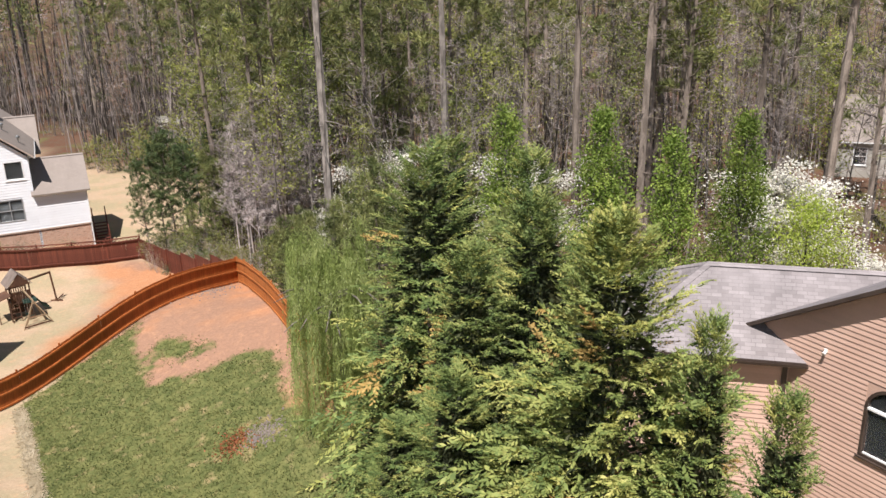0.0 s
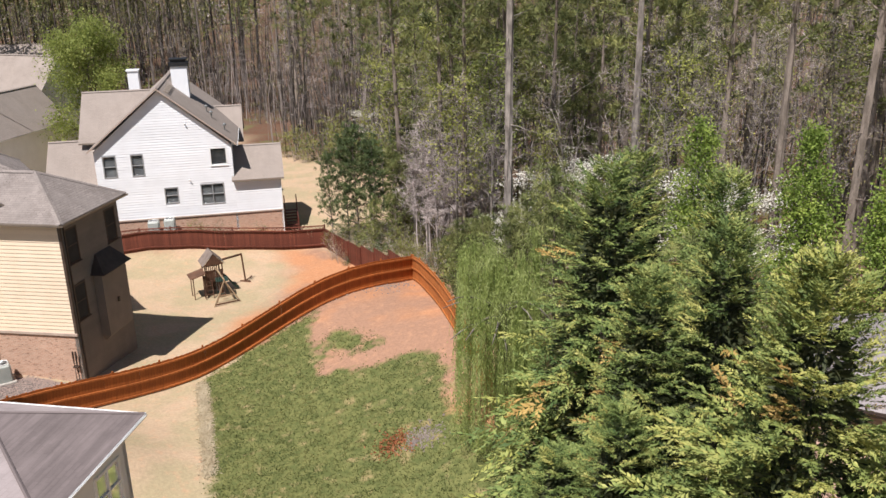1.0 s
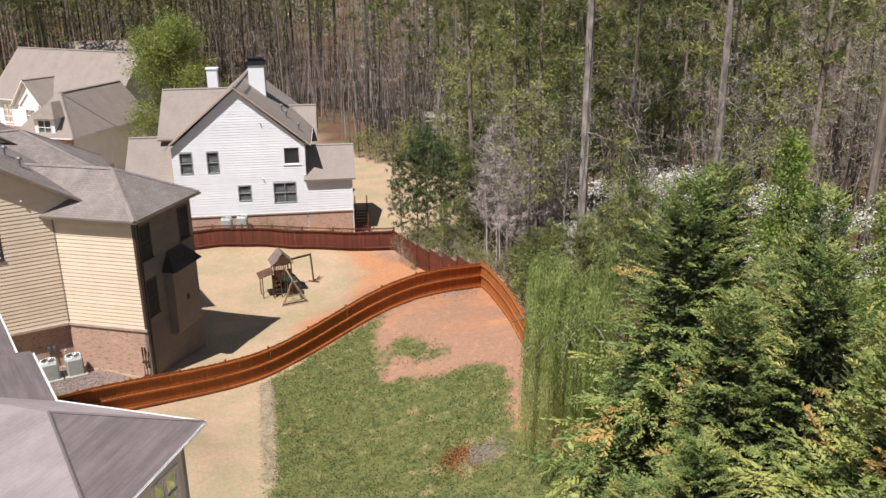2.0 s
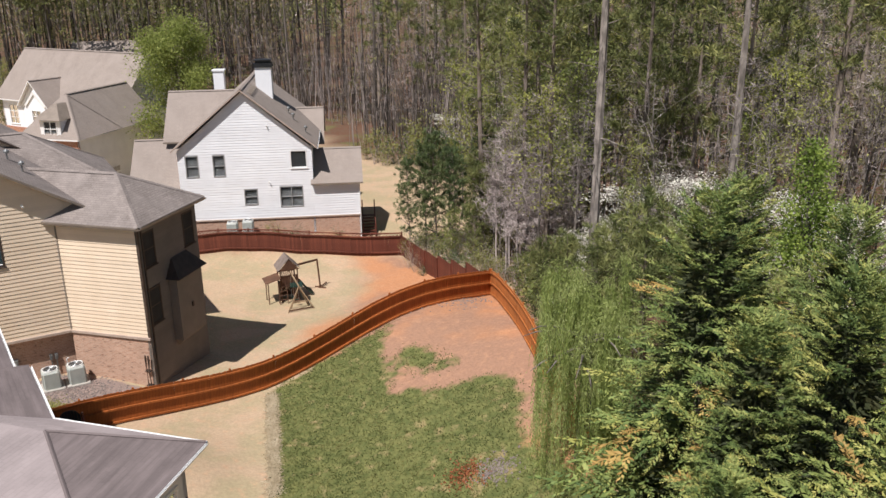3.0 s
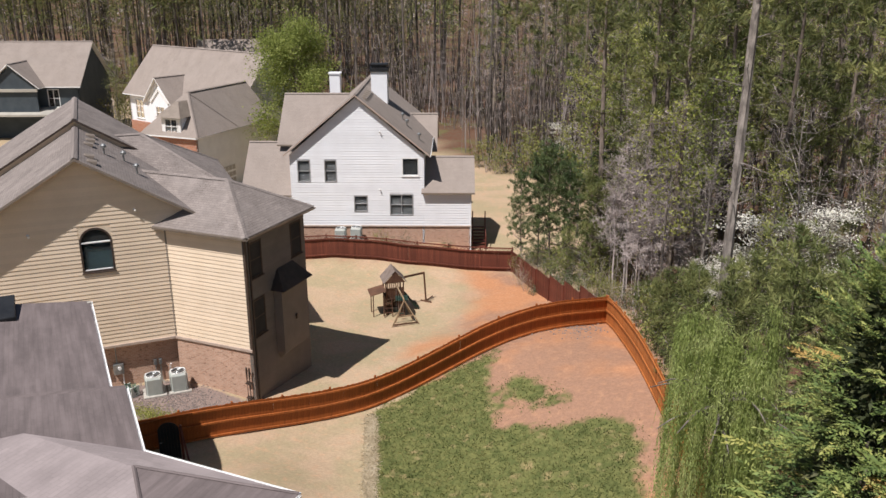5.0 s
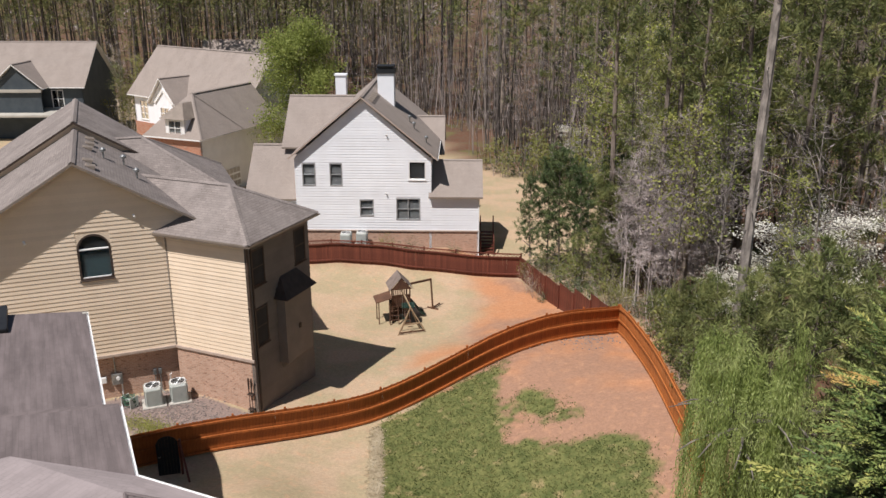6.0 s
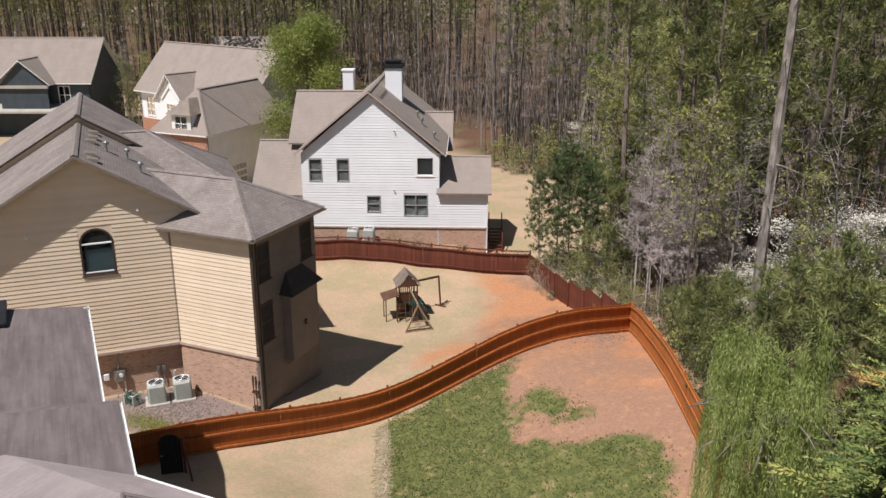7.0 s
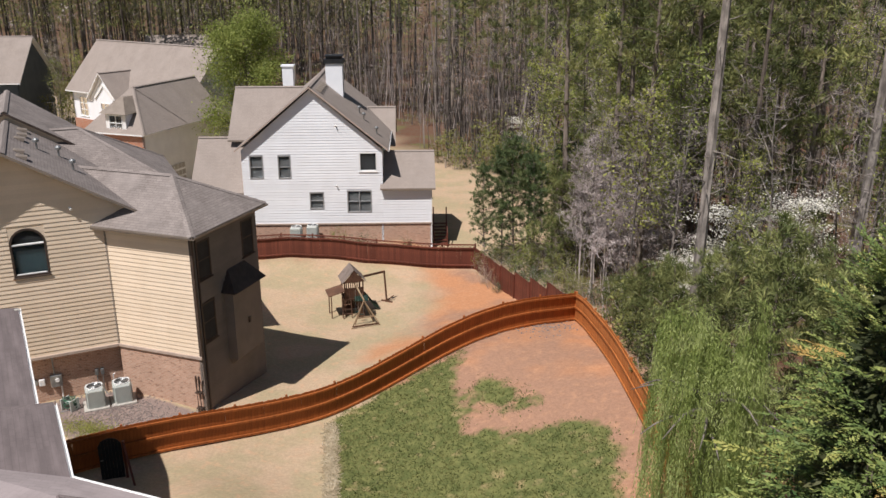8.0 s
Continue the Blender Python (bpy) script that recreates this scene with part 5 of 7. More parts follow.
def willow_meshes(seed, h, wide):
    """Long hanging strands of narrow leaves from an arching crown."""
    rng = np.random.default_rng(seed)
    rods, anchors = [([(0, 0, -0.3), (0.1, 0, h * 0.3), (0.0, 0.1, h * 0.55)], [0.3, 0.24, 0.18])], []
    for k in range(16):
        a = 2 * np.pi * k / 16 + rng.uniform(-0.2, 0.2)
        pts, rad = bough(rng, (0, 0, h * rng.uniform(0.35, 0.55)), (np.cos(a), np.sin(a), 1.3), h * 0.26, 0.08, 5, 0.3, 0.06)
        rods.append((pts, rad))
        anchors += pts[2:]
    # a few limbs of unequal height, each with its own falls of strands
    limbs, falls, each = 13, 6, 33
    la = 2.4 * np.arange(limbs) + rng.uniform(-0.4, 0.4, limbs)
    lr = wide * np.sqrt(np.linspace(0.0, 0.85, limbs))
    lz = h * (1 - 0.2 * (lr / wide) ** 2) * rng.uniform(0.66, 1.0, limbs)
    limb = np.repeat(np.arange(limbs), falls)
    clusters = limbs * falls
    fa, fr = rng.uniform(0, 2 * np.pi, clusters), 0.62 * np.sqrt(rng.random(clusters))
    fx, fy = (lr * np.cos(la))[limb] + fr * np.cos(fa), (lr * np.sin(la))[limb] + fr * np.sin(fa)
    fz = lz[limb] * (1 - 0.12 * (fr / 0.62) ** 2) * rng.uniform(0.86, 1.0, clusters)
    pick = np.repeat(np.arange(clusters), each)
    n = clusters * each
    cx, cy = fx[pick] + rng.normal(0, 0.085, n), fy[pick] + rng.normal(0, 0.085, n)
    phi, r = np.arctan2(cy, cx), np.hypot(cx, cy)
    top = fz[pick] * rng.uniform(0.97, 1.01, n)
    length = np.minimum(rng.uniform(2.2, 6.4, clusters)[pick] * rng.uniform(0.6, 1.35, n) + 3.4 * (r / wide) ** 2, top - 0.15)
    m = 40
    k = np.linspace(0, 1, m)
    sway = rng.normal(0, 0.1, (clusters, 2))[pick] + rng.normal(0, 0.09, (n, 2))
    x = cx[:, None] + np.cos(phi)[:, None] * 0.3 * np.sqrt(k) + sway[:, :1] * k
    y = cy[:, None] + np.sin(phi)[:, None] * 0.3 * np.sqrt(k) + sway[:, 1:] * k
    z = top[:, None] - length[:, None] * k + 0.12 * np.exp(-k * 9)
    base = np.stack([x, y, z], -1).reshape(-1, 3)
    way = unit(np.array([0, 0, -0.9]) + rng.normal(0, 0.22, base.shape))
    v = blades(base, way, unit(np.cross(way, [0, 0, 1.0]) + rng.normal(0, 0.45, base.shape)), rng.uniform(0.11, 0.2, len(base)), rng.uniform(0.018, 0.028, len(base)), 0.04)
    # the arching tops of the limbs
    c = 4200
    which = rng.integers(0, limbs, c)
    a, q = rng.uniform(0, 2 * np.pi, c), 0.75 * np.sqrt(rng.random(c))
    base = np.stack([(lr * np.cos(la))[which] + q * np.cos(a), (lr * np.sin(la))[which] + q * np.sin(a), lz[which] * (1 - 0.14 * (q / 0.75) ** 2) * rng.uniform(0.93, 1.0, c)], 1)
    way = unit(np.stack([np.cos(a), np.sin(a), -1.0 + 0 * a], 1) + rng.normal(0, 0.5, (c, 3)))
    v = np.concatenate([v, blades(base, way, sideways(rng, way), rng.uniform(0.09, 0.16, c), 0.022, 0.05)])
    return bent_rods(rods).mesh("trunk", M_GREYBARK), leaf_mesh("crown", v, M_WILLOW)


def column_meshes(seed, h, wide, material, leaves=13000, foot=0.06, size=0.135):
    """A narrow, dense young tree: upswept limbs and broad leaves in clumps."""
    rng = np.random.default_rng(seed)
    rods = [([(0, 0, -0.3), (0.03, 0.02, h * 0.5), (0, 0, h * 0.97)], [0.12, 0.08, 0.015])]
    clumps = 150
    t = rng.uniform(foot, 0.99, clumps)
    a = rng.uniform(0, 2 * np.pi, clumps)
    prof = wide * np.clip(np.minimum((1.02 - t) ** 0.6, 0.55 + 1.2 * t), 0.08, 1)
    r = prof * np.sqrt(rng.uniform(0.12, 1.0, clumps)) * rng.uniform(0.8, 1.15, clumps)
    c = np.stack([r * np.cos(a), r * np.sin(a), t * h], 1)
    for k in range(0, clumps, 3):
        b = (0, 0, max(c[k][2] - 1.2 - r[k], 0.3))
        rods.append(([b, tuple(c[k] * [0.5, 0.5, 1] - [0, 0, 0.5]), tuple(c[k])], [0.035, 0.025, 0.008]))
    pick = rng.integers(0, clumps, leaves)
    base = c[pick] + rng.normal(0, 1, (leaves, 3)) * (0.16 + 0.2 * prof[pick] / wide)[:, None] * np.array([1, 1, 1.25])
    way = unit(any_way(rng, leaves) + np.array([0, 0, 0.25]) + unit(base * [1, 1, 0]) * 0.5)
    s = rng.uniform(0.7, 1.3, leaves) * size
    return bent_rods(rods, 5).mesh("trunk", M_GREYBARK), leaf_mesh("crown", blades(base, way, sideways(rng, way), s, s * 0.62, 0.06), material)


def crown_meshes(seed, h, wide, material, leaves=9000, bare=0.28, size=0.2, bark=None, limbs=15, clumpy=0.55):
    """A broadleaf tree: trunk, forking limbs, and leaves in loose clumps round their ends."""
    rng = np.random.default_rng(seed)
    lean = rng.normal(0, 0.03, 2)
    top = np.array([lean[0] * h, lean[1] * h, h * 0.85])
    rods, ends = [([(0, 0, -0.3), (lean[0] * h * 0.4, lean[1] * h * 0.4, h * 0.4), tuple(top)], [0.02 * h, 0.014 * h, 0.004 * h])], []
    for k in range(limbs):
        t = bare + (0.95 - bare) * k / limbs
        a = 2.4 * k + rng.uniform(-0.4, 0.4)
        reach = wide * (1 - 0.55 * max(t - 0.45, 0) / 0.55) * rng.uniform(0.75, 1.1)
        pts, rad = bough(rng, tuple(top * t / 0.85 if t < 0.85 else top), (np.cos(a), np.sin(a), 0.55 + t), reach * 1.15, 0.008 * h * (1.1 - t), 5, 0.0, 0.16)
        rods.append((pts, rad))
        ends += pts[2:]
        for j in (2, 3, 4):
            b = a + rng.uniform(-1.3, 1.3)
            p2, r2 = bough(rng, pts[j], (np.cos(b), np.sin(b), 0.5), reach * 0.5, rad[j] * 0.6, 3, 0.0, 0.25)
            rods.append((p2, r2))
            ends += p2[1:]
    ends = np.array(ends)
    pick = rng.integers(0, len(ends), leaves)
    base = ends[pick] + rng.normal(0, clumpy, (leaves, 3)) * [1, 1, 0.7]
    way = unit(any_way(rng, leaves) + [0, 0, -0.1])
    s = rng.uniform(0.7, 1.35, leaves) * size
    return bent_rods(rods, 5).mesh("trunk", bark or M_GREYBARK), leaf_mesh("crown", blades(base, way, sideways(rng, way), s, s * 0.6, 0.06), material)


def bare_meshes(seed, h, buds=None, count=0, bark=None, twigs=5, size=0.12, reach=1.0):
    """A bare tree: trunk, limbs, branches and thin twigs, with buds or first leaves if there are any."""
    rng = np.random.default_rng(seed)
    lean = rng.normal(0, 0.04, 2)
    trunk_pts = [(lean[0] * h * t + rng.normal(0, 0.12) * t, lean[1] * h * t + rng.normal(0, 0.12) * t, h * t * 0.95 - 0.3 * (t == 0)) for t in (0, 0.2, 0.4, 0.6, 0.8, 1.0)]
    r0 = 0.0065 * h + 0.012
    rods, twig, ends = [(trunk_pts, [r0, r0 * 0.85, r0 * 0.7, r0 * 0.5, r0 * 0.3, 0.02])], [], []
    for k in range(15):
        t = 0.3 + 0.68 * k / 15
        i = min(int(t * 5), 4)
        f = t * 5 - i
        start = np.array(trunk_pts[i]) * (1 - f) + np.array(trunk_pts[i + 1]) * f
        a = 2.4 * k + rng.uniform(-0.5, 0.5)
        long = h * rng.uniform(0.13, 0.24) * (1.15 - 0.5 * t) * reach
        pts, rad = bough(rng, tuple(start), (np.cos(a), np.sin(a), rng.uniform(0.5, 1.4) / reach), long, r0 * 0.32 * (1.15 - t) * reach, 4, -0.06, 0.22)
        rods.append((pts, rad))
        for j in (1, 2, 3, 4):
            for _ in range(1):
                p2, r2 = bough(rng, pts[j], any_way(rng, 1)[0] * [1, 1, 0.5] + [0, 0, 0.6], long * 0.45, max(rad[j] * 0.5, 0.012), 2, -0.05, 0.25)
                rods.append((p2, r2))
                ends += p2
                for e in p2[1:]:
                    twig.append(e)
    twig = np.repeat(np.array(twig), 2 * twigs - 1, 0)
    way = unit(any_way(rng, len(twig)) * [1, 1, 0.7] + [0, 0, 0.45])
    long = rng.uniform(0.25, 0.75, len(twig)) * (h / 14)
    tv = blades(twig, way, sideways(rng, way), long, 0.026, 0.04)
    wood = bent_rods(rods, 3).mesh("trunk", bark or M_GREYBARK)
    tw = leaf_mesh("twig_haze", tv, M_TWIG)
    if not count:
        return wood, tw
    ends = np.concatenate([np.array(ends), twig + way * long[:, None] * 0.8])
    pick = rng.integers(0, len(ends), count)
    base = ends[pick] + rng.normal(0, 0.22, (count, 3))
    way = any_way(rng, count)
    s = rng.uniform(0.6, 1.4, count) * size
    return wood, tw, leaf_mesh("crown", blades(base, way, sideways(rng, way), s, s * 0.65, 0.05), buds)


def pine_meshes(seed, h, bare=0.55, wide=3.2, puffs=300, needles=13, size=0.5, material=None, stubs=True, thin=0.14, bark=None, thick=1.0):
    """A tall pine: a bare trunk with a few dead stubs, and a loose crown of needle tufts on upturned boughs."""
    rng = np.random.default_rng(seed)
    lean = rng.normal(0, 0.018, 2)
    spine = lambda t: np.array([lean[0] * h * t + 0.1 * np.sin(3 * t + seed), lean[1] * h * t + 0.1 * np.cos(2.3 * t + seed), h * t])
    r0 = (0.0085 * h + 0.03) * thick
    rods = [([tuple(spine(t) - [0, 0, 0.3 * (t == 0)]) for t in np.linspace(0, 1, 7)], [r0, r0 * 0.9, r0 * 0.82, r0 * 0.7, r0 * 0.52, r0 * 0.3, 0.02])]
    if stubs:
        for k in range(14):
            t, a = rng.uniform(bare * 0.3, bare), rng.uniform(0, 6.28)
            rods.append(bough(rng, tuple(spine(t)), (np.cos(a), np.sin(a), 0.25), rng.uniform(0.5, 2.2), 0.035, 3, 0.0, 0.2))
    tufts = []
    for k in range(30):
        t = bare + (0.97 - bare) * (k / 30) ** 0.85
        a = 2.4 * k + rng.uniform(-0.4, 0.4)
        u = (t - bare) / (1 - bare)
        reach = wide * (0.55 + 0.6 * u if u < 0.45 else 1.25 * (1.02 - u) ** 0.6) * rng.uniform(0.7, 1.15)
        pts, rad = bough(rng, tuple(spine(t)), (np.cos(a), np.sin(a), rng.uniform(0.05, 0.5) + 0.4 * u), reach, 0.06 * (1.15 - u), 4, -0.05, 0.2)
        rods.append((pts, rad))
        tufts += [np.array(p) for p in pts[1:]] + [np.array(pts[-1])] * 2
    tufts = np.array(tufts)
    c = tufts[rng.integers(0, len(tufts), puffs)] + rng.normal(0, 0.3, (puffs, 3)) * [1, 1, 0.55]
    spray = unit(unit(c - spine(bare * 0.9 + 0.05)) * [1, 1, 0.35] + rng.normal(0, 0.35, (puffs, 3)) + [0, 0, 0.55])
    base = np.repeat(c, needles, 0) + np.repeat(spray, needles, 0) * (rng.uniform(0, 0.75, (puffs * needles, 1)) * size)
    way = unit(any_way(rng, len(base)) * 0.85 + np.repeat(spray, needles, 0) * 0.8)
    s = rng.uniform(0.7, 1.2, len(base)) * size
    return bent_rods(rods, 6).mesh("trunk", bark or M_BARK), leaf_mesh("crown", blades(base, way, sideways(rng, way), s, s * thin, 0.04), material or M_PINE)


def dogwood_meshes(seed, h, wide, flowers=1700):
    """A spreading small tree with white flowers in flat layers."""
    rng = np.random.default_rng(seed)
    rods, pads = [([(0, 0, -0.2), (0.1, 0, h * 0.4), (0, 0.1, h * 0.8)], [0.11, 0.08, 0.03])], []
    for k in range(26):
        t, a = rng.uniform(0.3, 0.95), 2.4 * k
        reach = wide * rng.uniform(0.5, 1.0) * (1.15 - 0.5 * t)
        pts, rad = bough(rng, (0, 0, h * t * 0.8), (np.cos(a), np.sin(a), 0.35), reach, 0.03, 4, 0.03, 0.16)
        rods.append((pts, rad))
        pads += [np.array(p) for p in pts[1:]]
    pads = np.array(pads)
    n = flowers
    pick = rng.integers(0, len(pads), n)
    base = pads[pick] + rng.normal(0, 1, (n, 3)) * [0.34, 0.34, 0.07]
    way = unit(any_way(rng, n) * [1, 1, 0.25])
    side = unit(np.cross(way, np.array([0, 0, 1.0]) + rng.normal(0, 0.35, (n, 3))))
    s = rng.uniform(0.06, 0.105, n)
    return bent_rods(rods, 4).mesh("trunk", M_GREYBARK), leaf_mesh("blossom", blades(base, way, side, s, s, 0.05), M_BLOSSOM)


def brush_meshes(seed, h, wide, material, leaves=460, size=0.14):
    """A tangle of thin upright stems with small leaves."""
    rng = np.random.default_rng(seed)
    n = 18
    a, r = rng.uniform(0, 6.28, n), wide * np.sqrt(rng.random(n))
    foot = np.stack([0.5 * r * np.cos(a), 0.5 * r * np.sin(a), 0 * a - 0.1], 1)
    hh = h * rng.uniform(0.45, 1.0, n)
    rods, ends = [], []
    for i in range(n):
        p, q = bough(rng, tuple(foot[i]), (np.cos(a[i]) * 0.25, np.sin(a[i]) * 0.25, 1), hh[i], 0.02, 3, 0.0, 0.14)
        rods.append((p, q))
        ends += p[1:]
        for j in (3,):
            p2, q2 = bough(rng, p[j], any_way(rng, 1)[0] + [0, 0, 0.7], hh[i] * 0.35, 0.012, 2, 0, 0.2)
            rods.append((p2, q2))
            ends += p2[1:]
    ends = np.array(ends)
    pick = rng.integers(0, len(ends), leaves)
    base = ends[pick] + rng.normal(0, 0.2, (leaves, 3))
    way = any_way(rng, leaves)
    s = rng.uniform(0.6, 1.4, leaves) * size
    return bent_rods(rods, 3).mesh("stem_tangle", M_TWIG), leaf_mesh("foliage", blades(base, way, sideways(rng, way), s, s * 0.6, 0.05), material)


def plant(name, meshes, m, label, category, group):
    ob = thing(name, m, label, category, group)
    for me in meshes:
        key = me.name.split(".")[0]
        bit = part(key, me, None, ob)
        if key == "twig_haze":
            tagged(bit, kind="stuff")
    return ob


def stand(x, y, turn, size=1.0, z=None, tall=1.0):
    """A pose on the ground, with a size."""
    g = float(ground_z(x, y)) if z is None else z
    return pose(x, y, g - 0.05, 0, 0, turn) @ Matrix.Diagonal((size, size, size * tall, 1))


class Kind:
    """One sort of tree: the first of each variant is built, the rest are copies of it."""

    def __init__(self, name, variants, label, category, group):
        self.made, self.variants = {}, variants
        self.name, self.label, self.category, self.group = name, label, category, group

    def put(self, k, m):
        k = k % len(self.variants)
        if k not in self.made:
            self.made[k] = plant(self.name, self.variants[k], m, self.label, self.category, self.group)
            return self.made[k]
        ob = copy_thing(self.made[k], Matrix())
        ob.matrix_basis = m
        return ob

# ---- the planting: cypress row, willow, columnar pears, small trees ----
rnd = random.Random(11)
cypresses = Kind("cypress_tree", [cypress_meshes(1, 11.6, 5.5, 520, 15, M_LEYLAND, 0.42), cypress_meshes(2, 11.2, 4.4, 340, 11, None, 0.22), cypress_meshes(3, 10.6, 4.1, 320, 11, None, 0.22), cypress_meshes(4, 8.8, 2.7, 270, 10, None, 0.1)], "dense dark green cypress with golden tips and browned sprays", "tree", "cypress row")
HEIGHTS = (11.6, 11.2, 10.6, 8.8)
for k, x, y, size, top in ((0, 3.9, 17.4, 1.0, 14.6), (1, 2.6, 21.8, 1.0, 13.9), (2, 2.9, 25.6, 1.0, 14.3), (2, 0.3, 29.2, 1.0, 14.1), (1, -0.5, 26.4, 1.08, 14.4), (2, 0.8, 22.4, 0.95, 12.4), (3, 5.5, 15.6, 0.72, 12.9), (3, 6.35, 13.6, 0.75, 12.2), (2, 0.2, 19.8, 0.8, 9.8), (3, -1.4, 21.0, 0.95, 7.6)):
    tall = (top - float(ground_z(x, y))) / HEIGHTS[k] / size
    cypresses.put(k, stand(x, y, 70 * x + 31 * y, size, tall=tall))
willows = Kind("willow_tree", [willow_meshes(5, 9.4, 1.7)], "pale green weeping willow with strands hanging to the ground", "tree", "willow")
willows.put(0, stand(-4.4, 30.2, 20))
pears = Kind("columnar_tree", [column_meshes(21, 11.2, 1.95, M_COLUMN, 12000), column_meshes(22, 11.6, 2.15, M_COLUMN, 13500)], "narrow fresh-green columnar tree in leaf", "tree", "columnar trees")
for k, (x, y, tall) in enumerate(((2.98, 37, 1.0), (7.4, 37, 1.0), (10.7, 37, 0.98), (13.85, 37, 1.04))):
    pears.put(k, stand(x, y, 50 * k, 1.0, tall=tall))
limes = Kind("small_tree", [crown_meshes(31, 8.6, 2.3, M_LIME, 11000, 0.2, 0.115)], "small tree with bright lime-green new leaves", "tree", "lime-green trees")
limes.put(0, stand(16.8, 36.0, 0, 0.85, tall=1.2))
greens = Kind("broadleaf_tree", [crown_meshes(33, 15.0, 5.2, M_GREEN, 30000, 0.15, 0.2, clumpy=0.7)], "round broadleaf tree in fresh green leaf", "tree", "fresh green trees")
greens.put(0, stand(-54.8, 78.0, 0))
saplings = Kind("young_pine", [pine_meshes(41, 8.6, 0.14, 1.3, 330, 22, 0.27, M_PINE_YOUNG, False, 0.13, None, 0.6), pine_meshes(42, 8.2, 0.3, 1.1, 270, 22, 0.27, M_PINE_YOUNG, False, 0.13, None, 0.6), pine_meshes(43, 8.0, 0.42, 1.0, 150, 22, 0.27, M_PINE_YOUNG, True, 0.13, None, 0.6), pine_meshes(44, 7.0, 0.25, 1.1, 190, 20, 0.27, M_PINE_OLIVE, True, 0.13, None, 0.6)], "slender young pine with dark blue-green needles", "tree", "young pines")
for k, x, y, size in ((0, -22.3, 60.2, 0.85), (1, -21.2, 60.4, 1.0), (0, -20.2, 60.0, 1.1), (2, -19.4, 60.6, 1.05), (1, -18.6, 59.6, 1.0), (3, -17.6, 60.6, 1.1), (3, -16.8, 59.0, 1.0), (2, -17.4, 62.4, 1.1), (3, -15.8, 61.0, 1.2), (3, -15.0, 59.2, 1.0), (3, -18.2, 57.6, 0.6), (3, -16.4, 57.2, 0.7)):
    saplings.put(k, stand(x, y, 77 * k + 31 * x, size))
olives = Kind("bushy_pine", [pine_meshes(45, 7.2, 0.08, 1.7, 300, 18, 0.32, M_PINE_OLIVE, False, 0.095, None, 0.8), pine_meshes(46, 5.8, 0.06, 1.5, 240, 18, 0.32, M_PINE_OLIVE, False, 0.095, None, 0.8)], "bushy young pine with long olive needles behind the fence", "tree", "bushy young pines")
for k, (x, y, size) in enumerate(((-7.6, 45.0, 0.55), (-5.6, 42.5, 0.85), (-3.4, 43.6, 0.72), (-8.8, 42.6, 0.62), (-4.4, 39.4, 0.86), (-6.6, 39.4, 0.9), (-1.6, 40.5, 0.85), (-9.9, 46.2, 0.5), (-2.8, 35.6, 1.2), (0.6, 35.0, 1.2), (-10.6, 48.4, 0.35), (-5.0, 36.6, 1.0), (-0.6, 38.0, 0.95), (2.6, 34.4, 1.2), (-3.6, 46.4, 0.66), (-7.4, 42.0, 0.75), (-1.2, 35.2, 1.0), (-9.4, 44.6, 0.48), (-8.2, 41.2, 0.62), (-7.2, 38.4, 0.62), (-10.9, 47.4, 0.36))):
    olives.put(k, stand(x, y, 77 * k, size))
dogwoods = Kind("dogwood_tree", [dogwood_meshes(51, 5.4, 2.9, 6500), dogwood_meshes(52, 6.0, 3.0, 15000)], "spreading dogwood covered in white blossom", "tree", "dogwoods")
for k, (x, y, size) in enumerate(((17.4, 41.5, 1.5), (20.3, 43.0, 1.4), (3.9, 45.0, 1.35), (6.4, 47.0, 1.3), (-5.2, 51.5, 1.2), (-2.6, 53.0, 1.3), (-7.6, 50.6, 0.65), (-10.6, 50.2, 0.36), (22.5, 39.5, 0.9), (-30.0, 93.0, 0.9))):
    dogwoods.put(1 if k == 0 else 0, stand(x, y, 63 * k, size, tall=1.15))

# ---- the woods ----
tall_pines = Kind("pine_tree", [pine_meshes(61, 27, 0.52, 3.8, 260, 13, 0.54, thin=0.125), pine_meshes(62, 29, 0.56, 3.5, 240, 13, 0.54, thin=0.125), pine_meshes(63, 24, 0.3, 3.6, 280, 13, 0.54, thin=0.125), pine_meshes(64, 19, 0.24, 3.0, 240, 13, 0.52, thin=0.125), pine_meshes(65, 26, 0.38, 3.6, 270, 13, 0.54, thin=0.125)], "tall pine with a long bare trunk and dark green crown", "tree", "woodland pines")
grey_pine = Kind("pine_tree", [pine_meshes(66, 29, 0.62, 3.5, 240, 13, 0.54, thin=0.125, bark=M_PALEBARK, thick=1.0)], "tall pine with a pale grey trunk and dead branch stubs", "tree", "woodland pines")
bare_trees = Kind("bare_tree", [bare_meshes(71, 17, None, 0, None, 4), bare_meshes(72, 14, None, 0, None, 6), bare_meshes(73, 20)], "leafless grey woodland tree", "tree", "bare woodland trees")
pale_trees = Kind("bare_tree", [bare_meshes(75, 15, None, 0, M_PALEBARK, 3, reach=1.6), bare_meshes(76, 13, M_YELLOW, 500, M_PALEBARK, 3, 0.13, 1.5)], "pale-barked spreading tree, almost leafless", "tree", "pale bare trees")
budding = Kind("budding_tree", [bare_meshes(81, 16, M_YELLOW, 1750, None, 3, 0.195), bare_meshes(82, 18, M_BUD, 1300, None, 4, 0.13), bare_meshes(83, 13, M_REDBUD, 1100, None, 4, 0.13), bare_meshes(84, 15, M_GREEN, 1750, None, 3, 0.195)], "woodland tree just coming into leaf", "tree", "budding woodland trees")
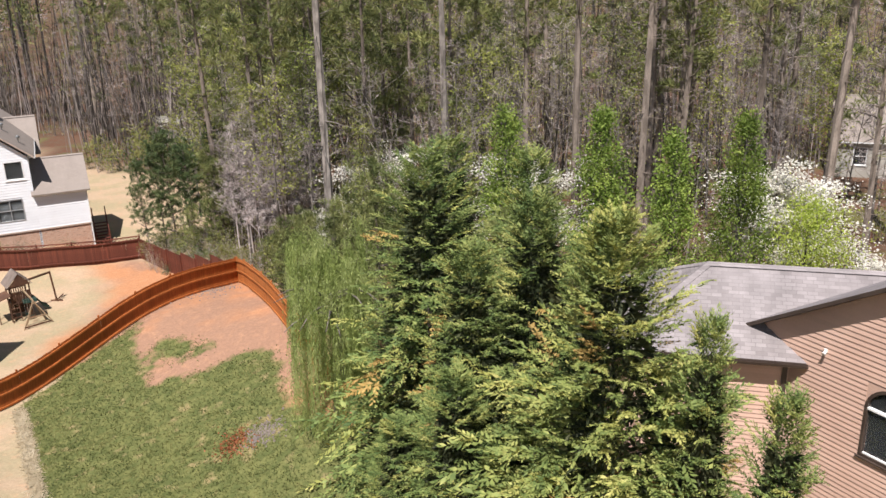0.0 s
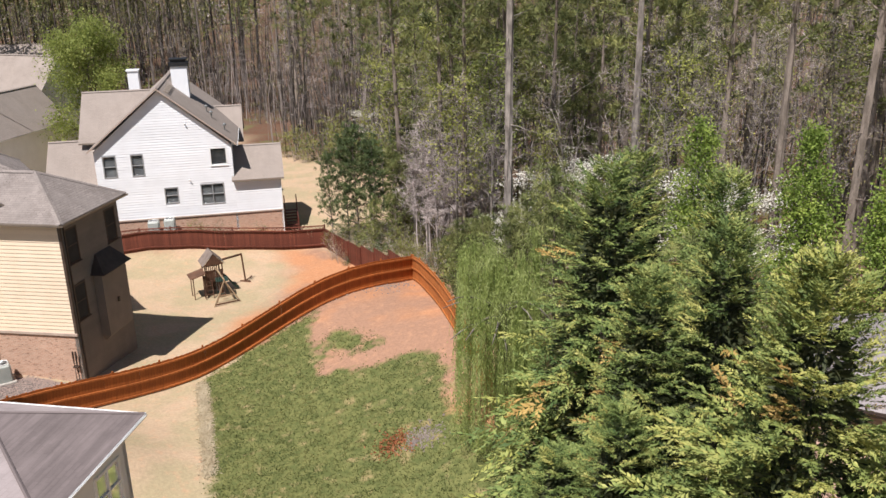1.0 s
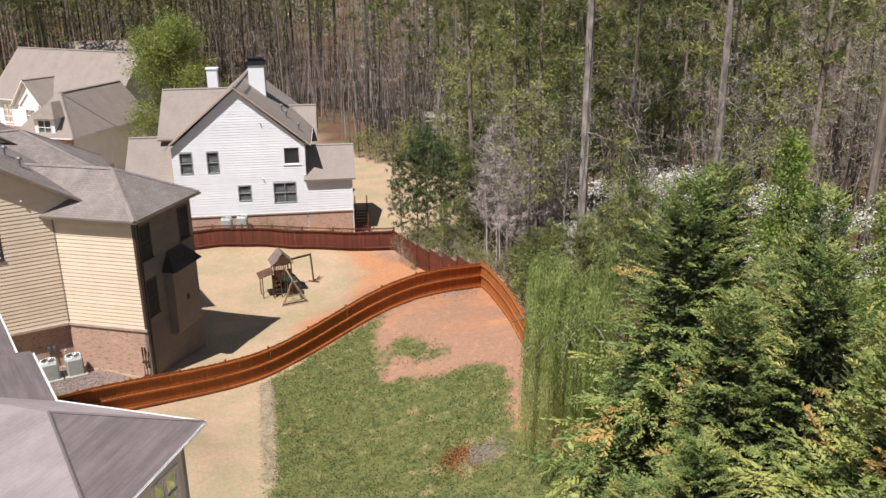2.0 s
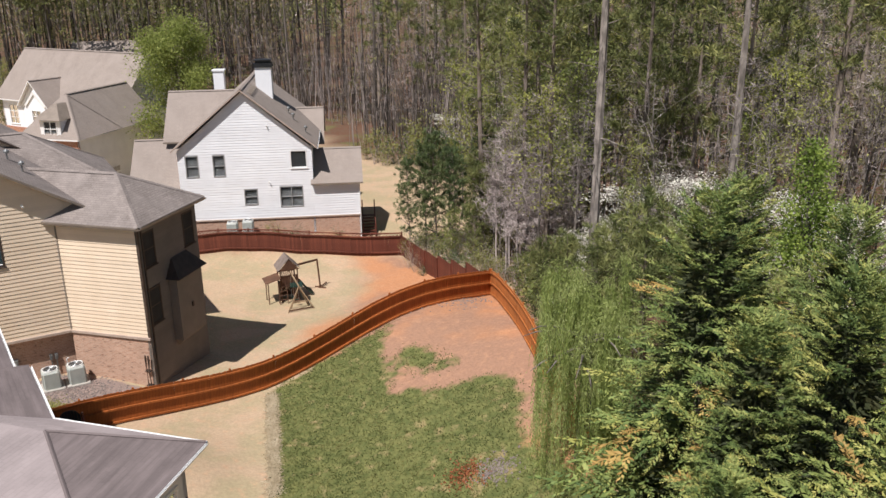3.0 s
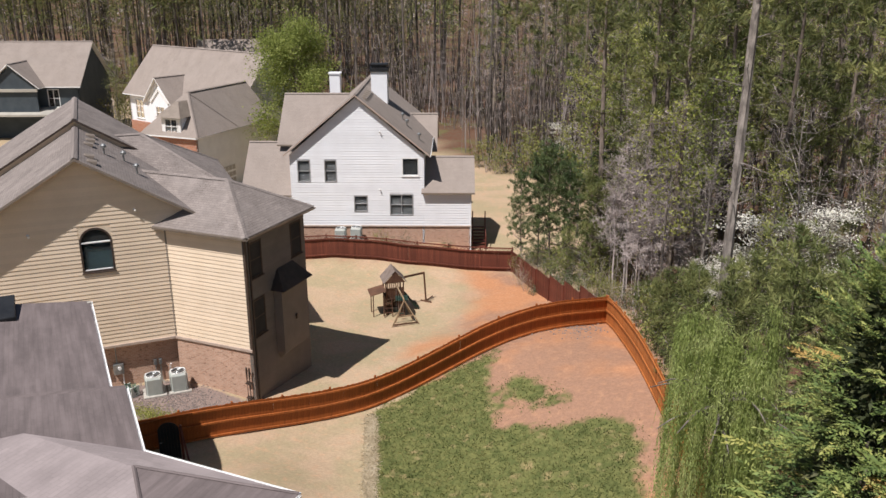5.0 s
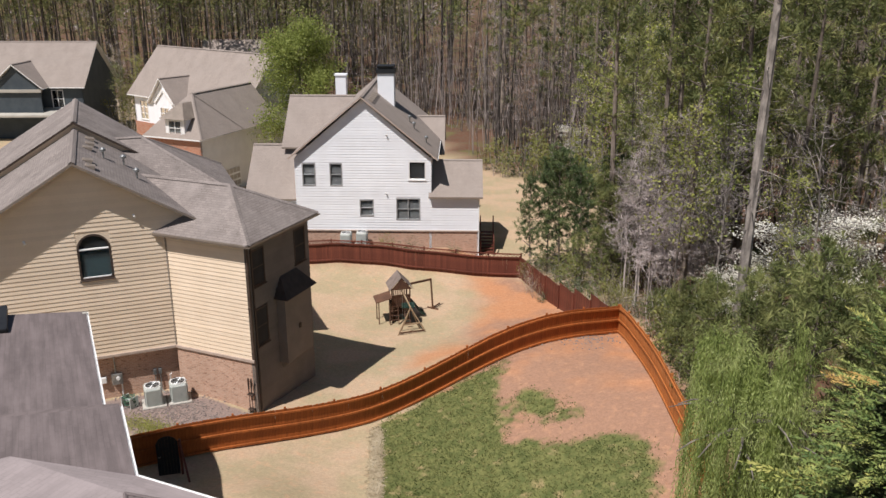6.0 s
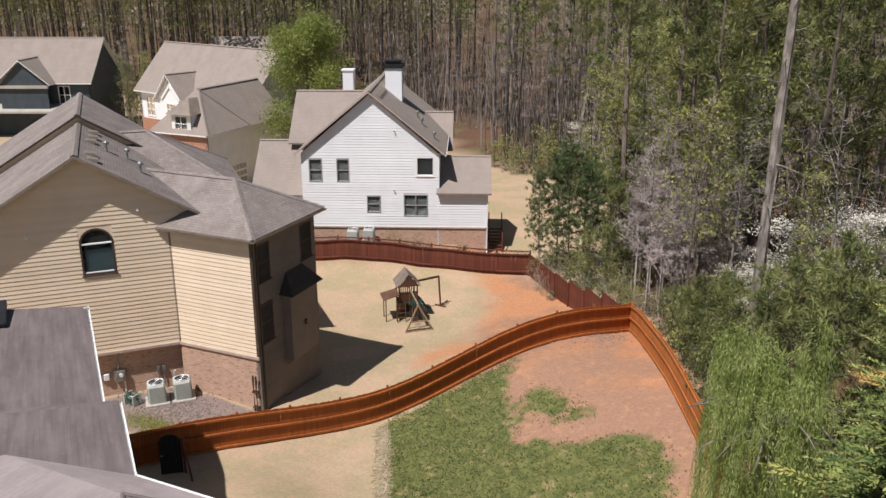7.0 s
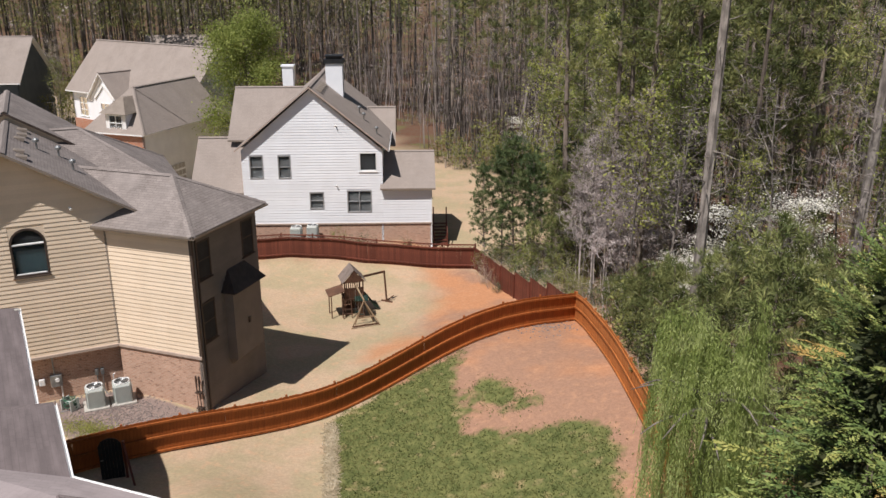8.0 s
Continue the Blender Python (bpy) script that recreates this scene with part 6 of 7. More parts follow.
thicket_trees = Kind("bare_tree", [bare_meshes(77, 8.5, None, 0, M_TWIG, 9), bare_meshes(78, 7.0, None, 0, M_TWIG, 9)], "slim leafless pinkish-grey tree in a dense clump", "tree", "bare clump")
for k, (x, y) in enumerate(((-98.0, 92.0), (-94.5, 90.5), (-91.0, 87.5), (-96.0, 96.0), (-103.0, 98.0))):
    budding.put((2, 1, 3, 0, 1)[k], stand(x, y, 70 * k, 0.62))
thickets = Kind("brush", [brush_meshes(91, 3.2, 1.8, M_BRUSH, 680, 0.17), brush_meshes(92, 2.4, 1.6, M_PINE_YOUNG, 700, 0.15), brush_meshes(93, 4.2, 1.7, M_BUD, 450, 0.1)], "tangled thin-stemmed woodland undergrowth in first leaf", "shrub", "undergrowth")
grey_pine.put(0, stand(-6.4, 45.8, 0, 1.0))
grey_pine.put(0, stand(0.2, 48.2, 130, 0.95))
for k, (x, y, size) in enumerate(((8.1, 48.0, 1.0), (11.7, 47.2, 0.95), (18.6, 48.5, 1.0), (22.0, 46.0, 1.05), (-10.4, 52.5, 0.85), (14.0, 55.0, 1.0), (-13.0, 62.0, 0.9))):
    tall_pines.put(k % 2, stand(x, y, 40 * k, size))
for k, (x, y, size) in enumerate(((-12.6, 54.6, 0.6), (-11.4, 55.6, 0.66), (-13.6, 56.0, 0.62), (-10.0, 54.4, 0.6), (-14.6, 57.4, 0.6), (-8.8, 55.6, 0.72), (-12.0, 58.0, 0.75), (-11.0, 53.6, 0.5), (-13.4, 58.4, 0.7), (-9.4, 57.4, 0.7))):
    bare_trees.put(k, stand(x, y, 51 * k, size * 0.9))
for k, (x, y) in enumerate(((-12.4, 53.4), (-11.4, 52.8), (-13.4, 54.6), (-10.4, 53.2), (-14.4, 56.0), (-11.6, 54.2), (-12.8, 56.0), (-9.6, 53.2), (-13.8, 57.2), (-10.6, 55.0), (-15.2, 58.2), (-12.0, 57.0), (-8.8, 54.4), (-9.8, 56.6))):
    thicket_trees.put(k, stand(x, y, 67 * k, 0.8 + 0.07 * (k % 5)))
for k, (x, y, size) in enumerate(((-3.4, 48.0, 0.85), (2.6, 46.6, 0.95), (1.0, 49.6, 0.9), (5.0, 50.5, 0.9), (-8.6, 52.0, 0.8), (-14.6, 61.5, 0.8))):
    pale_trees.put(k, stand(x, y, 51 * k, size))

# leafing trees in front of the young pines, and low-crowned pines behind the dogwoods
for k, (x, y, size) in enumerate(((-16.0, 63.0, 0.8), (-13.5, 60.5, 0.7), (-18.5, 65.0, 0.85), (-11.5, 62.0, 0.9), (-15.0, 67.0, 1.0), (-20.5, 68.0, 0.9), (-9.5, 59.0, 0.85), (-12.5, 65.5, 1.0), (-5.0, 49.5, 0.62), (2.0, 52.5, 0.7), (-9.0, 64.0, 1.0))):
    budding.put(0 if k % 3 else 3, stand(x, y, 83 * k, size))
for k, (x, y, size) in enumerate(((-5.2, 56.0, 0.9), (-2.0, 58.5, 1.0), (-8.2, 60.5, 0.95), (-4.2, 62.5, 1.05), (0.6, 56.5, 0.9), (3.2, 60.0, 1.0), (-11.0, 68.0, 1.0), (-6.5, 67.0, 1.1), (6.0, 58.0, 1.0), (12.0, 60.0, 1.05), (18.0, 62.0, 1.0), (24.0, 58.0, 1.05), (9.0, 68.0, 1.1), (16.0, 70.0, 1.1), (28.0, 66.0, 1.1))):
    tall_pines.put(2 + k % 2 if k < 8 else 4, stand(x, y, 57 * k, size))
for k, (x, y, size) in enumerate(((-92.0, 88.0, 1.4), (-88.5, 86.5, 1.2), (-95.0, 92.5, 1.5), (-99.0, 95.0, 1.6), (-90.0, 92.0, 1.5), (-86.5, 90.0, 1.3), (-103.0, 100.0, 1.7))):
    thickets.put(k % 2 * 2, stand(x, y, 57 * k, size))


def spread(rng, count, far, near=0.0, gap=1.7, low=-34, high=64):
    """Places under the trees, no nearer to one another than the gap, thinning with distance."""
    got, tries = [], 0
    while len(got) < count and tries < 30 * count:
        tries += 1
        a, r = radians(rng.uniform(low, high)), math.sqrt(rng.uniform(near**2, far**2)) if near else far * math.sqrt(rng.random())
        x, y = -2 - math.sin(a) * r, 6 + math.cos(a) * r
        if float(woods_floor(np.array(x), np.array(y))) < 0.9 or (-62 < x < -44 and y < 108):
            continue
        if abs(x - 36) < 9 and abs(y - 67) < 8 or (x > -110 and x < -70 and 110 < y < 142 and rng.random() < 0.6):
            continue
        if x > -1 and y < 43.5 and not gap < 1.2:
            continue
        if all((x - u) ** 2 + (y - v) ** 2 > gap * gap for u, v in got):
            got.append((x, y))
    return got


wood_rng = random.Random(77)
for k, (x, y) in enumerate(spread(wood_rng, 165, 112, 46, 2.6)):
    u, west, east = wood_rng.random(), x < -0.55 * (y - 30), x > -2
    turn, size = wood_rng.uniform(0, 360), wood_rng.uniform(0.82, 1.12)
    if u < (0.5 if west else 0.3 if east else 0.5 if y > 58 else 0.12):
        tall_pines.put(wood_rng.choice((0, 1, 4, 4) if west else (0, 1, 4) if east else (2, 2, 3, 4, 4)), stand(x, y, turn, size))
    elif u < (0.86 if west else 0.58 if east else 0.52):
        (pale_trees if east and k % 2 else bare_trees).put(k // 2, stand(x, y, turn, size))
    else:
        budding.put(k if west else wood_rng.choice((0, 0, 3, 1)), stand(x, y, turn, size))
for k, (x, y) in enumerate(spread(wood_rng, 80, 90, 34, 1.15)):
    thickets.put(wood_rng.randrange(3), stand(x, y, wood_rng.uniform(0, 360), wood_rng.uniform(0.6, 1.15)))


def far_woods():
    """The thin stems, twigs and first leaves that fill the woods, and all the trees past the near ones: beyond counting, so joined."""
    rng, py = np.random.default_rng(9), random.Random(9)
    wood, pale = Shape(), Shape()
    bits = {"needles": [], "twig_haze": [], "young_leaves": [], "brown_leaves": []}

    def tufts(key, c, spread_xyz, each, size, thin):
        base = np.repeat(c, each, 0) + rng.normal(0, 1, (len(c) * each, 3)) * spread_xyz
        way = unit(any_way(rng, len(base)) + [0, 0, 0.25])
        s = rng.uniform(0.6, 1.3, len(base)) * size
        bits[key].append(blades(base, way, sideways(rng, way), s, s * thin, 0.05))

    for x, y in spread(py, 500, 150, 54, 1.2) + spread(py, 240, 200, 112, 1.4, 28, 62):
        g, h = float(ground_z(x, y)), py.uniform(7, 19)
        r, lx, ly = h * 0.0055 + 0.01, py.gauss(0, 0.06) * h, py.gauss(0, 0.06) * h
        wood.tube([(x, y, g - 0.2), (x + lx * 0.4 + py.gauss(0, 0.25), y + ly * 0.4, g + h * 0.5), (x + lx, y + ly, g + h)], [r, r * 0.75, 0.012], 3)
        top = np.array([[x + lx * t, y + ly * t, g + h * t] for t in (0.35, 0.5, 0.62, 0.74, 0.86, 0.96)])
        tufts("twig_haze", top, [0.95, 0.95, 0.7], 11, 1.05, 0.028)
        for t in (0.34, 0.45, 0.56, 0.67, 0.78):
            a, n = py.uniform(0, 6.28), py.uniform(0.06, 0.14) * h
            p = (x + lx * t, y + ly * t, g + h * t)
            wood.tube([p, (p[0] + n * math.cos(a), p[1] + n * math.sin(a), p[2] + n * py.uniform(0.4, 1.3))], [r * 0.4, 0.012], 3)
        if py.random() < 0.36:
            tufts(py.choice(("young_leaves", "young_leaves", "brown_leaves")), top[2:], [0.7, 0.7, 0.55], py.randint(14, 34), 0.18, 0.6)
    for x, y in spread(py, 250, 225, 96, 2.6) + spread(py, 190, 250, 118, 2.4, 28, 62):
        g, h = float(ground_z(x, y)), py.uniform(22, 32)
        r = h * 0.008
        lx, ly = py.gauss(0, 0.02) * h, py.gauss(0, 0.02) * h
        wood.tube([(x, y, g - 0.2), (x + lx * 0.5, y + ly * 0.5, g + h * 0.5), (x + lx, y + ly, g + h)], [r, r * 0.7, 0.03], 4)
        if py.random() < 0.8:
            c = np.array([[x + lx, y + ly, g] + rng.normal(0, 1, 3) * [1.7, 1.7, 0] + [0, 0, h * rng.uniform(py.uniform(0.2, 0.5), 1.0)] for _ in range(34)])
            tufts("needles", c, [0.42, 0.42, 0.22], 10, 0.8, 0.16)
            # extra tufts near the top, mostly out of view, added to shade the stems
            tufts("needles", c[:12] * [1, 1, 0] + [0, 0, g + 0.86 * h] + rng.normal(0, 1, (12, 3)) * [0.6, 0.6, 2.2], [0.6, 0.6, 0.4], 8, 1.2, 0.36)
        else:
            c = np.array([[x + lx, y + ly, g] + rng.normal(0, 1, 3) * [2.0, 2.0, 0] + [0, 0, h * rng.uniform(0.3, 1.0)] for _ in range(26)])
            tufts("twig_haze", c, [0.7, 0.7, 0.7], 7, 1.3, 0.035)
            tufts(py.choice(("young_leaves", "brown_leaves", "brown_leaves")), c, [0.8, 0.8, 0.6], 4, 0.32, 0.6)
    # the last trees before the horizon
    for x, y in spread(py, 460, 430, 230, 5.0, -36, 66):
        g, h = float(ground_z(x, y)), py.uniform(17, 27)
        wood.tube([(x, y, g - 0.2), (x, y, g + h)], [0.25, 0.08], 3)
        c = np.array([[x, y, g + h * rng.uniform(0.12, 1.0)] + rng.normal(0, 1, 3) * [2.4, 2.4, 0] for _ in range(11)])
        tufts(py.choice(("needles", "needles", "twig_haze")), c, [1.0, 1.0, 0.7], 8, 1.7, 0.3)
    # unseen needle tufts without trunks, added high up to shade the woods
    for x, y in spread(py, 150, 120, 62, 2.4, 26, 64) + spread(py, 120, 190, 112, 3.0, 30, 64):
        g = float(ground_z(x, y))
        c = np.array([[x, y, g] + rng.normal(0, 1, 3) * [1.8, 1.8, 0] + [0, 0, rng.uniform(18, 27)] for _ in range(12)])
        tufts("needles", c, [0.7, 0.7, 0.35], 17, 1.15, 0.36)
    # slender stems, close together
    for x, y in spread(py, 520, 135, 84, 0.5, 16, 44) + spread(py, 400, 110, 56, 0.6, -30, 20):
        g, h = float(ground_z(x, y)), py.uniform(5, 15)
        r, lx, ly = py.uniform(0.025, 0.085), py.gauss(0, 0.09) * h, py.gauss(0, 0.09) * h
        (wood if py.random() < 0.78 else pale).tube([(x, y, g - 0.2), (x + lx * 0.4 + py.gauss(0, 0.35), y + ly * 0.4, g + h * 0.5), (x + lx, y + ly, g + h)], [r, r * 0.75, 0.01], 3)
        if py.random() < 0.5:
            tufts("twig_haze", np.array([[x + lx * t, y + ly * t, g + h * t] for t in (0.45, 0.65, 0.85)]), [0.55, 0.55, 0.5], 8, 0.9, 0.028)
    # low growth over the forest floor
    for x, y in spread(py, 700, 140, 40, 0.8):
        g, h = float(ground_z(x, y)), py.uniform(0.6, 3.2)
        c = np.array([[x, y, g + h * t] for t in (0.25, 0.6, 0.9)])
        tufts("twig_haze", c, [0.7, 0.7, 0.35], 14, 0.8, 0.03)
        tufts(py.choice(("young_leaves", "brown_leaves", "needles")), c, [0.7, 0.7, 0.35], 9, 0.22, 0.5)
    woods = thing("woods", pose(-20, 120, 0), "mixed spring woods of thin grey trunks, pines and brush", "woods", kind="stuff")
    tagged(part("trunks", wood, M_WOODBARK, woods, m=Matrix()), kind="stuff")
    tagged(part("slim_stems", pale, M_TWIG, woods, m=Matrix()), kind="stuff")
    for key, material in (("needles", M_PINE), ("twig_haze", M_TWIG), ("young_leaves", M_YELLOW), ("brown_leaves", M_BUD)):
        tagged(part(key, leaf_mesh(key, np.concatenate(bits[key]), material), None, woods, m=Matrix()), kind="stuff")


far_woods()


def lawn_cover():
    """Low weeds over the green part of the yard, and straw along its edge."""
    rng = np.random.default_rng(15)
    n = 46000
    x, y = rng.uniform(-21.5, -1.5, n), rng.uniform(23, 43, n)
    d = np.maximum(inside(LAWN, x, y) + rng.normal(0, 0.25, n), inside(TUFT, x, y) + 0.5 - rng.uniform(0.0, 1.5, n))
    ok = d > 0.05
    x, y = x[ok], y[ok]
    each = 2
    base = np.repeat(np.stack([x, y, ground_z(x, y) + 0.005], 1), each, 0)
    base[:, :2] += rng.normal(0, 0.05, (len(base), 2))
    way = unit(any_way(rng, len(base)) * [1, 1, 0.3] + [0, 0, 0.55])
    s = rng.uniform(0.05, 0.12, len(base))
    ob = new("ground_cover", leaf_mesh("ground_cover", blades(base, way, sideways(rng, way), s, s * 0.45, 0.05), M_GRASS))
    tagged(ob, "low weedy green ground cover over the yard", "ground cover", kind="stuff")
    n = 5000
    t = rng.random(n)
    x = -21.0 + 4.6 * t + rng.normal(0, 0.14, n)
    y = 36.2 - 8.0 * t + rng.normal(0, 0.12, n)
    base = np.stack([x, y, ground_z(x, y)], 1)
    way = unit(any_way(rng, n) * [1, 1, 0.1] + [0, 0, 0.04])
    base[:, 2] += 0.03
    ob = new("dry_grass", leaf_mesh("dry_grass", blades(base, way, unit(np.cross(way, [0, 0, 1.0]) + rng.normal(0, 0.2, (n, 3))), rng.uniform(0.1, 0.28, n), 0.04, 0.02), M_STRAW))
    tagged(ob, "strip of pale dry grass along the weedy lawn", "grass", kind="stuff")


lawn_cover()

# ---- play set in the garden next door ----


def play_set():
    gz = float(ground_z(-27.0, 49.9))
    base = pose(-27.3, 49.7, gz, 0, 0, 40) @ Matrix.Diagonal((0.76, 0.76, 0.95, 1))
    ob = thing("play_set", base, "weathered wooden play tower with swing beams and a slide", "play set")
    for x in (-0.75, 0.75):
        for y in (-0.7, 0.7):
            part("post", Shape().box(x - 0.05, x + 0.05, y - 0.05, y + 0.05, -0.1, 2.45, bevel=0.01), M_PLAYWOOD, ob)
    part("deck", Shape().box(-0.8, 0.8, -0.75, 0.75, 1.15, 1.24), M_PLAYWOOD, ob)
    for k in range(9):
        x = -0.72 + 0.18 * k
        if abs(x) > 0.3 or k % 2:
            part("rail_slat", Shape().box(x - 0.04, x + 0.04, -0.74, -0.71, 1.24, 1.95), M_PLAYWOOD, ob)
        part("rail_slat", Shape().box(x - 0.04, x + 0.04, 0.71, 0.74, 1.24, 1.95), M_PLAYWOOD, ob)
    for y in (-0.74, 0.74):
        part("rail", Shape().box(-0.8, 0.8, y - 0.03, y + 0.03, 1.9, 1.99), M_PLAYWOOD, ob)
    for e in (-1, 1):
        for k in range(6):
            a, b = k / 6, (k + 0.94) / 6
            s = Shape()
            p = lambda t, y: (e * (1.0 - 1.0 * t), y, 2.4 + 0.85 * t)
            s.prism([p(a, -1.0), p(a, 1.0), p(b, 1.0), p(b, -1.0)][:: -e], [(c[0], c[1], c[2] + 0.03) for c in (p(a, -1.0), p(a, 1.0), p(b, 1.0), p(b, -1.0))][:: -e])
            part("roof_plank", s, M_PLAYROOF, ob)
    part("gable_board", Shape().prism([(-0.9, -0.96, 2.42), (0.9, -0.96, 2.42), (0, -0.96, 3.18)], [(-0.9, -0.93, 2.42), (0.9, -0.93, 2.42), (0, -0.93, 3.18)]), M_PLAYWOOD, ob)
    part("gable_board", Shape().prism([(-0.9, 0.93, 2.42), (0.9, 0.93, 2.42), (0, 0.93, 3.18)], [(-0.9, 0.96, 2.42), (0.9, 0.96, 2.42), (0, 0.96, 3.18)]), M_PLAYWOOD, ob)
    # side porch
    for x, y in ((-1.9, -0.8), (-1.9, 0.4), (-1.0, -0.8)):
        part("post", Shape().box(x - 0.04, x + 0.04, y - 0.04, y + 0.04, -0.1, 1.6), M_PLAYWOOD, ob)
    part("porch_roof", Shape().prism([(-2.15, -1.0, 1.58), (-0.8, -1.0, 1.85), (-0.8, 0.7, 1.85), (-2.15, 0.7, 1.58)], [(-2.15, -1.0, 1.63), (-0.8, -1.0, 1.9), (-0.8, 0.7, 1.9), (-2.15, 0.7, 1.63)]), M_PLAYWOOD, ob)
    for z in (0.3, 0.6, 0.9):
        part("rung", Shape().tube([(-1.0, -1.1 + 0.3 * z, z), (-0.3, -1.1 + 0.3 * z, z)], 0.03, 6), M_PLAYWOOD, ob)
    for x in (-1.0, -0.3):
        part("ladder_side", Shape().beam((x, -1.15, 0), (x, -0.72, 1.3), 0.05, 0.09), M_PLAYWOOD, ob)
    part("climbing_wall", Shape().prism([(0.2, -1.2, 0), (0.75, -1.2, 0), (0.75, -0.72, 1.25), (0.2, -0.72, 1.25)], [(0.2, -1.17, 0.03), (0.75, -1.17, 0.03), (0.75, -0.69, 1.28), (0.2, -0.69, 1.28)]), M_PLAYWOOD, ob)
    # swing beam towards the fence, with its A-frame
    end = (0.35, -3.0, 1.75)
    part("swing_beam", Shape().beam((0.05, -0.6, 2.3), end, 0.08, 0.12), M_PLAYLIGHT, ob, "bleached sloping swing beam")
    for foot in ((-0.85, -3.5, 0), (1.55, -3.4, 0), (-0.4, -2.6, 0), (1.2, -2.5, 0)):
        part("leg", Shape().beam(foot, end, 0.08, 0.08), M_PLAYLIGHT, ob)
    part("crossbar", Shape().beam((-0.4, -3.3, 0.7), (1.1, -3.2, 0.7), 0.05, 0.1), M_PLAYLIGHT, ob)
    part("ground_bar", Shape().beam((-0.75, -3.46, 0.2), (1.4, -3.36, 0.2), 0.06, 0.1), M_PLAYWOOD, ob)
    for t in (0.35, 0.62):
        x, y, top = 0.05 + 0.3 * t, -0.6 - 2.4 * t, 2.3 - 0.55 * t
        sw = part("swing", Shape().box(x - 0.22, x + 0.22, y - 0.09, y + 0.09, 0.5, 0.54, bevel=0.01), M_PLASTIC, ob, "dark green swing seat")
        for e in (-0.2, 0.2):
            part("chain", Shape().tube([(x + e, y, 0.52), (x + e * 0.9, y, top)], 0.012, 5), M_METAL, sw)
    # boarded lower walls of the tower
    for k in range(8):
        x = -0.7 + 0.2 * k
        part("wall_board", Shape().box(x - 0.095, x + 0.095, 0.66, 0.69, 0.1, 1.2), M_PLAYWOOD, ob)
        part("wall_board", Shape().box(-0.72, -0.69, 0.875 * x - 0.085, 0.875 * x + 0.085, 0.1, 1.2), M_PLAYWOOD, ob)
        part("wall_board", Shape().box(x - 0.095, x + 0.095, -0.7, -0.68, 1.26, 1.9), M_PLAYWOOD, ob)
    # slide
    s = Shape()
    for k in range(8):
        a, b = k / 8, (k + 1) / 8
        h = lambda t: 1.2 - 1.05 * t + 0.1 * math.sin(math.pi * 2 * t)
        x = lambda t: 0.8 + 1.35 * t
        s.prism([(x(a), -0.1, h(a)), (x(b), -0.1, h(b)), (x(b), 0.45, h(b)), (x(a), 0.45, h(a))], [(x(a), -0.1, h(a) + 0.03), (x(b), -0.1, h(b) + 0.03), (x(b), 0.45, h(b) + 0.03), (x(a), 0.45, h(a) + 0.03)])
        for y in (-0.14, 0.45):
            s.prism([(x(a), y, h(a)), (x(b), y, h(b)), (x(b), y + 0.04, h(b)), (x(a), y + 0.04, h(a))], [(x(a), y, h(a) + 0.2), (x(b), y, h(b) + 0.2), (x(b), y + 0.04, h(b) + 0.2), (x(a), y + 0.04, h(a) + 0.2)])
    part("slide", s, M_PLASTIC, ob, "dark green plastic slide")
    # second beam to a post
    part("swing_beam", Shape().beam((0.7, 0.5, 2.3), (3.05, 1.3, 2.3), 0.09, 0.14), M_PLAYWOOD, ob)
    part("leg", Shape().beam((3.2, 1.4, 0), (3.0, 1.28, 2.3), 0.11, 0.11), M_PLAYWOOD, ob)
    part("foot_brace", Shape().beam((2.8, 1.75, 0.1), (3.6, 1.05, 0.1), 0.08, 0.1), M_PLAYWOOD, ob)
    part("foot_brace", Shape().beam((3.15, 1.35, 0.12), (3.85, 1.55, 0.4), 0.06, 0.08), M_PLAYWOOD, ob)
    part("awning", Shape().prism([(-0.1, -1.5, 1.28), (0.95, -1.75, 1.28), (1.1, -0.7, 1.36), (0.0, -0.7, 1.36)], [(-0.1, -1.5, 1.31), (0.95, -1.75, 1.31), (1.1, -0.7, 1.39), (0.0, -0.7, 1.39)]), M_PLASTIC, ob, "dark green canvas awning")


play_set()

# ---- air conditioners, meters and pipes ----


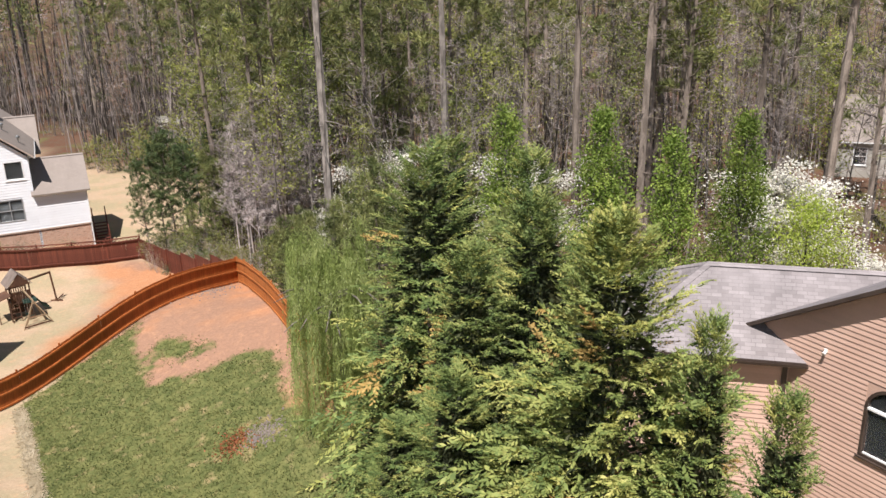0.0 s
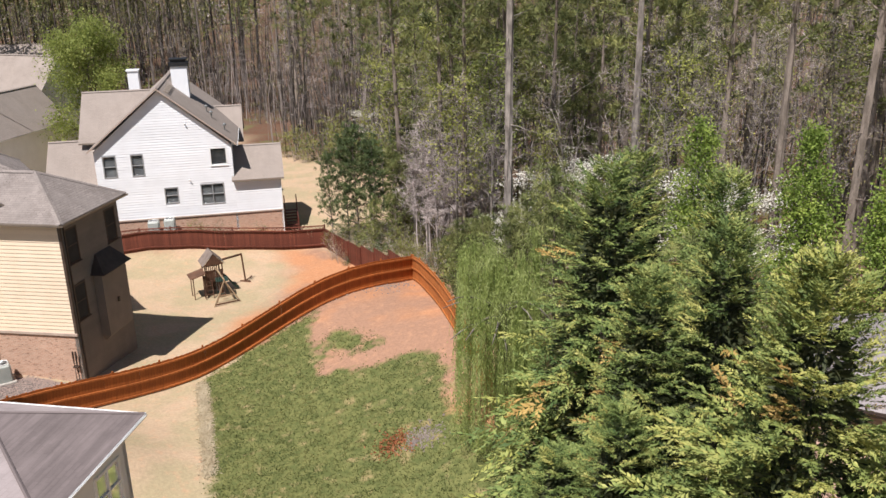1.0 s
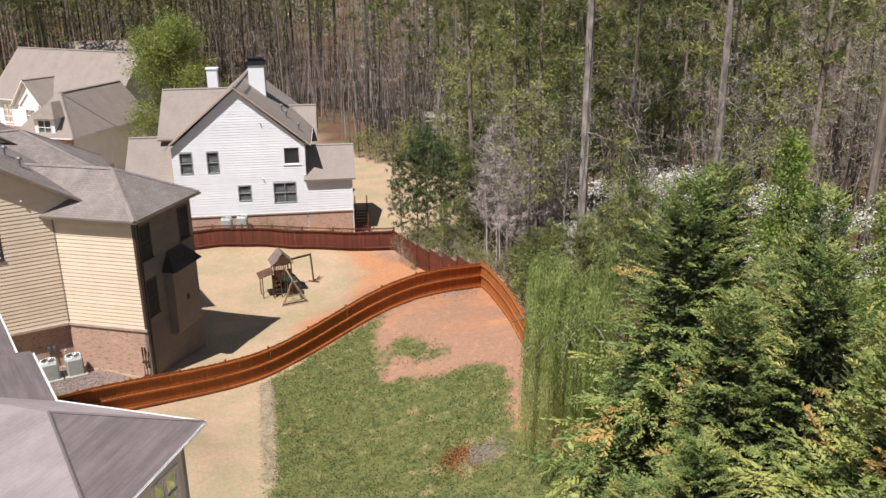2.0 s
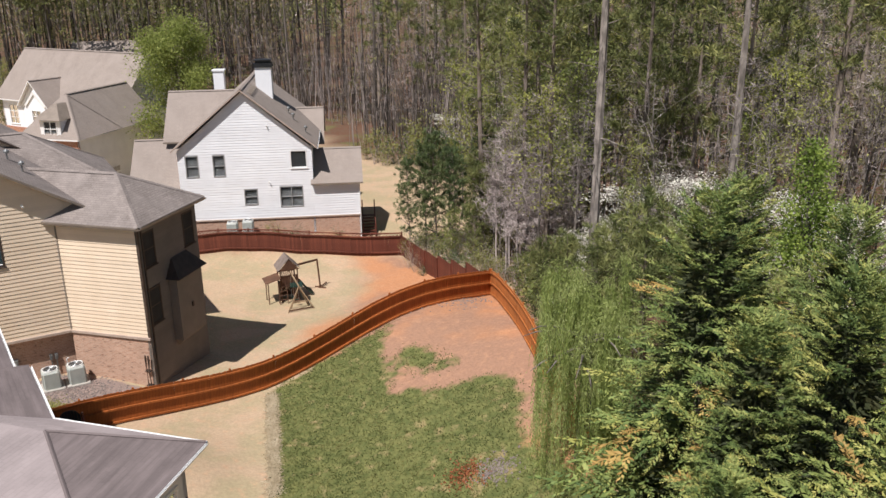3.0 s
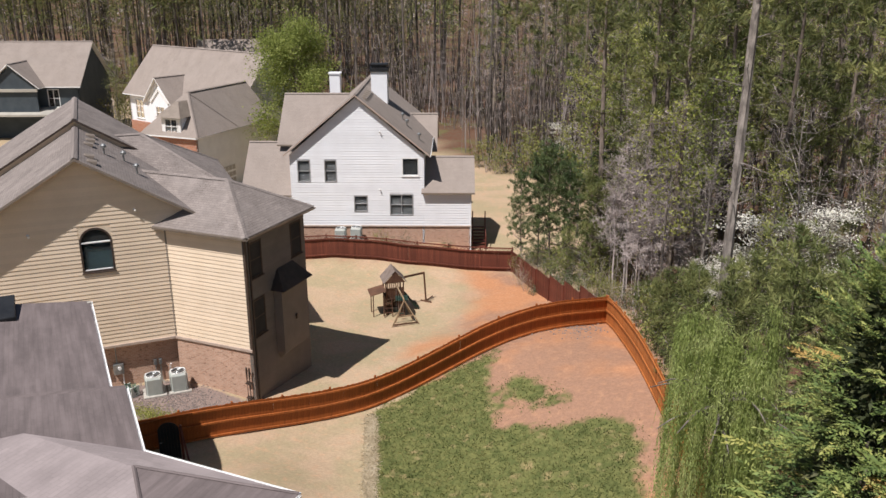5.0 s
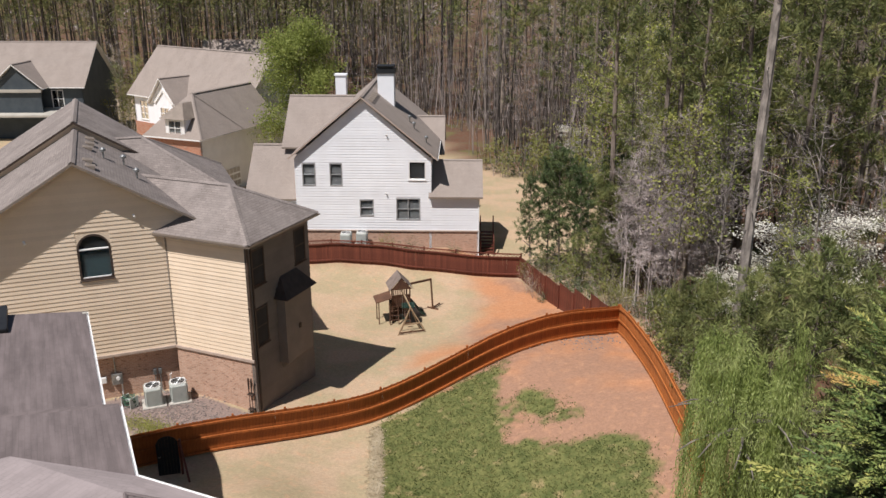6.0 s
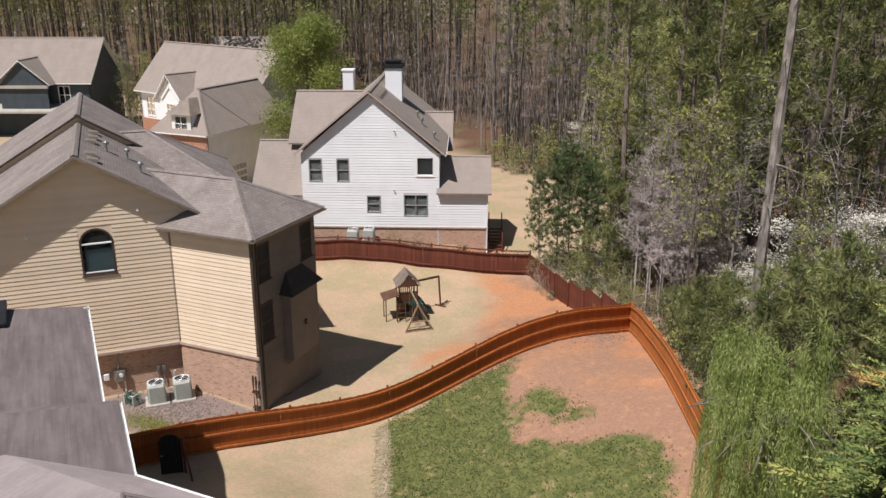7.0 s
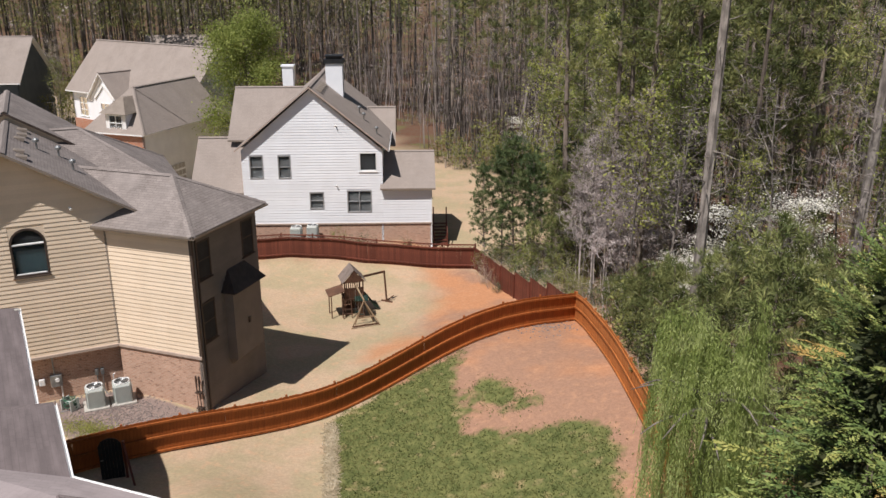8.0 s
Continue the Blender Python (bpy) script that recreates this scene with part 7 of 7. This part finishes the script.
def air_conditioner(x, y, turn, z):
    ob = thing("air_conditioner", pose(x, y, z, 0, 0, turn), "pale grey-green outdoor air-conditioning unit on a slab", "air conditioner", "air conditioners")
    part("slab", Shape().box(-0.55, 0.55, -0.55, 0.55, -0.06, 0.06, bevel=0.02), M_CONCRETE, ob)
    part("cabinet", Shape().box(-0.4, 0.4, -0.4, 0.4, 0.06, 0.98, bevel=0.09), M_AC, ob)
    for k in range(13):
        t = -0.33 + 0.055 * k
        for e in (-1, 1):
            part("louvre", Shape().box(t - 0.012, t + 0.012, min(e * 0.4, e * 0.414), max(e * 0.4, e * 0.414), 0.12, 0.88), M_AC, ob)
            part("louvre", Shape().box(min(e * 0.4, e * 0.414), max(e * 0.4, e * 0.414), t - 0.012, t + 0.012, 0.12, 0.88), M_AC, ob)
    top = Shape()
    for k in range(24):
        a, b = 2 * math.pi * k / 24, 2 * math.pi * (k + 1) / 24
        ring = [(r * math.cos(q), r * math.sin(q), 0.985) for r, q in ((0.33, a), (0.36, a), (0.36, b), (0.33, b))]
        top.prism(ring, [(c[0], c[1], 1.02) for c in ring])
    part("fan_ring", top, M_TRIM_WHITE, ob)
    # flat disc on the lid, the shaded well painted in near black
    part("fan_well", Shape().tube([(0, 0, 0.978), (0, 0, 0.99)], 0.33, 24), M_SHADE_BLACK, ob)
    for k in range(5):
        r = 0.06 + 0.06 * k
        s = Shape().tube([(r * math.cos(q), r * math.sin(q), 1.0) for q in np.linspace(0, 2 * math.pi, 21)], 0.008, 4)
        part("guard_wire", s, M_METAL, ob)
    part("fan", Shape().box(-0.28, 0.28, -0.05, 0.05, 0.99, 0.996).box(-0.05, 0.05, -0.28, 0.28, 0.99, 0.996), M_METAL, ob, "resting fan blades")
    return ob


air_conditioner(-31.15, 32.35, GW, float(ground_z(-31.15, 32.35)))
air_conditioner(-30.42, 33.28, GW, float(ground_z(-30.42, 33.28)))
for x in (3.75, 4.95):
    px, py = polar(WO, WH, x, -0.75)
    gz = float(ground_z(px, py))
    unit_ob = air_conditioner(px, py, WH, gz + 0.85)
    part("plinth", Shape().box(-0.5, 0.5, -0.5, 0.5, -1.0, -0.06), M_CONCRETE, unit_ob)


def meter_group():
    m = pose(*polar(g0, GW, 0, 0.3), 0, 0, 0, GW)
    box = thing("meter_box", m @ pose(6.75, -0.1, 1.7), "grey electric meter box on the brick wall", "meter box")
    part("case", Shape().box(-0.25, 0.25, -0.1, 0.09, -0.25, 0.3, bevel=0.02), M_METAL, box)
    part("dial", Shape().tube([(0.05, -0.1, 0.08), (0.05, -0.17, 0.08)], 0.09, 14), M_TRIM_WHITE, box)
    part("conduit", Shape().tube([(0.18, 0.05, -0.25), (0.18, 0.05, -1.1)], 0.035, 8), M_TRIM_WHITE, box)
    part("conduit", Shape().tube([(-0.05, 0.05, 0.3), (-0.05, 0.05, 1.2)], 0.03, 8), M_METAL, box)
    tel = thing("utility_box", m @ pose(6.15, -0.08, 1.75), "small cream utility box on the brick wall", "utility box")
    part("case", Shape().box(-0.13, 0.13, -0.09, 0.07, -0.15, 0.15, bevel=0.03), M_TRIM_WHITE, tel)
    part("bracket", Shape().box(-0.3, -0.18, -0.05, 0.07, -0.1, 0.12, bevel=0.02), M_METAL, tel)
    for x, h in ((8.5, 0.35), (8.75, 0.45)):
        d = thing("disconnect_box", m @ pose(x, -0.08, 1.75), "grey electrical disconnect box with conduit", "electrical box", "disconnect boxes")
        part("case", Shape().box(-0.08, 0.08, -0.06, 0.07, -0.12, 0.16, bevel=0.015), M_METAL, d)
        part("conduit", Shape().tube([(0, 0.02, -0.12), (0, 0.0, -1.0), (0.1, -0.3, -1.1)], 0.028, 8), M_METAL, d)
    pipe = thing("vent_pipe", m @ pose(9.2, -0.1, 1.0), "pale plastic vent pipe up the brick wall", "pipe")
    part("tube", Shape().tube([(0, 0, -0.4), (0, 0, 0.5), (0.05, -0.12, 0.6)], 0.035, 10), M_TRIM_WHITE, pipe)
    hz = float(ground_z(-31.9, 31.75))
    hose = thing("garden_hose", pose(-31.95, 31.6, hz, 0, 0, 0), "green garden hose heaped on a small reel", "garden hose")
    rng = random.Random(2)
    coil = [(0.3 * math.cos(q) * (1 + 0.15 * math.sin(3.1 * q)), 0.22 * math.sin(q), 0.12 + 0.02 * q + 0.04 * math.sin(2.3 * q)) for q in np.linspace(0, 26, 120)]
    part("coil", Shape().tube(coil, 0.02, 5), M_HOSE, hose)
    part("reel", Shape().box(-0.3, -0.26, -0.25, 0.25, 0, 0.55).box(0.26, 0.3, -0.25, 0.25, 0, 0.55).tube([(-0.3, 0, 0.32), (0.3, 0, 0.32)], 0.08, 10), M_AC, hose)
    part("loose_end", Shape().tube([(0.2, 0, 0.05), (-0.3, -0.5, 0.02), (-0.8, -0.35, 0.02), (-1.2, -0.7, 0.02), (-1.5, -0.4, 0.02)], 0.018, 5), M_METAL, hose)


meter_group()


def arched_gate():
    x, y = -26.35, 28.35
    z = float(ground_z(x, y))
    ob = thing("garden_gate", pose(x, y, z, 0, 0, 40) @ Matrix.Diagonal((0.8, 1, 0.95, 1)), "open arch-topped garden gate, painted black for its shaded face", "gate")
    n = 7
    # the shade on the gate's face is painted into these black boards
    for k in range(n):
        a, b = -0.55 + 1.1 * k / n, -0.55 + 1.1 * (k + 0.96) / n
        h = lambda v: 1.55 + 0.42 * math.sqrt(max(0.0, 1 - (v / 0.56) ** 2))
        part("board", Shape().prism([(a, -0.012, 0.06), (b, -0.012, 0.06), (b, 0.012, 0.06), (a, 0.012, 0.06)], [(a, -0.012, h(a)), (b, -0.012, h(b)), (b, 0.012, h(b)), (a, 0.012, h(a))]), M_BLACK, ob)
    for zz in (0.35, 1.3):
        part("ledge", Shape().box(-0.55, 0.55, 0.012, 0.06, zz, zz + 0.1), M_BLACK, ob)
    part("brace", Shape().beam((-0.5, 0.04, 0.45), (0.5, 0.04, 1.3), 0.04, 0.09), M_BLACK, ob)
    part("post", Shape().box(0.58, 0.7, -0.06, 0.06, -0.3, 1.75, bevel=0.012), M_FENCE_RED, ob)
    part("strut", Shape().beam((0.64, 0.0, 1.7), (1.05, -0.9, 0.0), 0.09, 0.09), M_FENCE_RED, ob)
    part("latch", Shape().box(-0.5, -0.36, -0.035, -0.012, 0.95, 1.0), M_METAL, ob)


arched_gate()

# ---- beds, stones and fallen leaves ----
for k, (x, size) in enumerate(((6.9, 0.42), (8.4, 0.5), (9.4, 0.3), (11.9, 0.36), (5.9, 0.25))):
    px, py = polar(WO, WH, x, -1.0)
    thickets.put((0, 1, 2, 1, 0)[k], stand(px, py, 60 * k, size))
far_shrubs = ((-35.5, 86.5, 1.1), (-33.5, 87.5, 1.3), (-31.0, 86.5, 1.2), (-28.8, 87.5, 1.4), (-26.4, 86.0, 1.2), (-24.4, 84.5, 1.3), (-32.2, 88.6, 1.5), (-27.6, 88.0, 1.5), (-30.0, 85.6, 0.9), (-23.4, 81.0, 1.2), (-22.5, 78.0, 1.0), (-20.5, 70.0, 0.9), (-37.5, 88.5, 0.9))
for k, (x, y, size) in enumerate(far_shrubs):
    thickets.put(k % 2, stand(x, y, 50 * k, size))
# undergrowth at the feet of the young pines, between the two red fences
low_growth = ((2, -20.3, 56.0, 0.42), (1, -19.7, 55.2, 0.3), (2, -21.0, 56.6, 0.36), (0, -21.4, 58.4, 0.6), (2, -20.4, 57.6, 0.5), (0, -19.4, 58.2, 0.65), (1, -18.4, 57.2, 0.7), (0, -17.4, 57.4, 0.75), (1, -16.6, 56.0, 0.7), (2, -20.8, 56.9, 0.45), (0, -18.8, 59.4, 0.7), (1, -20.2, 59.6, 0.6), (0, -16.0, 57.6, 0.8), (2, -17.8, 58.8, 0.7), (0, -15.4, 55.2, 0.6), (1, -22.2, 59.6, 0.6), (2, -15.0, 54.2, 0.6), (0, -14.0, 53.2, 0.55), (2, -13.0, 52.4, 0.6), (1, -16.4, 60.2, 0.8), (0, -21.0, 60.8, 0.6))
for k, x, y, size in low_growth:
    thickets.put(k, stand(x, y, 40 * x, size))
# shrubs and brush where the lawn meets the woods
for k, (x, y, size) in enumerate(((-14.6, 54.2, 0.6), (-12.2, 52.4, 0.6), (-10.6, 48.2, 0.8), (-9.0, 44.4, 0.9), (-7.4, 41.0, 0.9), (-5.6, 37.2, 1.0), (-4.0, 33.6, 0.8), (1.2, 38.0, 1.2), (5.2, 38.4, 1.2), (9.2, 38.6, 1.2), (12.2, 38.2, 1.2), (4.8, 35.6, 1.0), (8.6, 35.4, 1.0), (12.0, 35.2, 1.1), (17.8, 37.6, 1.1), (20.2, 36.2, 1.2))):
    thickets.put((0, 1, 2, 0)[k % 4], stand(x, y, 47 * k, size))


def scatter(name, label, category, centre, reach, count, material, size, thin=0.5, leaf=True, seed=0):
    """Small loose pieces heaped round a place: fallen leaves, or little stones."""
    rng = np.random.default_rng(seed)
    xy = rng.normal(0, 1, (count, 2)) * np.array(reach) + np.array(centre)
    z = ground_z(xy[:, 0], xy[:, 1])
    base = np.column_stack([xy, z + 0.01])
    if leaf:
        way = unit(any_way(rng, count) * [1, 1, 0.25] + [0, 0, 0.2])
        me = leaf_mesh(name, blades(base, way, sideways(rng, way), rng.uniform(0.6, 1.3, count) * size, size * thin, 0.08), material)
    else:
        s = Shape()
        for p, r in zip(base, rng.uniform(0.5, 1.3, count) * size):
            j = rng.uniform(0.7, 1.2, 8)
            ring = [(p[0] + r * j[i] * math.cos(1.571 * i), p[1] + r * j[i] * math.sin(1.571 * i)) for i in range(4)]
            s.prism([(a, b, p[2] - 0.02) for a, b in ring], [(p[0] + (a - p[0]) * 0.55, p[1] + (b - p[1]) * 0.55, p[2] + r * 0.7 * j[4]) for a, b in ring])
        me = s.mesh(name, material)
    return tagged(new(name, me), label, category, kind="stuff")


scatter("fallen_leaves", "patch of rust-red fallen leaves in the lawn", "leaves", (-8.85, 30.2), (0.42, 0.4), 700, M_FALLEN, 0.13, seed=1)
scatter("grey_stones", "patch of small grey stones beside the lawn", "stones", (-7.75, 30.3), (0.42, 0.34), 420, M_STONE, 0.05, leaf=False, seed=2)
scatter("gravel", "grey-brown gravel bed round the air conditioners", "gravel", (-30.0, 32.3), (1.5, 0.9), 1500, M_STONE, 0.045, leaf=False, seed=3)
scatter("loose_stones", "small stones along the foot of the fence", "stones", (-14.2, 46.0), (0.9, 0.9), 260, M_STONE, 0.05, leaf=False, seed=4)

verge = np.random.default_rng(8)
vx, vy = -29.6 + verge.normal(0, 0.9, 2600), 30.6 + verge.normal(0, 0.35, 2600)
v_way = unit(any_way(verge, 2600) * [1, 1, 0.3] + [0, 0, 0.5])
verge_ob = new("grass_strip", leaf_mesh("grass_strip", blades(np.column_stack([vx, vy, ground_z(vx, vy)]), v_way, sideways(verge, v_way), verge.uniform(0.06, 0.16, 2600), 0.03, 0.05), M_YELLOW))
tagged(verge_ob, "yellow-green grass strip between gravel and fence", "grass", kind="stuff")
